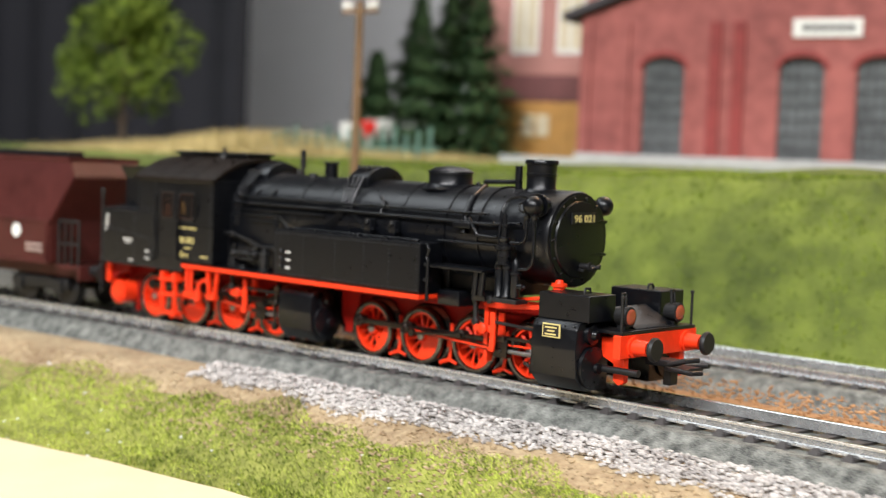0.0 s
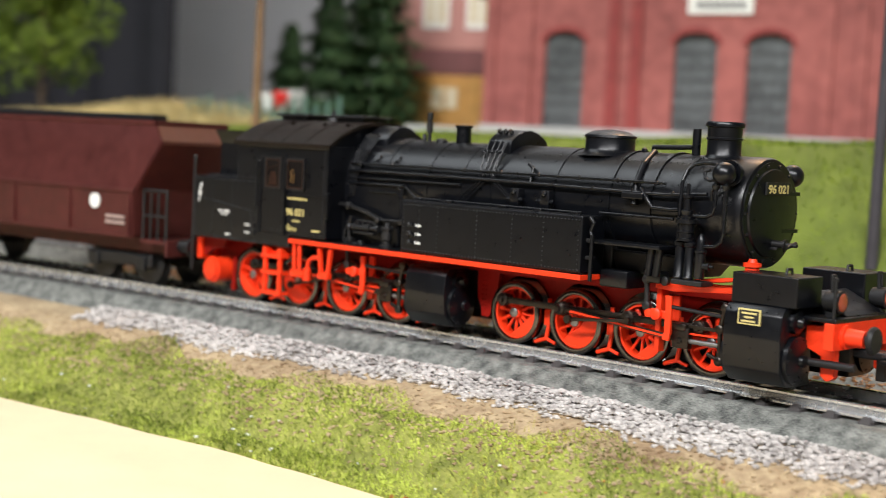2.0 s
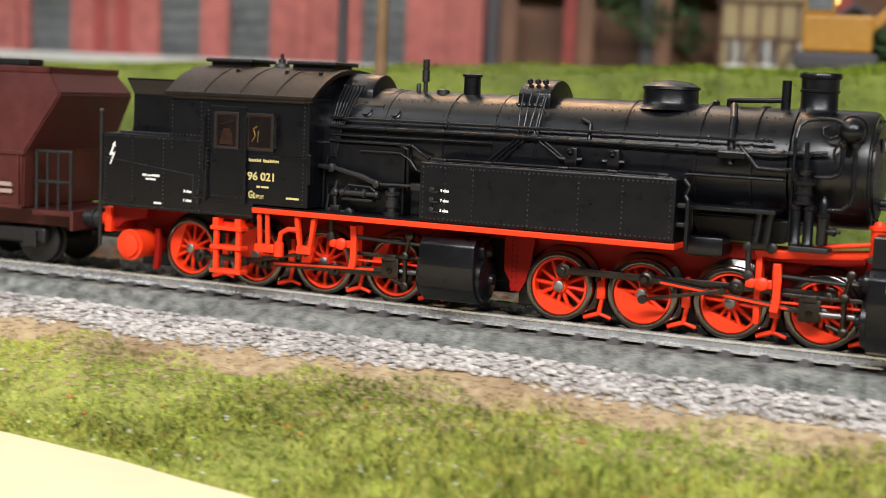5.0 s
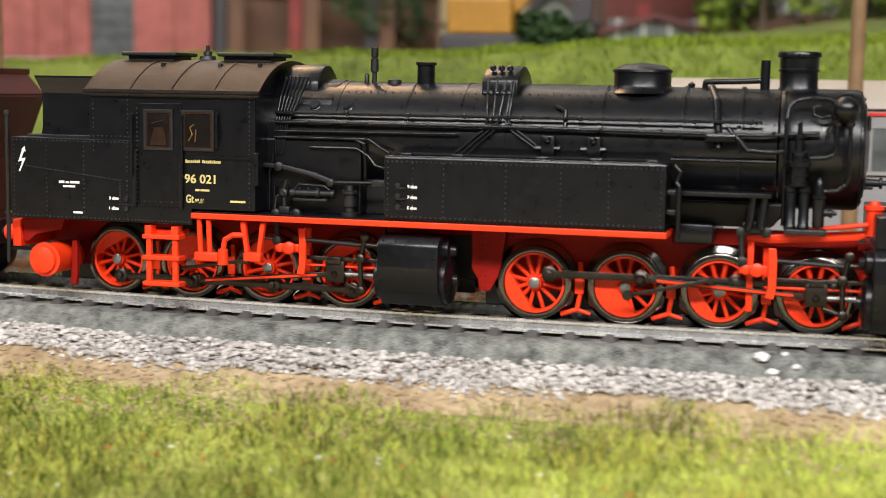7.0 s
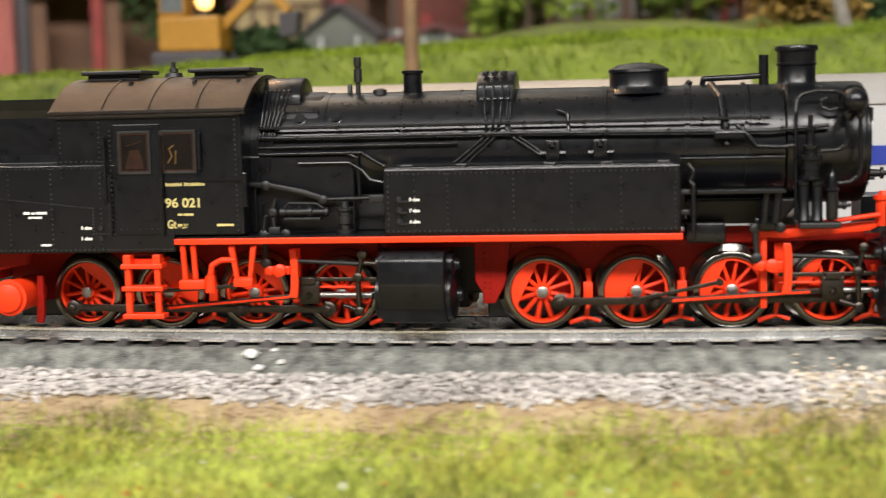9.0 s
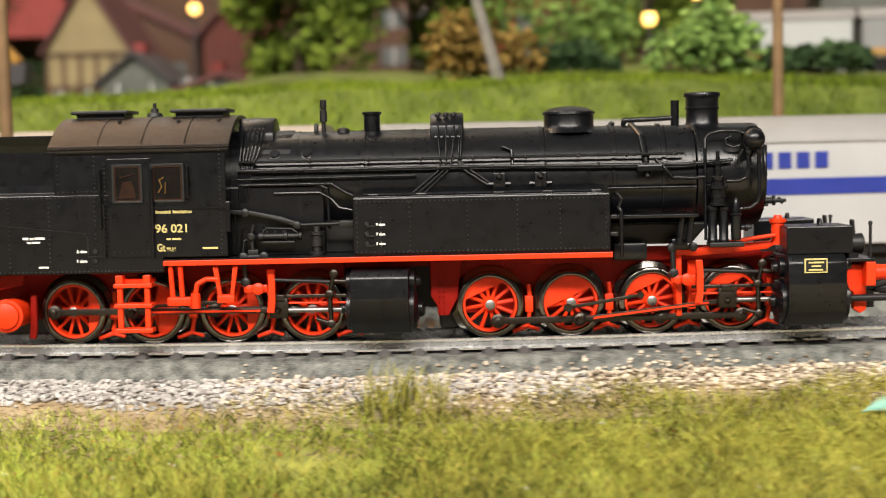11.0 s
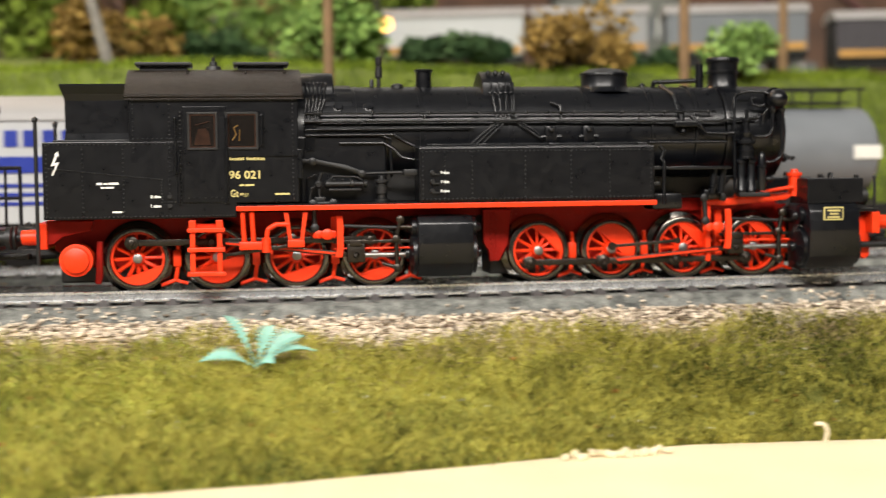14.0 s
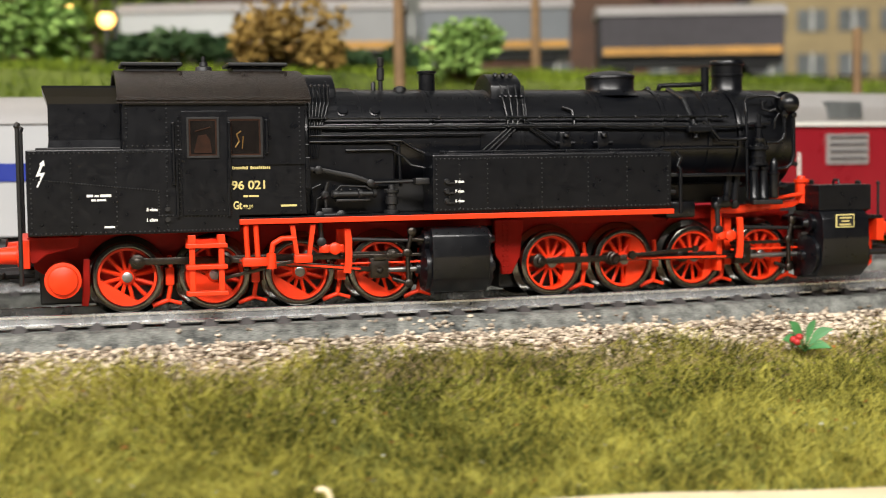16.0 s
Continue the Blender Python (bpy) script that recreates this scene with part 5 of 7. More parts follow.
        for sd in (-1, 1):
            part("buffer", lathe(B(), (sx * 66.4, sd * 10.1, 12), (sx, 0, 0), [(0, 1.9), (3.4, 1.6), (3.5, 2.5), (4.6, 2.4)], 16), SOOT, h, smooth=True)
        part("coupler", box(B(), sx * 62, sx * 72, -2.4, 2.4, 6.8, 8.2, 0.3), SOOT, h)
        bg = part("bogie", box(B(), sx * 42 - 14, sx * 42 + 14, -12, -10, 5, 8.6, 0.6), SOOT, h, "dark bogie frame")
        part("bogie_side", box(B(), sx * 42 - 14, sx * 42 + 14, 10, 12, 5, 8.6, 0.6), SOOT, bg)
        part("bolster", box(B(), sx * 42 - 3, sx * 42 + 3, -10, 10, 6, 9.4, 0.3), SOOT, bg)
        for dx in (-10, 10):
            bm = B()
            for sd in (-1, 1):
                lathe(bm, (sx * 42 + dx, sd * 9.2, 5.75), (0, -sd, 0), [(0, 4.2), (0.4, 5.75), (2.2, 5.75), (2.3, 6.3), (2.9, 6.3), (3, 2)], 28)
            cyl(bm, (sx * 42 + dx, -9, 5.75), (sx * 42 + dx, 9, 5.75), 1, seg=10)
            part("wheelset", bm, SOOT, bg, smooth=True)
            for sd in (-1, 1):
                part("axle_box", box(B(), sx * 42 + dx - 2, sx * 42 + dx + 2, sd * 12 - 0.8, sd * 12 + 0.8, 4, 8, 0.4), SOOT, bg)
    return h


hopper = hopper_wagon("hopper_wagon", chord(-423 - 165.5, -42, 42), "oxide brown model hopper wagon coupled behind the locomotive")


# ---- materials of the background ----
BRICKRED = mat("weathered_red_brick_wall", (0.25, 0.066, 0.058), 0.85, var=0.35, scale=120, bump=0.3, bscale=700, tint=(0.32, 0.10, 0.085))
VILLAGEBRICK = mat("old_dark_brick", (0.14, 0.04, 0.03), 0.85, var=0.35, scale=120)
OLDCREAM = mat("aged_cream_plaster", (0.30, 0.23, 0.12), 0.85, var=0.25, scale=90)
BRICKDARK = mat("darker_brick_trim", (0.25, 0.045, 0.04), 0.85, var=0.3, scale=150, bump=0.3, bscale=700)
SLATE = mat("dark_slate_roof", (0.05, 0.045, 0.05), 0.8, var=0.3, scale=200)
TILE = mat("plum_brown_roof_tiles", (0.12, 0.045, 0.045), 0.8, var=0.35, scale=200)
PANE = mat("grimy_dark_window_panes", (0.11, 0.12, 0.12), 0.35, var=0.5, scale=250)
TIMBER = mat("ochre_timber_boards", (0.46, 0.24, 0.06), 0.7, var=0.3, scale=120)
CREAM = mat("cream_plaster", (0.6, 0.52, 0.36), 0.85, var=0.15, scale=90)
PALE = mat("white_window_frame", (0.75, 0.74, 0.68), 0.7, var=0.06)
KERB = mat("pale_concrete_kerb", (0.42, 0.42, 0.4), 0.9, var=0.2, scale=150)
DARKWOOD = mat("dark_brown_boards", (0.06, 0.03, 0.02), 0.8, var=0.5, scale=40, tint=(0.12, 0.06, 0.035))
BARK = mat("brown_bark", (0.11, 0.075, 0.05), 0.9, var=0.4, scale=300, bump=0.5)
BIRCH = mat("grey_birch_bark", (0.22, 0.2, 0.17), 0.85, var=0.4, scale=250)
LEAF = mat("mid_green_foliage", (0.075, 0.13, 0.016), 0.8, var=0.4, scale=60, island=0.9, tint=(0.18, 0.24, 0.035), spec=0.2)
LEAFDARK = mat("dark_green_foliage", (0.02, 0.06, 0.02), 0.85, var=0.4, scale=60, island=0.8, tint=(0.042, 0.075, 0.028), spec=0.2)
LEAFBROWN = mat("rusty_brown_foliage", (0.17, 0.10, 0.02), 0.85, var=0.4, scale=60, island=0.9, tint=(0.28, 0.18, 0.05), spec=0.2)
LEAFLIGHT = mat("fresh_green_foliage", (0.12, 0.24, 0.05), 0.8, var=0.4, scale=60, island=0.9, tint=(0.25, 0.38, 0.1), spec=0.2)
STRAW = mat("dry_straw", (0.45, 0.34, 0.12), 0.9, var=0.3, scale=90, island=0.7, tint=(0.62, 0.5, 0.24))
POLE = mat("brown_wooden_pole", (0.22, 0.13, 0.06), 0.75, var=0.3, scale=200)
GREYWOOD = mat("weathered_grey_boards", (0.13, 0.135, 0.12), 0.85, var=0.35, scale=100)
GLOW = mat("warm_lit_globe", (1.0, 0.55, 0.16), 0.4, var=0.02, glow=4.5)
TANKGREY = mat("grey_tank_paint", (0.165, 0.178, 0.19), 0.35, var=0.12, scale=90)
VANWHITE = mat("white_van_paint", (0.47, 0.48, 0.48), 0.4, var=0.06, scale=90)
BLUE = mat("blue_band_paint", (0.02, 0.04, 0.28), 0.4, var=0.1)
ROOFGREY = mat("light_grey_roof_paint", (0.30, 0.29, 0.28), 0.55, var=0.1, scale=90)
ROOFBEIGE = mat("beige_grey_roof_paint", (0.36, 0.31, 0.26), 0.55, var=0.1, scale=90)
COACHGREY = mat("grey_coach_paint", (0.26, 0.26, 0.26), 0.45, var=0.1, scale=90)
CRIMSON = mat("crimson_loco_paint", (0.27, 0.01, 0.018), 0.3, var=0.12, scale=90)
YELLOWPAINT = mat("yellow_machine_paint", (0.36, 0.17, 0.015), 0.5, var=0.2)
SIGNRED = mat("signal_red_paint", (0.7, 0.02, 0.015), 0.5, var=0.1)
TEAL = mat("green_grey_fence", (0.12, 0.22, 0.17), 0.7, var=0.3)


# ---- far walls ----
tagged(part("backdrop_curtain", prism(B(), [(-2400 + i * 12, 900 + 7 * math.sin(i * 0.9)) for i in range(91)] + [(-1320, 915), (-2400, 915)], "z", -1000, 1200), CURTAIN), "dark grey curtain hung behind the layout", "curtain", kind="structure")
tagged(part("backdrop_panel", box(B(), -330, 1500, 852, 872, -1000, 420), DARKWOOD), "dark brown wooden wall panel behind the village", "wall", kind="structure")


def ground_at(x, y):
    """Height of the ground at a place off the tracks."""
    s = x
    for _ in range(6):
        px, py, h = line(s)
        s += (x - px) * math.cos(h) + (y - py) * math.sin(h)
    px, py, h = line(s)
    return height(s, -(x - px) * math.sin(h) + (y - py) * math.cos(h))


def leaf_cloud(bm, centres, n, spread, size, rng):
    for i in range(n):
        c = rng.choice(centres)
        p = Vector(c[:3]) + Vector((rng.gauss(0, 1), rng.gauss(0, 1), rng.gauss(0, 0.85))).normalized() * c[3] * rng.uniform(0.5, 1.05) * spread
        a = Vector((rng.gauss(0, 1), rng.gauss(0, 1), rng.gauss(0, 0.6))).normalized()
        b = a.orthogonal().normalized()
        k = size * rng.uniform(0.6, 1.4)
        bm.faces.new([bm.verts.new(p + q) for q in (a * k, b * k * 0.6, -a * k, -b * k * 0.6)])


def tree(name, x, y, h, crown_r, material, bark, label, seed, n=2600, low=0.3, lean=0.0, z0=None):
    rng = random.Random(seed)
    z0 = ground_at(x, y) - 2 if z0 is None else z0
    t = thing(name, pose(x * MM, y * MM, z0 * MM), label, "tree")
    bm = B()
    pts = [Vector((lean * h * u + rng.uniform(-1, 1) * u, rng.uniform(-1, 1) * u, h * 0.78 * u)) for u in (0, 0.25, 0.5, 0.75, 1)]
    r = h * 0.012 + 0.9
    for k, (a, b) in enumerate(zip(pts, pts[1:])):
        cyl(bm, a, b, r * (1 - 0.2 * k), r * (0.8 - 0.2 * k), seg=9)
    centres = []
    for i in range(20):
        u = rng.uniform(low, 1.0)
        a = rng.uniform(0, 6.283)
        rad = crown_r * (0.75 * math.sin(min(1, (u - low) / (1 - low) * 0.85 + 0.18) * math.pi) + 0.12) * rng.uniform(0.5, 1.0)
        c = Vector((lean * h * u + rad * math.cos(a), rad * math.sin(a), h * (0.12 + 0.86 * u)))
        centres.append((c.x, c.y, c.z, crown_r * rng.uniform(0.36, 0.56)))
        base = Vector((lean * h * u * 0.6, 0, h * 0.6 * u))
        cyl(bm, base, c, r * 0.35, r * 0.1, seg=5)
    part("trunk", bm, bark, t, smooth=True)
    bm = B()
    leaf_cloud(bm, centres, n, 1.0, crown_r * 0.065, rng)
    part("crown", bm, material, t)
    return t


def fir(x, y, h, r, seed):
    rng = random.Random(seed)
    z0 = ground_at(x, y) - 2
    t = thing("fir_tree", pose(x * MM, y * MM, z0 * MM), "dark green model fir tree with drooping branches", "tree", "fir trees")
    part("trunk", cyl(B(), (0, 0, 0), (0, 0, h), 1.8, 0.3, seg=8), BARK, t)
    bm = B()
    for i in range(2600):
        u = rng.random() ** 0.7
        z = h * (1 - 0.92 * u)
        a = rng.uniform(0, 6.283)
        tier = 0.75 + 0.25 * math.sin(z * 0.55)
        rad = r * u * tier * rng.uniform(0.35, 1.0)
        p = Vector((rad * math.cos(a), rad * math.sin(a), z - rad * 0.25))
        d = Vector((math.cos(a), math.sin(a), -0.5 + rng.uniform(-0.3, 0.3))).normalized() * rng.uniform(4, 8)
        w = Vector((-math.sin(a), math.cos(a), 0.2)) * 1.8
        bm.faces.new([bm.verts.new(q) for q in (p - w, p + d, p + w)])
    part("crown", bm, LEAFDARK, t)


def bush(name, x, y, r, h, material, label, seed, n=1500):
    rng = random.Random(seed)
    t = thing(name, pose(x * MM, y * MM, (ground_at(x, y) - 1) * MM), label, "bush")
    c = [(rng.uniform(-0.6, 0.6) * r, rng.uniform(-0.6, 0.6) * r, rng.uniform(0.25, 0.75) * h, min(r, h) * rng.uniform(0.35, 0.55)) for i in range(9)]
    bm = B()
    for q in c:
        cyl(bm, (0, 0, 0), q[:3], 0.7, 0.3, seg=5)
    part("stem", bm, BARK, t)
    bm = B()
    leaf_cloud(bm, c, n, 1.0, r * 0.06 + 0.5, rng)
    part("crown", bm, material, t)


# ---- the brick engine works ----
def works():
    ang = 9.0
    z0 = 53
    b = thing("brick_building", pose(-0.565, 0.400, z0 * MM, 0, 0, ang), "weathered red brick works with arched windows and a gable", "building")

    def arch(u0, u1, za, zb, n=8):
        c, r = (u0 + u1) / 2, (u1 - u0) / 2
        return [(u0, za), (u1, za)] + [(c + r * math.cos(a), zb - r * 0.55 + r * 0.55 * math.sin(a)) for a in np.linspace(0, math.pi, n)]

    wins = [(37, 59), (107, 129), (144, 166), (214, 237)]
    # wall bays between, above and below the openings
    edges = [3] + [q for w in wins for q in w] + [277]
    for i in range(0, len(edges), 2):
        part("wall", box(B(), edges[i], edges[i + 1], 0, 6, 0, 60), BRICKRED, b)
    for u0, u1 in wins:
        part("wall", box(B(), u0, u1, 0, 6, 0, 1.5), BRICKRED, b)
        c, r = (u0 + u1) / 2, (u1 - u0) / 2
        pts = [(u0, 60), (u0, 47)] + [(c - r * math.cos(a), 47 + r * 0.55 * math.sin(a)) for a in np.linspace(0, math.pi, 11)][1:-1] + [(u1, 47), (u1, 60)]
        part("wall", prism(B(), pts, "y", 0, 6), BRICKRED, b)
        w = part("window", prism(B(), arch(u0, u1, 1.5, 54), "y", 3.2, 4.2), PANE, b, "grimy dark arched window")
        for k in range(1, 5):
            u = u0 + (u1 - u0) * k / 5
            part("glazing_bar", box(B(), u - 0.25, u + 0.25, 2.6, 3.2, 1.5, 51), SLATE, w)
        for z in range(8, 52, 7):
            part("glazing_bar", box(B(), u0, u1, 2.5, 3.1, z, z + 0.4), SLATE, w)
        part("sill", box(B(), u0 - 1, u1 + 1, -1.5, 2, 0.4, 1.6), KERB, w)
        hood = [(c - (r + 2.4) * math.cos(a), 47 + (r * 0.55 + 2.6) * math.sin(a)) for a in np.linspace(0, math.pi, 11)] + [(c + r * math.cos(a), 47 + r * 0.55 * math.sin(a)) for a in np.linspace(0, math.pi, 11)]
        part("arch_hood", prism(B(), hood, "y", -0.9, 0), BRICKDARK, w)
    part("gable", prism(B(), [(3, 60), (277, 60), (277, 73), (140, 122), (3, 73)], "y", 0, 6), BRICKRED, b)
    for u in (3, 24, 72, 84, 180, 196, 252, 271):
        part("pilaster", box(B(), u, u + 6, -1.6, 0, 0, 70, 0.3), BRICKDARK if u in (72, 84) else BRICKRED, b)
    part("plinth", box(B(), 2, 278, -2.2, 0, 0, 3), KERB, b)
    for u0, z0r, u1, z1r in ((-6, 71, 140, 124), (286, 71, 140, 124)):
        pts = [(u0, z0r), (u1, z1r), (u1, z1r + 4), (u0, z0r + 4)]
        part("roof", prism(B(), pts, "y", -6, 160), SLATE, b, "dark slate roof slope")
    part("side_wall", box(B(), 3, 9, 6, 150, 0, 73), BRICKRED, b)
    part("rear_wall", box(B(), 3, 277, 150, 156, 0, 73), BRICKRED, b)
    sg = part("name_sign", box(B(), 113, 146, -1.6, 0, 62, 71, 0.3), PALE, b, "white name board with small dark lettering")
    for k in range(6):
        part("lettering_bar", box(B(), 118 + k * 4.2, 121 + k * 4.2, -1.9, -1.6, 65, 68), SLATE, sg)
    # dark open shed beside it
    d = thing("engine_shed", pose(-0.565, 0.400, z0 * MM, 0, 0, ang), "dark engine shed with open black gateways", "building")
    for k, u in enumerate((279, 318, 357, 396)):
        part("gate_post", box(B(), u, u + 6, -2, 4, 0, 52), BRICKDARK if k % 2 else SLATE, d)
        part("gate_leaf", box(B(), u + 7, u + 15, -1, 1, 0, 46), DARKWOOD, d, "dark open gate leaf")
    part("lintel", box(B(), 279, 402, -2, 6, 52, 80), BRICKDARK, d)
    part("back_wall", box(B(), 279, 402, 26, 32, 0, 80), DARKWOOD, d)
    part("flank", box(B(), 398, 402, 6, 26, 0, 80), SLATE, d)
    part("roof", box(B(), 277, 406, -4, 34, 80, 85), SLATE, d)
    # platform in front
    tagged(part("platform", box(B(), -20, 420, -46, 0, -8, 0.2, 0.4), KERB, at=pose(-0.565, 0.400, z0 * MM, 0, 0, ang)), "pale concrete platform before the brick building", "platform", kind="structure")
    # pink house and timber shed left of it
    h = thing("town_house", pose(-0.600, 0.470, z0 * MM, 0, 0, 12), "rose plaster house with tall white windows", "house")
    part("wall", box(B(), -75, 30, 0, 60, 0, 130), mat("rose_plaster", (0.42, 0.2, 0.17), 0.85, var=0.15, scale=80), h)
    part("roof", prism(B(), [(-80, 130), (35, 130), (-22, 175)], "y", -5, 65), TILE, h)
    for u in (-48, -20, 6):
        w = part("window", box(B(), u, u + 17, -1, 0, 60, 105), PALE, h, "tall white window")
        for k in range(2):
            part("pane", box(B(), u + 2 + k * 7.5, u + 7.5 + k * 7.5, -1.4, -1, 63, 102), CREAM, w)
    part("lean_to_roof", prism(B(), [(-14, 34), (2, 50), (2, 46), (-14, 30)], "x", -72, 26), TILE, h, "plum brown tiled lean-to roof")
    t = thing("timber_shed", pose(-0.595, 0.444, z0 * MM, 0, 0, 12), "ochre timber shed under a lean-to roof", "shed")
    part("wall", box(B(), -52, 18, 0, 20, 0, 31), TIMBER, t)
    for u in range(-50, 18, 7):
        part("batten", box(B(), u, u + 1.2, -0.8, 0, 0, 31), TIMBER, t)
    w = part("window", box(B(), -28, -12, -1.2, -0.8, 12, 24), CREAM, t, "small pale shed window")
    part("glazing_bar", box(B(), -20.6, -19.4, -1.6, -1.2, 12, 24), TIMBER, w)


works()
fir(-0.668e3, 400, 96, 38, 3)
fir(-0.716e3, 420, 66, 26, 5)
fir(-0.640e3, 415, 118, 42, 8)
fir(-0.676e3, 440, 112, 36, 9)
tree("round_tree", -955, 428, 122, 42, LEAF, BARK, "bushy bright green model tree by the curtain", 4, 4200, 0.22)


def straw_field():
    rng = np.random.default_rng(4)
    vs, fs = [], []
    for i in range(9000):
        x, y = rng.uniform(-900, -600), rng.uniform(300, 420)
        mound = 14 * math.exp(-((x + 770) / 90) ** 2 - ((y - 380) / 50) ** 2)
        z = ground_at(x, y) + mound - 3
        a = rng.uniform(0, 6.283)
        k = len(vs)
        ln = rng.uniform(3, 8)
        dx, dy = rng.normal(0, 0.4, 2)
        vs += [(x - math.cos(a) * 0.5, y - math.sin(a) * 0.5, z), (x + math.cos(a) * 0.5, y + math.sin(a) * 0.5, z), (x + dx * ln, y + dy * ln, z + ln)]
        fs.append((k, k + 1, k + 2))
    tagged(raw("straw", vs, fs, STRAW), "dry yellow straw heaped on a field", "straw", kind="stuff")


straw_field()


def pole(x, y, h, arm, label, z0=None, material=None):
    p = thing("telegraph_pole", pose(x * MM, y * MM, ((ground_at(x, y) if z0 is None else z0) - 1) * MM), label, "pole", "telegraph poles")
    part("post", cyl(B(), (0, 0, 0), (0, 0, h), 1.9, 1.4, seg=12), material or POLE, p, smooth=True)
    if arm:
        part("crossarm", box(B(), -9, 9, -0.8, 0.8, h - 5, h - 3.4), material or POLE, p)
        for q in (-8, -5, 5, 8):
            part("insulator", lathe(B(), (q, 0, h - 3.4), (0, 0, 1), [(0, 0.9), (1.2, 1.3), (3, 1.1), (3.4, 0.4)], 10), PALE, p, "white insulator")


pole(-544, 202, 113 - ground_at(-544, 202), True, "brown wooden telegraph pole with white insulators")
pole(-238, 98, 118, False, "brown wooden telegraph pole beside the track", -9)
pole(-272, 165, 80, False, "dark iron lamp post on the bank", None, SLATE)
pole(-15, 48, 106, False, "brown wooden telegraph pole between the tracks", -9)
pole(186, 128, 110, False, "brown wooden telegraph pole behind the wagons")
pole(298, 214, 70, False, "brown wooden telegraph pole on the bank")
pole(452, 240, 80, False, "brown wooden telegraph pole on the bank")
pole(345, 300, 70, False, "brown wooden telegraph pole on the bank")


def crossing_sign():
    x, y = -690, 384
    g = thing("crossing_signal", pose(x * MM, y * MM, (ground_at(x, y) - 1) * MM), "red and white crossing signal behind a grey-green fence", "signal")
    part("post", cyl(B(), (0, 0, 0), (0, 0, 24), 1.4, seg=10), PALE, g)
    part("red_disc", box(B(), -7, 5, -1.4, 0, 14, 23, 0.5), SIGNRED, g, "red signal board")
    part("white_board", box(B(), -22, -7.2, -1.2, 0.2, 12, 22, 0.5), PALE, g)
    part("white_board", box(B(), 5.2, 18, -1.2, 0.2, 13, 24, 0.5), PALE, g)
    f = thing("lattice_fence", pose((x - 40) * MM, (y - 26) * MM, (ground_at(x, y - 26) - 1) * MM), "grey-green picket fence before the field", "fence")
    for k in range(15):
        part("picket", box(B(), k * 8 - 10, k * 8 - 7.6, 0, 1, 0, 15 + (k % 3) * 2), TEAL, f)
    part("fence_rail", box(B(), -12, 108, 1, 2, 6, 8), TEAL, f)


crossing_sign()


# ---- village behind the bank ----
def house(name, x, y, w, d, h, roof_h, wall, roof, label, timber=False, rz=0.0, wins=3, lit=False):
    g = thing(name, pose(x * MM, y * MM, (ground_at(x, y) - 2) * MM, 0, 0, rz), label, "house")
    part("wall", box(B(), 0, w, 0, d, 0, h), wall, g)
    pts = [(-3, h - 1), (w + 3, h - 1), (w / 2, h + roof_h)]
    part("gable_end", prism(B(), [(0, h), (w, h), (w / 2, h + roof_h - 2)], "y", 0.3, d - 0.3), wall, g)
    for sg in (0, 1):
        u0, u1 = (-3, w / 2) if sg == 0 else (w + 3, w / 2)
        part("roof", prism(B(), [(u0, h - 2), (u1, h + roof_h), (u1, h + roof_h + 2.5), (u0, h + 0.5)], "y", -4, d + 4), roof, g)
    for k in range(wins):
        for lv in range(max(1, int(h // 24))):
            u = w * (k + 0.5) / wins
            v = part("window", box(B(), u - w * 0.09, u + w * 0.09, -0.8, 0, 8 + lv * 24, 20 + lv * 24), PANE, g, "small dark window")
            part("frame", box(B(), u - 0.4, u + 0.4, -1.2, -0.8, 8 + lv * 24, 20 + lv * 24), PALE, v)
            part("sill", box(B(), u - w * 0.11, u + w * 0.11, -1.6, 0, 7, 8), PALE, v)
    if timber:
        for k in range(6):
            part("beam", box(B(), w * k / 5 - 0.9, w * k / 5 + 0.9, -1, 0, 0, h), DARKWOOD, g)
        for z in (0, h * 0.5, h - 2):
            part("beam", box(B(), 0, w, -1.3, -1, z, z + 2), DARKWOOD, g)
        for k in range(5):
            part("brace", prism(B(), [(w * k / 5, 2), (w * k / 5 + 2, 2), (w * (k + 1) / 5, h * 0.5), (w * (k + 1) / 5 - 2, h * 0.5)], "y", -0.9, 0), DARKWOOD, g)
    part("chimney", box(B(), w * 0.3, w * 0.3 + 6, d * 0.5, d * 0.5 + 6, h + roof_h * 0.3, h + roof_h + 8), BRICKDARK, g)


house("timbered_house", -172, 445, 46, 60, 40, 38, OLDCREAM, TILE, "half-timbered cream house with a plum tiled roof", True, 4)
house("grey_shed", -128, 410, 36, 40, 20, 14, GREYWOOD, SLATE, "weathered grey wooden shed", wins=2)
house("brick_house", -88, 460, 60, 60, 46, 34, VILLAGEBRICK, TILE, "red brick village house", wins=3)
house("low_workshop", -86, 405, 48, 30, 14, 6, GREYWOOD, TILE, "low workshop with pale windows", wins=4)
house("red_house", 62, 500, 64, 60, 48, 34, mat("dull_red_plaster", (0.30, 0.045, 0.03), 0.85, var=0.3, scale=90), mat("red_roof_tiles", (0.42, 0.05, 0.035), 0.8, var=0.35, scale=200), "red village house with a red tiled roof", wins=4)
house("brown_house", 84, 430, 56, 50, 20, 16, mat("salmon_plaster", (0.32, 0.16, 0.09), 0.85, var=0.2), TILE, "salmon cottage with a brown tiled roof", wins=3)
house("brown_barn", -255, 560, 130, 70, 60, 30, DARKWOOD, TILE, "dark brown timber barn", wins=4)
house("village_house", -20, 620, 90, 70, 80, 40, DARKWOOD, TILE, "tall dark timber house", wins=4)
house("stone_house", 250, 520, 70, 60, 56, 30, GREYWOOD, SLATE, "grey stone house with a slate roof", wins=3)
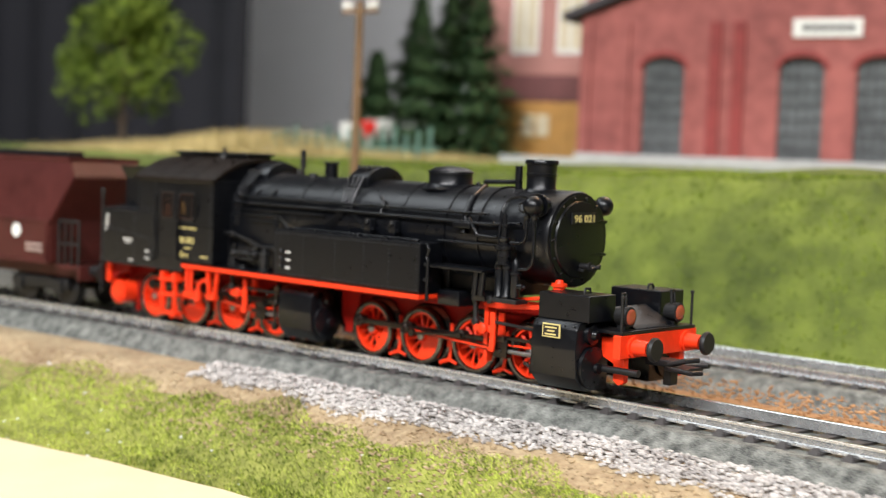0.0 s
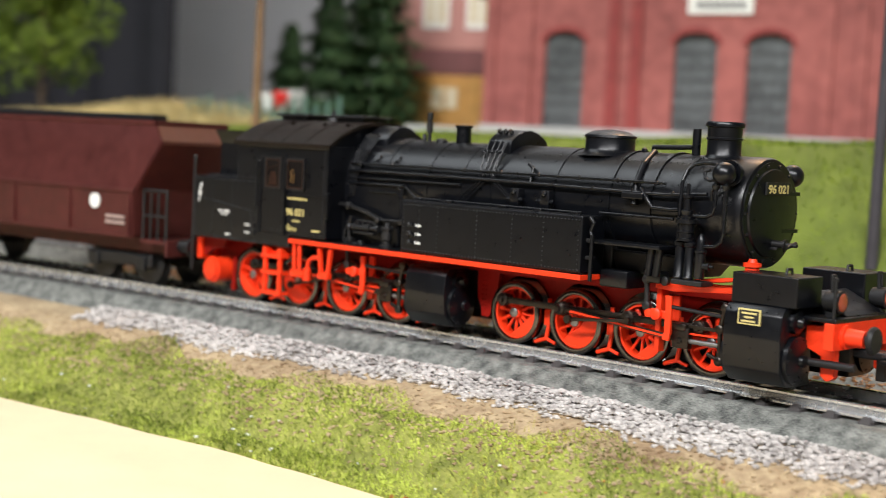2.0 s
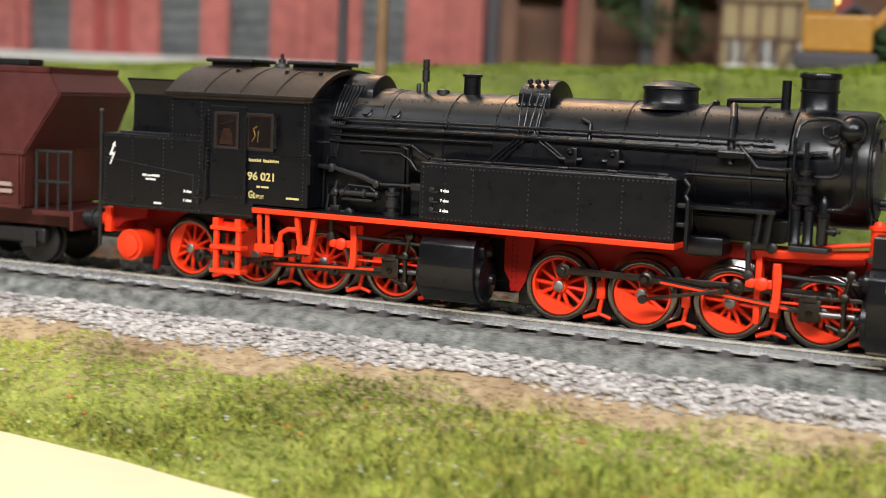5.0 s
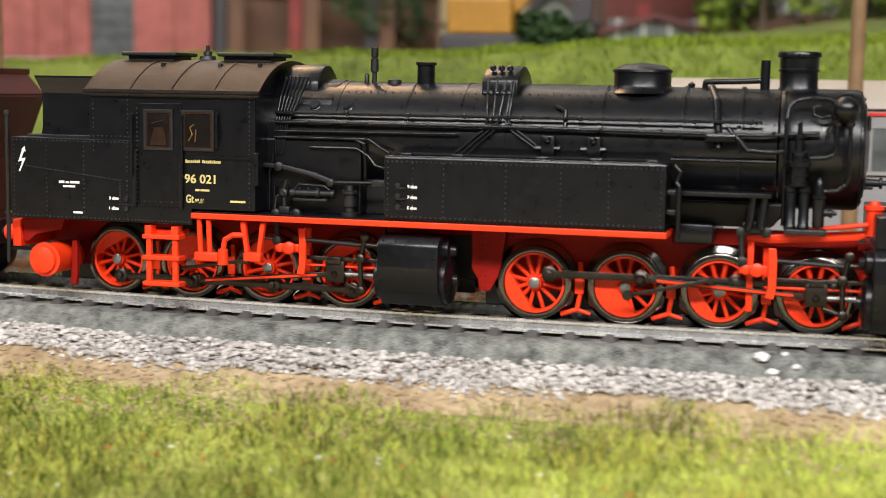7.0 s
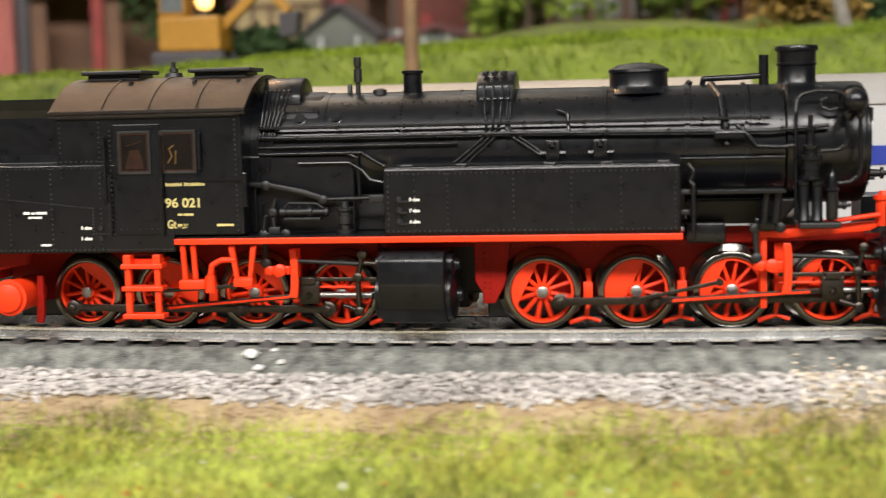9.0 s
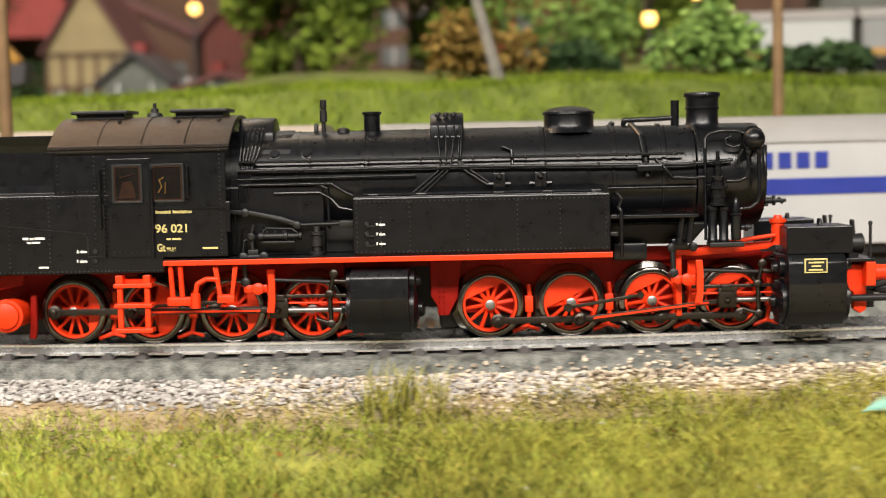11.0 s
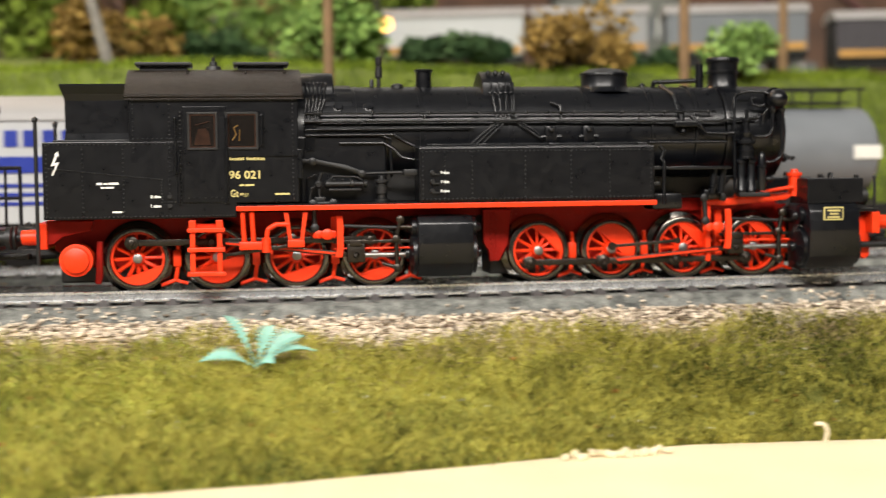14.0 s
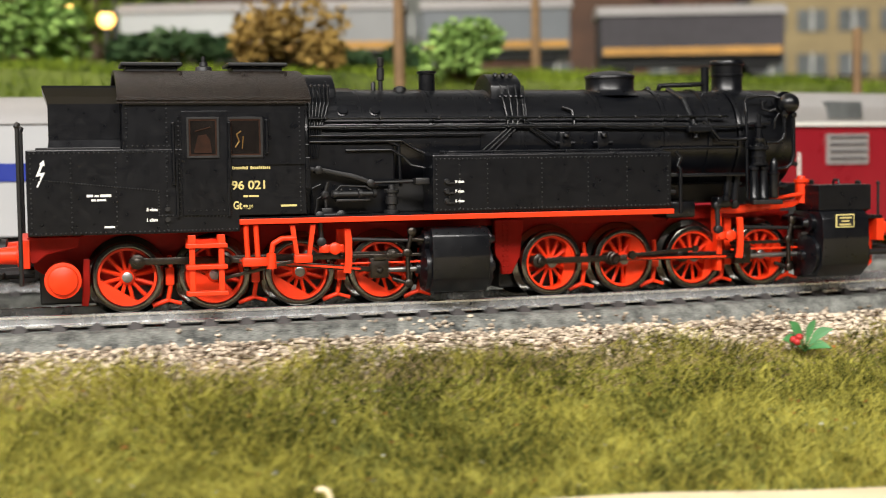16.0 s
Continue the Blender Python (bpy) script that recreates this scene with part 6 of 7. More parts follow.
house("dark_house", 350, 560, 90, 60, 40, 34, DARKWOOD, TILE, "dark brown timber house with a tiled roof", wins=3)
house("far_house", 470, 540, 90, 60, 50, 34, OLDCREAM, SLATE, "cream house with a slate roof", wins=4)
tree("village_tree", -15, 375, 104, 46, LEAF, BARK, "leafy green village tree", 21, 6500, 0.05)
tree("village_tree", 34, 420, 124, 42, LEAF, BARK, "tall leafy green village tree", 22, 6000, 0.05)
tree("village_tree", 56, 380, 106, 34, LEAF, BARK, "leafy green village tree", 25, 5000, 0.08)
tree("village_tree", 150, 385, 104, 38, LEAF, BARK, "leafy green village tree", 23, 6000, 0.05)
tree("village_tree", -210, 470, 90, 32, LEAFDARK, BARK, "dark green village tree", 24, 2000, 0.2)
tree("birch_tree", 99, 190, 120, 34, LEAF, BIRCH, "slim leaning birch with a pale grey trunk", 26, 1500, 0.62, -0.2)
bush("brown_bush", 92, 225, 22, 22, LEAFBROWN, "rusty brown bush on the bank", 31)
bush("brown_bush", 262, 222, 20, 24, LEAFBROWN, "rusty brown bush on the bank", 32)
bush("brown_bush", 400, 235, 20, 20, LEAFBROWN, "rusty brown bush behind the wagons", 35)
bush("green_bush", 170, 225, 24, 26, LEAFLIGHT, "fresh green leafy bush on the bank", 33, 1800)
bush("green_bush", 318, 226, 16, 20, LEAFLIGHT, "fresh green leafy bush on the bank", 34)
bush("hedge", 125, 250, 26, 12, LEAFDARK, "low dark green hedge", 36)
bush("hedge", 215, 250, 30, 11, LEAFDARK, "low dark green hedge", 37)
bush("hedge", 290, 255, 24, 11, LEAFDARK, "low dark green hedge", 39)
bush("dark_bush", -98, 230, 18, 13, LEAFDARK, "dark green bush by the road", 38)
tree("corner_tree", 118, 330, 70, 30, LEAFLIGHT, BARK, "broad fresh green tree", 41, 1800, 0.1)


def excavator():
    x, y = -118, 215
    e = thing("excavator", pose(x * MM, y * MM, (ground_at(x, y) - 0.5) * MM), "small yellow excavator parked on the bank", "excavator")
    part("body", box(B(), -12, 10, -8, 8, 6, 18, 1), YELLOWPAINT, e)
    part("cabin", box(B(), -12, -2, -7, 2, 18, 27, 0.8), YELLOWPAINT, e)
    part("cabin_window", box(B(), -11, -3, -7.3, -7, 19.5, 25.5), PANE, e)
    part("boom", prism(B(), [(6, 14), (24, 30), (34, 20), (32, 18), (24, 26), (9, 12)], "y", -2, 2, 0.3), YELLOWPAINT, e)
    part("bucket", prism(B(), [(30, 18), (37, 19), (36, 11), (30, 10)], "y", -4, 4, 0.4), SLATE, e)
    for sd in (-1, 1):
        part("crawler", box(B(), -14, 12, sd * 9 - 2.5, sd * 9 + 2.5, 0, 6, 1.6), SLATE, e)


excavator()


def street_lamp(x, y, h):
    p = thing("street_lamp", pose(x * MM, y * MM, (ground_at(x, y) - 1) * MM), "lit street lamp with a warm glowing globe", "street lamp", "street lamps")
    part("post", cyl(B(), (0, 0, 0), (0, 0, h), 1.0, 0.7, seg=10), SLATE, p)
    part("globe", ball(B(), (0, 0, h + 3), 3.2, 3), GLOW, p, "warm glowing globe", smooth=True)
    part("cap", lathe(B(), (0, 0, h + 5.4), (0, 0, 1), [(0, 2.6), (0.6, 2.2), (1.2, 0.5)], 12), SLATE, p)


for x, y, h in ((-91, 455, 57), (152, 335, 24), (183, 285, 14), (-122, 236, 22), (173, 335, 35), (-185, 500, 40)):
    street_lamp(x, y, h)


# ---- the train parked on the second track ----
def wheels_under(t, xs, r=5.5):
    for x in xs:
        bm = B()
        for sd in (-1, 1):
            lathe(bm, (x, sd * 9.2, r), (0, -sd, 0), [(0, r * 0.6), (0.4, r), (2.2, r), (2.3, r + 0.5), (2.9, r + 0.5), (3, 2)], 24)
        cyl(bm, (x, -9, r), (x, 9, r), 1, seg=8)
        part("wheelset", bm, SOOT, t, smooth=True)
        for sd in (-1, 1):
            part("axle_guard", prism(B(), [(x - 5, 11.6), (x + 5, 11.6), (x + 2, 4), (x - 2, 4)], "y", sd * 11.8, sd * 10.8), SOOT, t)


def buffers_on(t, x0, x1):
    for x, dx in ((x0, -1), (x1, 1)):
        for sd in (-1, 1):
            part("buffer", lathe(B(), (x, sd * 10, 12), (dx, 0, 0), [(0, 1.8), (3, 1.5), (3.1, 2.5), (4.2, 2.4)], 14), SOOT, t, smooth=True)


def van():
    L = 78
    t = thing("white_van", on_line(167, 82), "white refrigerator van with blue bands and blue lettering", "wagon", "parked train")
    prof = [(-15.5, 12), (15.5, 12), (15.5, 40)] + [(15.5 * math.cos(a), 40 + 7 * math.sin(a)) for a in np.linspace(0, math.pi, 13)][1:-1] + [(-15.5, 40)]
    b = part("body", prism(B(), prof[:3] + [prof[-1]], "x", -L, L, 0.3), VANWHITE, t, "white van body")
    part("roof", prism(B(), [(16 * math.cos(a), 39.6 + 7.2 * math.sin(a)) for a in np.linspace(0, math.pi, 17)], "x", -L - 1, L + 1), ROOFGREY, t, "light grey curved roof", smooth=True)
    part("blue_band", box(B(), -L + 0.5, L - 0.5, -15.8, -15.5, 25.6, 30), BLUE, b)
    for k, u in enumerate((-46, -41, -36, -31, 20, 25, 30, 35, 40)):
        part("lettering_bar", box(B(), u, u + 3.6, -15.8, -15.5, 32.6, 37), BLUE, b)
    for k in range(3):
        part("lettering_bar", box(B(), -48, -24 + k * 4, -15.8, -15.5, 21.8 - k * 2.4, 22.8 - k * 2.4), BLUE, b)
    part("lettering_bar", box(B(), L - 5.4, L - 1.2, -15.8, -15.5, 17, 22), SLATE, b)
    for u in (-12, 12):
        part("door_rib", box(B(), u - 0.5, u + 0.5, -16, -15.5, 12, 39), VANWHITE, b)
    part("sole_bar", box(B(), -L, L, -14, 14, 9.4, 12), SOOT, t)
    bm = B()
    for u in (L + 2, L + 4.6):
        pipe(bm, [(u, -13, 12), (u, -13, 30)], 0.4)
    for z in (16, 20, 24, 28):
        pipe(bm, [(L + 2, -13, z), (L + 4.6, -13, z)], 0.35)
    box(bm, L, L + 5, -14, 14, 10.4, 11.6)
    part("end_ladder", bm, VANWHITE, t)
    buffers_on(t, -L, L)
    wheels_under(t, (-L + 18, -L + 34, L - 34, L - 18))


def tank_car():
    t = thing("tank_wagon", on_line(331, 82), "grey tank wagon with a top walkway", "wagon", "parked train")
    L = 53.5
    part("barrel", lathe(B(), (-L, 0, 29), (1, 0, 0), [(0, 6), (1.2, 11), (3.5, 13.6), (2 * L - 3.5, 13.6), (2 * L - 1.2, 11), (2 * L, 6)], 40), TANKGREY, t, "grey tank barrel", smooth=True)
    bm = B()
    box(bm, -L + 8, L - 8, -6, 6, 43.6, 44.2)
    for u in range(-48, 49, 16):
        for sd in (-6, 6):
            pipe(bm, [(u, sd, 42), (u, sd, 48)], 0.35)
    for sd in (-6, 6):
        pipe(bm, [(-50, sd, 48), (50, sd, 48)], 0.4)
    part("walkway", bm, SOOT, t, "dark top walkway with railing")
    bm = B()
    for sd in (-12, 12):
        pipe(bm, [(-L - 4, sd, 12), (-L - 4, sd, 34)], 0.45)
    for z in (20, 27, 34):
        pipe(bm, [(-L - 4, -12, z), (-L - 4, 12, z)], 0.4)
    part("end_railing", bm, SOOT, t)
    part("dome", lathe(B(), (0, 0, 42), (0, 0, 1), [(0, 5), (3, 5), (3.6, 4), (4, 1)], 20), TANKGREY, t, smooth=True)
    for u, w in ((-50, 12), (42, 9)):
        part("label_panel", box(B(), u, u + w, -13.9, -13.2, 27, 31), PALE, t)
    part("frame", box(B(), -L - 6, L + 4, -12, 12, 10, 13.4), SOOT, t)
    for u in (-44, 0, 44):
        part("saddle", prism(B(), [(-12, 13), (12, 13), (9, 19), (-9, 19)], "x", u - 2, u + 2), SOOT, t)
    buffers_on(t, -L - 6, L + 4)
    wheels_under(t, (-L + 12, -L + 28, L - 28, L - 12))


def diesel():
    t = thing("diesel_locomotive", on_line(516, 82), "crimson diesel locomotive with a grey roof and rounded nose", "locomotive", "parked train")
    L = 102
    secs = []
    bm = B()
    for x, k, top in ((-L + 16, 0.55, 27), (-L + 17.5, 0.75, 32), (-L + 20, 0.88, 35.6), (-L + 25, 0.97, 38), (-L + 32, 1, 38.8), (L, 1, 38.8)):
        w = 17.4 * k
        secs.append([bm.verts.new(p) for p in ((x, -w, 9), (x, -w, 20), (x, -w, min(31, top - 4)), (x, -w * 0.97, top - 1.2), (x, -w * 0.9, top), (x, w * 0.9, top), (x, w * 0.97, top - 1.2), (x, w, min(31, top - 4)), (x, w, 20), (x, w, 9))])
    for a, b in zip(secs, secs[1:]):
        for i in range(10):
            j = (i + 1) % 10
            bm.faces.new((a[i], a[j], b[j], b[i]))
    bm.faces.new(secs[0]), bm.faces.new(secs[-1][::-1])
    bmesh.ops.recalc_face_normals(bm, faces=bm.faces[:])
    b = part("body", bm, CRIMSON, t, "crimson body with a rounded nose", smooth=True)
    part("roof", prism(B(), [(-17.3, 38.7), (-16.9, 43.5), (-14, 46.4), (-8, 48), (8, 48), (14, 46.4), (16.9, 43.5), (17.3, 38.7)], "x", -L + 34, L, 0.3), ROOFGREY, t, "grey upper body and roof", smooth=True)
    part("waist_line", box(B(), -L + 32, L, -17.9, -16.8, 37.8, 38.9), PALE, b, "pale waist line")
    for u0, u1 in ((-L + 36, -L + 47), (-L + 64.5, -L + 79), (-L + 100, -L + 114)):
        part("side_window", prism(B(), [(u0 + 0.8, 40), (u1, 40), (u1 - 0.6, 45), (u0, 45)], "y", -17.6, -15.4), PANE, b, "dark side window")
    w = part("windscreen", prism(B(), [(-L + 23, 37.4), (-L + 31.5, 45.6), (-L + 34, 46.6), (-L + 34, 37.4)], "y", -15, 15, 0.4), PANE, b, "sloped windscreen")
    for u0 in (-L + 64.5, -L + 100):
        g = part("grille", box(B(), u0, u0 + 16.5, -18.0, -17.2, 26.5, 35.4), ROOFGREY, b, "pale louvred grille")
        for z in (27.9, 30.0, 32.1, 34.2):
            part("slat", box(B(), u0 + 1, u0 + 15.5, -18.4, -18.0, z, z + 0.5), SLATE, g)
    part("cab_door", box(B(), -L + 42, -L + 52, -17.9, -17.4, 12, 34, 0.2), CRIMSON, b)
    bm = B()
    for u in (-L + 41, -L + 53):
        pipe(bm, [(u, -18.4, 12), (u, -18.4, 30)], 0.4)
    part("handrail", bm, PALE, b)
    part("skirt", box(B(), -L + 19, L, -15, 15, 5, 9.2), SOOT, t)
    buffers_on(t, -L + 16, L)
    wheels_under(t, (-70, -48, 48, 70), 5.5)


def coach():
    t = thing("coach", on_line(-3, 82), "grey coach with a beige roof and thin red line", "coach", "parked train")
    L = 63
    b = part("body", box(B(), -L, L, -15.2, 15.2, 10, 41, 0.4), COACHGREY, t, "grey coach body")
    part("roof", prism(B(), [(16 * math.cos(a), 40.4 + 6.6 * math.sin(a)) for a in np.linspace(0, math.pi, 17)], "x", -L - 1, L + 1), ROOFBEIGE, t, "beige curved roof", smooth=True)
    part("red_line", box(B(), -L + 0.5, L - 0.5, -15.6, -15.2, 38.8, 39.5), SIGNRED, b, "thin red line")
    for u in range(-56, 50, 15):
        w = part("window", box(B(), u, u + 10, -15.5, -15.2, 26, 36), PANE, b, "dark coach window")
        part("frame", box(B(), u + 4.7, u + 5.3, -15.8, -15.5, 26, 36), ROOFGREY, w)
        part("sill", box(B(), u - 0.4, u + 10.4, -15.9, -15.2, 25.2, 26), ROOFGREY, w)
    part("gangway", prism(B(), [(9 * math.cos(a), 40 + 5 * math.sin(a)) for a in np.linspace(0, math.pi, 11)] + [(-9, 12), (9, 12)], "x", L, L + 5, 0.4), WAGON_BROWN, t, "brown gangway bellows", smooth=True)
    part("sole_bar", box(B(), -L, L, -13, 13, 8, 10), SOOT, t)
    buffers_on(t, -L, L)
    wheels_under(t, (-L + 12, -L + 28, L - 28, L - 12))


van()
tank_car()
diesel()
coach()
# goods train standing behind the hedge
for x0, w, m, nm, lb in ((176, 62, VANWHITE, "goods_wagon", "pale boxcar standing behind the hedge"), (300, 60, TANKGREY, "goods_wagon", "grey wagon standing behind the hedge"), (372, 74, SLATE, "goods_wagon", "dark wagon standing behind the hedge"), (242, 50, COACHGREY, "goods_wagon", "grey wagon standing behind the hedge")):
    y0 = 330
    g = thing(nm, pose(x0 * MM, y0 * MM, (ground_at(x0 + 30, y0) + 0.5) * MM), lb, "wagon", "goods train")
    part("body", box(B(), 0, w, 0, 28, 7, 24, 0.6), m, g)
    part("roof", prism(B(), [(14 + 15 * math.cos(a), 24 + 5 * math.sin(a)) for a in np.linspace(0, math.pi, 9)], "x", -1, w + 1), ROOFGREY, g, smooth=True)
    part("side_stripe", box(B(), 1, w - 1, -0.5, 0, 8, 11), TIMBER, g)
    part("underframe", box(B(), 0, w, 3, 25, 4, 7), SOOT, g)
    for u in (10, w - 10):
        bm = B()
        for sd in (6, 22):
            cyl(bm, (u, sd - 1, 4.8), (u, sd + 1, 4.8), 5, seg=18)
        part("wheelset", bm, SOOT, g)


# ---- fibres, stones and small plants ----
def tufts(name, count, s_range, d_fn, length, width, lean, material, label, category, patch=0.0, fade=(0.0, 0.0)):
    """Many thin upright fibres as one sheet of stuff."""
    rng = np.random.default_rng(7)
    vs, fs = [], []
    for i in range(count):
        s = rng.uniform(*s_range)
        d = d_fn(s, rng.random())
        x, y, h = line(s, d)
        if (fade[0] and rng.random() * fade[0] > s - s_range[0]) or (fade[1] and rng.random() * fade[1] > s_range[1] - s):
            continue
        if patch and noise.noise(Vector((x * 0.03, y * 0.05, 9))) < -patch + rng.random() * 0.25 - 0.12:
            continue
        z = height(s, d) - 0.3
        ln = length * float(np.interp(s, (-240, -90), (0.55, 1.0))) * rng.uniform(0.5, 1.3) * (1 + 0.5 * noise.noise(Vector((x * 0.05, y * 0.05, 5))))
        a = rng.uniform(0, 6.283)
        lx, ly = rng.normal(0, lean, 2)
        wx, wy = math.cos(a) * width, math.sin(a) * width
        k = len(vs)
        mx, my = x + lx * ln * 0.4, y + ly * ln * 0.4
        vs += [(x - wx, y - wy, z), (x + wx, y + wy, z), (mx + wx * 0.7, my + wy * 0.7, z + ln * 0.6), (mx - wx * 0.7, my - wy * 0.7, z + ln * 0.6), (x + lx * ln, y + ly * ln, z + ln * (1 - 0.25 * min(1, abs(lx) + abs(ly))))]
        fs += [(k, k + 1, k + 2, k + 3), (k + 3, k + 2, k + 4)]
    return tagged(raw(name, vs, fs, material), label, category, kind="stuff")


tufts("grass", 98000, (-500, 250), lambda s, r: edge(s) + 3 + (-41.5 - edge(s) + 2.5 * math.sin(s * 0.09) + 2 * math.sin(s * 0.23)) * r ** 0.85, 2.6, 0.11, 0.55, BLADE, "short green static grass fibres on the verge", "grass", 0.6, (0.0, 120.0))
tufts("tall_grass", 19000, (-300, 160), lambda s, r: edge(s) + 6 + (-44 - edge(s)) * r, 4.6, 0.12, 0.6, BLADE_DRY, "longer olive grass tufts on the verge", "grass", 0.02, (60.0, 60.0))
tufts("high_tuft", 210, (87, 103), lambda s, r: -41 + 9 * r, 7.5, 0.13, 0.35, BLADE_DRY, "single high olive grass tuft by the ballast", "grass")
tufts("olive_grass", 82000, (30, 490), lambda s, r: edge(s) + 4 + (-39 - edge(s) + 3 * math.sin(s * 0.11)) * r, 4.6, 0.11, 1.15, BLADE_DRY, "dense olive grass fibres on the verge", "grass", 0.75, (120.0, 0.0))
tufts("bank_grass", 60000, (-640, 640), lambda s, r: 110 + 75 * r, 3.2, 0.22, 0.5, BLADE_FAR, "bright green grass fibres on the bank", "grass")


def stones(name, count, s_range, d_lo, d_hi, size, material, label, seed, lift):
    rng = np.random.default_rng(seed)
    base = [(1, 0, 0), (0, 1, 0), (-1, 0, 0), (0, -1, 0), (0.58, 0.58, 0.66), (-0.58, 0.58, 0.6), (-0.58, -0.58, 0.66), (0.58, -0.58, 0.6), (0.05, 0.05, 0.92), (0, 0, -0.6)]
    faces = [q for i in range(4) for j in ((i + 1) % 4,) for q in ((i, j, 4 + i), (4 + i, j, 4 + j), (4 + i, 4 + j, 8), (i, 9, j))]
    vs, fs = [], []
    for i in range(count):
        s = rng.uniform(*s_range)
        c = 0.5 + 0.5 * noise.noise(Vector((s * 0.03, seed, 0)))
        d = d_lo + (d_hi - d_lo) * rng.beta(2.0, 2.4) + (c - 0.5) * 7 + 1.6 * noise.noise(Vector((s * 0.17, seed + 2, 0)))
        x, y, h = line(s, d)
        # the heap leans against the roadbed's shoulder
        z = max(height(s, d), float(np.interp(d, [-21, -20, -14.3], [-11, -9.6, -3.4])) if d > -21 else -99) + lift * rng.random() * max(0, 1 - abs(d + 25) / 12)
        r = size * rng.uniform(0.5, 1.25)
        a = rng.uniform(0, 6.283)
        ca, sa = math.cos(a), math.sin(a)
        sx, sy, sz = rng.uniform(0.7, 1.2, 3) * r * np.array((1, 1, 1.0))
        k = len(vs)
        for p in base:
            q = (p[0] * sx + rng.normal(0, 0.12) * r, p[1] * sy + rng.normal(0, 0.12) * r, p[2] * sz)
            vs.append((x + q[0] * ca - q[1] * sa, y + q[0] * sa + q[1] * ca, z + q[2]))
        fs += [tuple(j + k for j in f) for f in faces]
    return tagged(raw(name, vs, fs, material), label, "ballast", kind="stuff")


stones("pale_ballast", 20000, (-445, 130), -35, -18.5, 0.62, STONE, "loose pale grey-pink ballast stones beside the roadbed", 3, 2.4)
stones("mixed_ballast", 16000, (60, 480), -38, -14.5, 0.56, STONE_TAN, "loose tan and brown ballast stones beside the roadbed", 5, 2.6)
stones("clay_crumbs", 5000, (-520, 120), 22, 60, 0.5, CLAY, "orange-brown crumbs between the tracks", 23, 0.3)
stones("soil_crumbs", 11000, (-520, 470), -52, -29, 0.5, SOIL, "sandy crumbs along the grass edge", 11, 0.2)
stones("white_crumbs", 420, (-500, 470), -95, -36, 0.5, WHITE, "tiny white crumbs in the grass", 17, 0.2)
stones("rust_crumbs", 480, (-300, 470), -95, -36, 0.6, RUST, "tiny rust-brown crumbs in the grass", 19, 0.4)


def berry_plant(at):
    """A few broad pointed leaves from one foot, with red berries between them."""
    f = thing("berry_plant", at, "small green leafy plant with red berries", "plant")
    for tip, wide in (((5.6, -1, 4.6), 1.0), ((-3.2, -1, 6.2), 1.2), ((2.2, 0, 6.4), 0.8), ((4.8, -2.4, 0.9), 1.0), ((-4.8, -1.6, 2.6), 1.3), ((0.4, -3.6, 1.0), 0.9)):
        tip = Vector(tip)
        side = tip.cross(Vector((0.2, -0.8, 0.6))).normalized()
        bm = B()
        rows = []
        for k in range(9):
            u = k / 8
            w = wide * max(0.08, math.sin(max(0, u - 0.12) / 0.88 * math.pi))
            p = tip * u + Vector((0, 0, tip.length * 0.14 * math.sin(u * math.pi)))
            rows.append([bm.verts.new(q) for q in (p - side * w + Vector((0, 0, 0.3 * w)), p, p + side * w + Vector((0, 0, 0.3 * w)), p + Vector((0, 0.15, -0.2)))])
        for p, q in zip(rows, rows[1:]):
            for i in range(4):
                j = (i + 1) % 4
                bm.faces.new((p[i], p[j], q[j], q[i]))
        bm.faces.new(rows[0]), bm.faces.new(rows[-1][::-1])
        part("leaf", bm, LEAF_GREEN, f)
    for x, y, z in ((-2.6, -1.6, 2.6), (-1.6, -2.2, 3.2), (-2.0, -2.4, 2.2)):
        part("berry", ball(B(), (x, y, z), 0.75, 2), BERRY, f, "red berry", smooth=True)


def plastic_fern(at):
    """Broad feathered leaves that spread from one foot."""
    f = thing("fern", at, "small turquoise-green plastic fern in the grass", "plant")
    for tip, wide in (((-9.5, 2, 15), 1.5), ((4.5, 3, 12), 2.3), ((13.5, 2, 9), 2.6), ((6.5, -7, 2.5), 2.8), ((-16, -3, 2.2), 2.0), ((17, 1, 5), 1.0)):
        tip, wide = Vector(tip) * 0.68, wide * 0.75
        side = tip.cross(Vector((0.25, -0.7, 0.7))).normalized()
        rise = Vector((0, 0, tip.length * 0.16))
        bm = B()
        rows = []
        for k in range(27):
            u = k / 26
            w = wide * max(0.12, math.sin(min(1, max(0, u - 0.18) * 1.25) * math.pi)) * (1.3 if k % 2 else 0.4)
            p = tip * u + rise * math.sin(u * math.pi)
            lift = Vector((0, 0, 0.25 * w))
            rows.append([bm.verts.new(q) for q in (p - side * w + lift, p, p + side * w + lift, p + Vector((0, 0, -0.25)))])
        for a, b in zip(rows, rows[1:]):
            for i in range(4):
                j = (i + 1) % 4
                bm.faces.new((a[i], a[j], b[j], b[i]))
        bm.faces.new(rows[0]), bm.faces.new(rows[-1][::-1])
        part("frond", bm, FERN, f)


plastic_fern(pose(0.1965, -0.0240, -0.0122))
berry_plant(pose(0.391, 0.041, -0.0105))
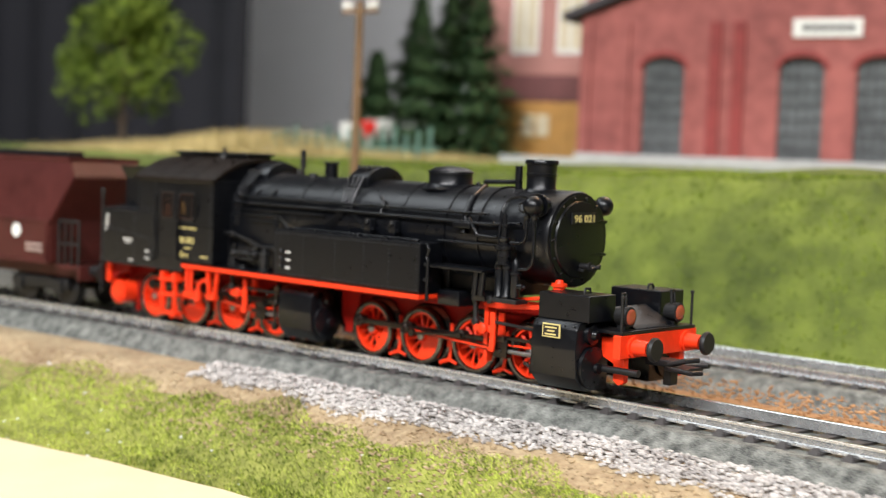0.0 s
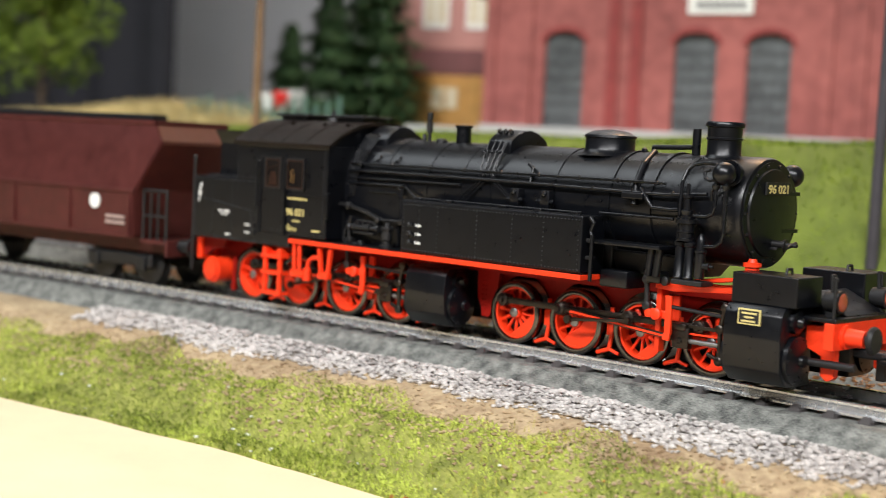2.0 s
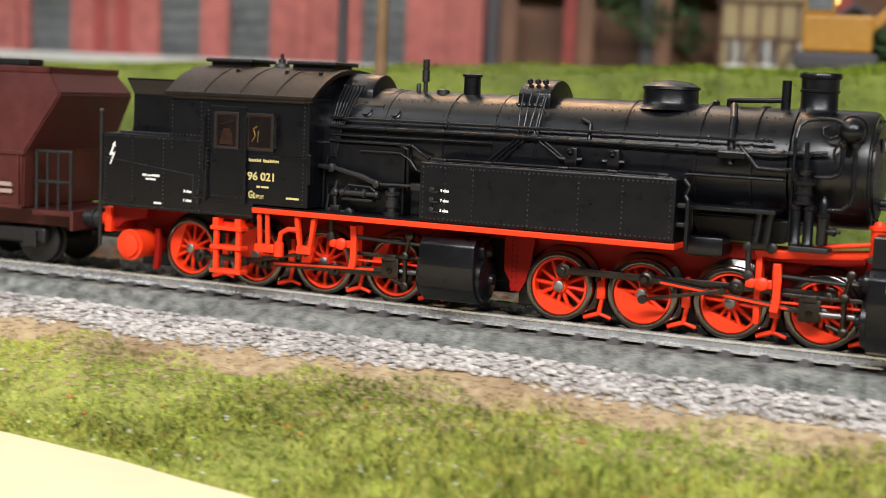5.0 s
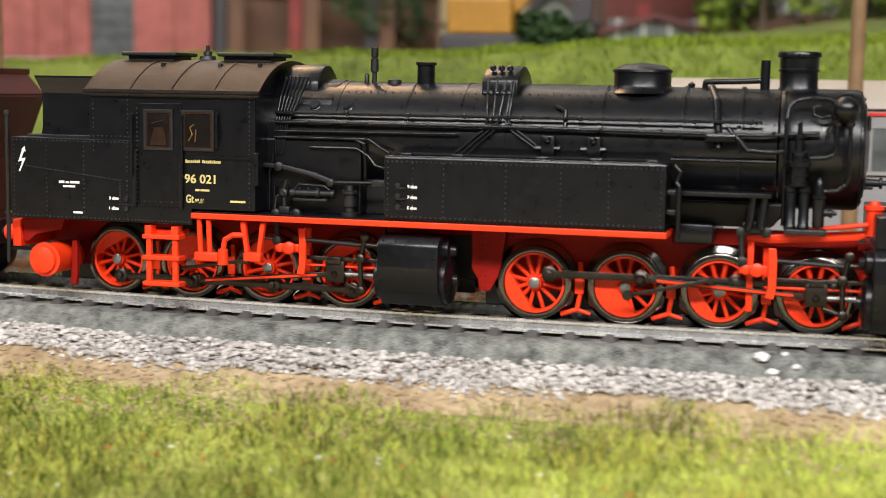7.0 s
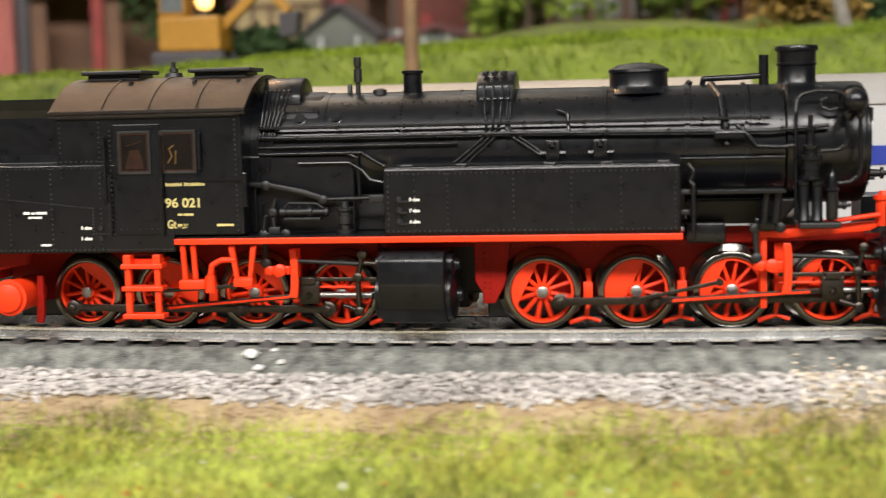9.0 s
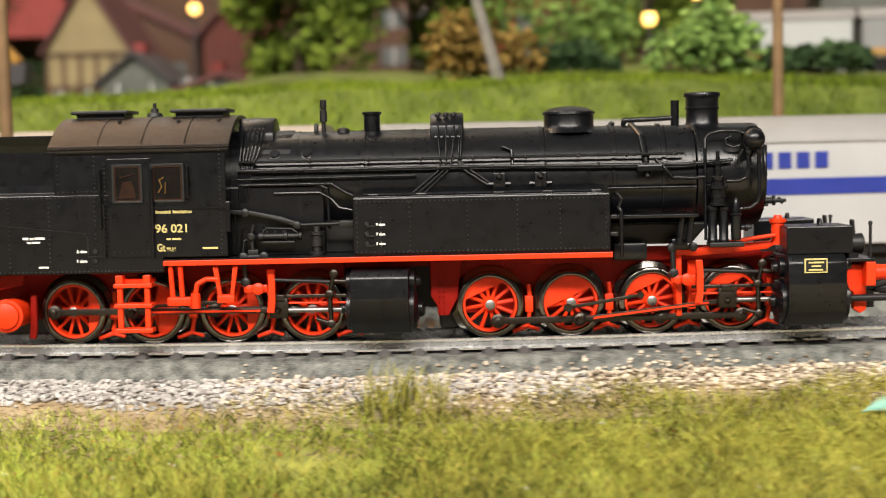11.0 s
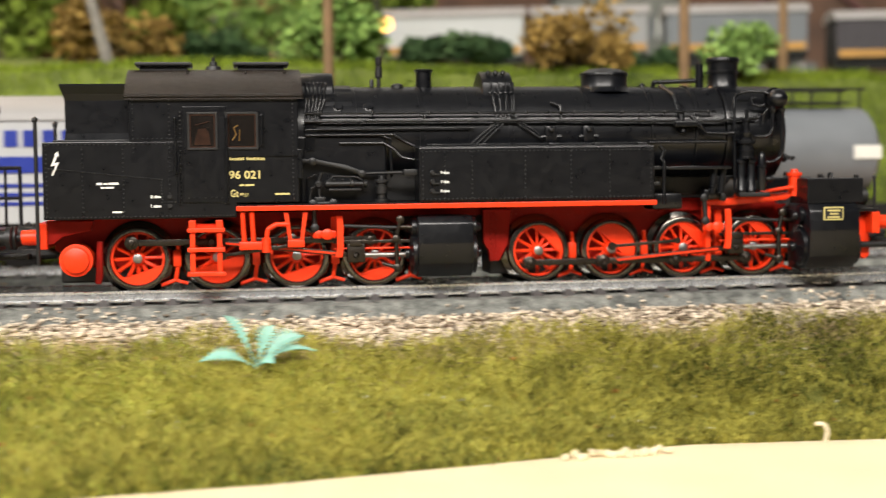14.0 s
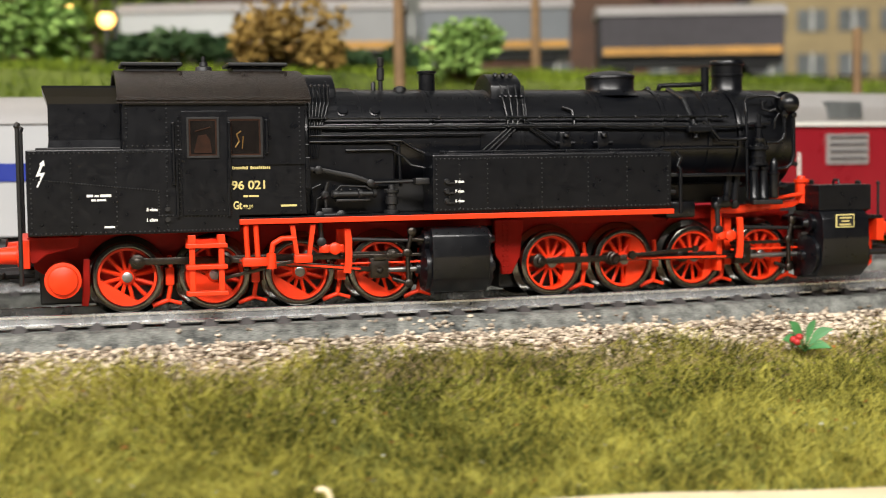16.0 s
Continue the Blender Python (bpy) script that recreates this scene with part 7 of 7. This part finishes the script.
# white lumps of plaster on the roadbed and a curl of wood on the rim board
for s, d, r in ((-36, -15, 2.0), (-34, -17, 1.4), (-30, -16, 1.0), (-32, -13.6, 0.9), (274, -22, 1.3), (318, -21, 1.5)):
    bm = B()
    bmesh.ops.create_icosphere(bm, subdivisions=2, radius=r)
    for v in bm.verts:
        v.co *= 0.75 + 0.4 * noise.noise(v.co * 1.1 + Vector((s, d, 0)))
        v.co.z *= 0.6
    x, y, h = line(s, d)
    tagged(part("plaster_lump", bm, WHITE, at=pose(x * MM, y * MM, (float(np.interp(d, [-20, -14.3], [-9.6, -3.4])) + r * 0.3) * MM)), "crumbled white plaster lump on the roadbed", "lump", "plaster lumps")
bm = B()
pipe(bm, [(0, 0, -1), (0.4, 0.2, 0.9), (0, 0.4, 2.0), (-0.9, 0.5, 2.3), (-1.7, 0.4, 2.1)], 0.36, 7)
x, y, h = line(283, edge(283) + 1)
tagged(part("wood_curl", bm, BOARD, at=pose(x * MM, y * MM, -0.0225), smooth=True), "curled pale wood shaving on the rim board", "shaving")
bm = B()
for i in range(26):
    ball(bm, (i * 0.7 - 9 + random.uniform(-0.8, 0.8), random.uniform(-1.6, 1.6), random.uniform(0, 0.5)), random.uniform(0.3, 0.9), 1)
x, y, h = line(246, edge(246) - 1)
tagged(part("wood_splinters", bm, BOARD, at=pose(x * MM, y * MM, -0.0232, 0, 0, math.degrees(h)), smooth=True), "pale splintered wood fluff on the rim board", "splinters", kind="stuff")


# ---- everything that moves ----
RUN = ((0.0, -420.2), (0.5, -398.7), (1.0, -375.8), (1.5, -353.4), (2.0, -329.6), (2.5, -306.7), (3.0, -283.2), (3.5, -261.3), (3.7, -252.1), (5.8, -150.8), (6.0, -141.8), (6.5, -119.7), (7.0, -96.7), (7.5, -73.8), (8.0, -49.4), (8.5, -26.1), (9.0, -1.3), (9.5, 22.8), (9.7, 32.3), (11.8, 131.3), (12.0, 140.5), (12.5, 163.0), (13.0, 186.1), (13.5, 209.1), (14.0, 232.8), (14.5, 255.4), (15.0, 279.4), (15.5, 302.2), (16.0, 326.5))


def run(t):
    return float(np.interp(t, [a for a, b in RUN], [b for a, b in RUN]))


FRONT_SLIP = ((0, 8), (3, 8), (6.5, 1), (7.5, 4), (8, 14), (9, 3), (9.5, -18), (11.8, -9), (12.5, -8), (13, -4), (14.5, 0), (16, 8))
REAR_SLIP = ((0, 0), (7, 0), (7.5, -6), (8, 19), (9, 2), (9.5, -16), (11.8, 0), (12.5, 3), (14.5, 0), (16, 0))


def crank_angle(front, t):
    """Degrees clockwise from the top, seen from the near side; the wheels slip a little."""
    slip = FRONT_SLIP if front else REAR_SLIP
    turn = math.degrees(run(t) / (7.015 if front else 6.965))
    return (124.2 if front else 226.2) + turn + float(np.interp(t, [a for a, b in slip], [b for a, b in slip]))


# the two engine units swivel under the boiler in the bends
GEAR = ("axle", "valve_gear", "side_frame", "brake_hanger", "frame_bracket", "frame_rivets", "drive_block", "cylinder_block", "oil_box", "lifting_loop", "piston_tail", "makers_plate", "front_deck",
        "deck_fairing", "buffer_beam", "beam_bracket", "buffer", "head_lamp", "shunter_post", "front_coupler", "rear_coupler", "lever_carrier", "frame_rail")
FRONT_ONLY = ("buffer",)


SWAY = ((0, -1.82, -0.35), (3.7, -1.82, -0.35), (5.8, 0.35, 0.04), (9.7, 0.35, 0.04), (11.8, -1.17, 0.9), (16, -1.17, 0.9))


def body_pose(t):
    """The boiler and cab, which sit with a little play on the two engine units."""
    ts = [a for a, b, c in SWAY]
    turn, side = float(np.interp(t, ts, [b for a, b, c in SWAY])), float(np.interp(t, ts, [c for a, b, c in SWAY]))
    return chord(run(t), -44.25, 44.25) @ pose(0, side * MM, 0, 0, 0, turn)


def swivel(front, t):
    s = run(t)
    a, b = (18.4, 70.1) if front else (-70.1, -18.4)
    return body_pose(t).inverted() @ chord(s, a, b)


def motions():
    times = [i / 15 for i in range(241)]
    halves = [i / 4 for i in range(65)]
    walk(loco, [(t, body_pose(t)) for t in times[::2]])
    walk(hopper, [(t, chord(run(t) - 165.5, -42, 42)) for t in times[::2]])
    for ob in loco.children:
        kind = ob.name.split(".")[0]
        if kind not in GEAR:
            continue
        front = sum(c[0] for c in ob.bound_box) > 0
        if kind in FRONT_ONLY and not front:
            continue
        rest = ob.matrix_basis.copy()
        walk(ob, [(t, swivel(front, t) @ rest) for t in halves])
    for wheel, x, y, front in WHEELS:
        walk(wheel, [(t, swivel(front, t) @ pose(x * MM, y * MM, 7 * MM, 0, crank_angle(front, t), 0)) for t in times])
    for rods in RODS:
        ro = 3.65
        rows_c, rows_m, rows_x, rows_e = [], [], [], []
        for t in times:
            unit = swivel(rods["front"], t)
            a = radians(crank_angle(rods["front"], t))
            px, pz = ro * math.sin(a), 7 + ro * math.cos(a)
            rows_c.append((t, unit @ pose(px * MM, 0, pz * MM)))
            pinx = rods["drive"] + px
            crossx = pinx + math.sqrt(rods["length"] ** 2 - (pz - 7.0) ** 2)
            tilt = math.degrees(math.atan2(pz - 7.0, crossx - pinx))
            rows_m.append((t, unit @ pose(pinx * MM, 0, pz * MM, 0, tilt, 0)))
            rows_x.append((t, unit @ pose(crossx * MM, 0, 7.0 * MM)))
            ex, ez = rods["drive"] + 1.3 * math.sin(a + 1.5), 7 + 1.3 * math.cos(a + 1.5)
            lx, lz = rods["drive"] + rods["ecc"], 9.0 + 0.3 * math.cos(a)
            rows_e.append((t, unit @ pose(ex * MM, 0, ez * MM, 0, -math.degrees(math.atan2(lz - ez, lx - ex)), 0)))
        walk(rods["coupling"], rows_c)
        walk(rods["main"], rows_m)
        walk(rods["cross"], rows_x)
        walk(rods["eccentric"], rows_e)


motions()
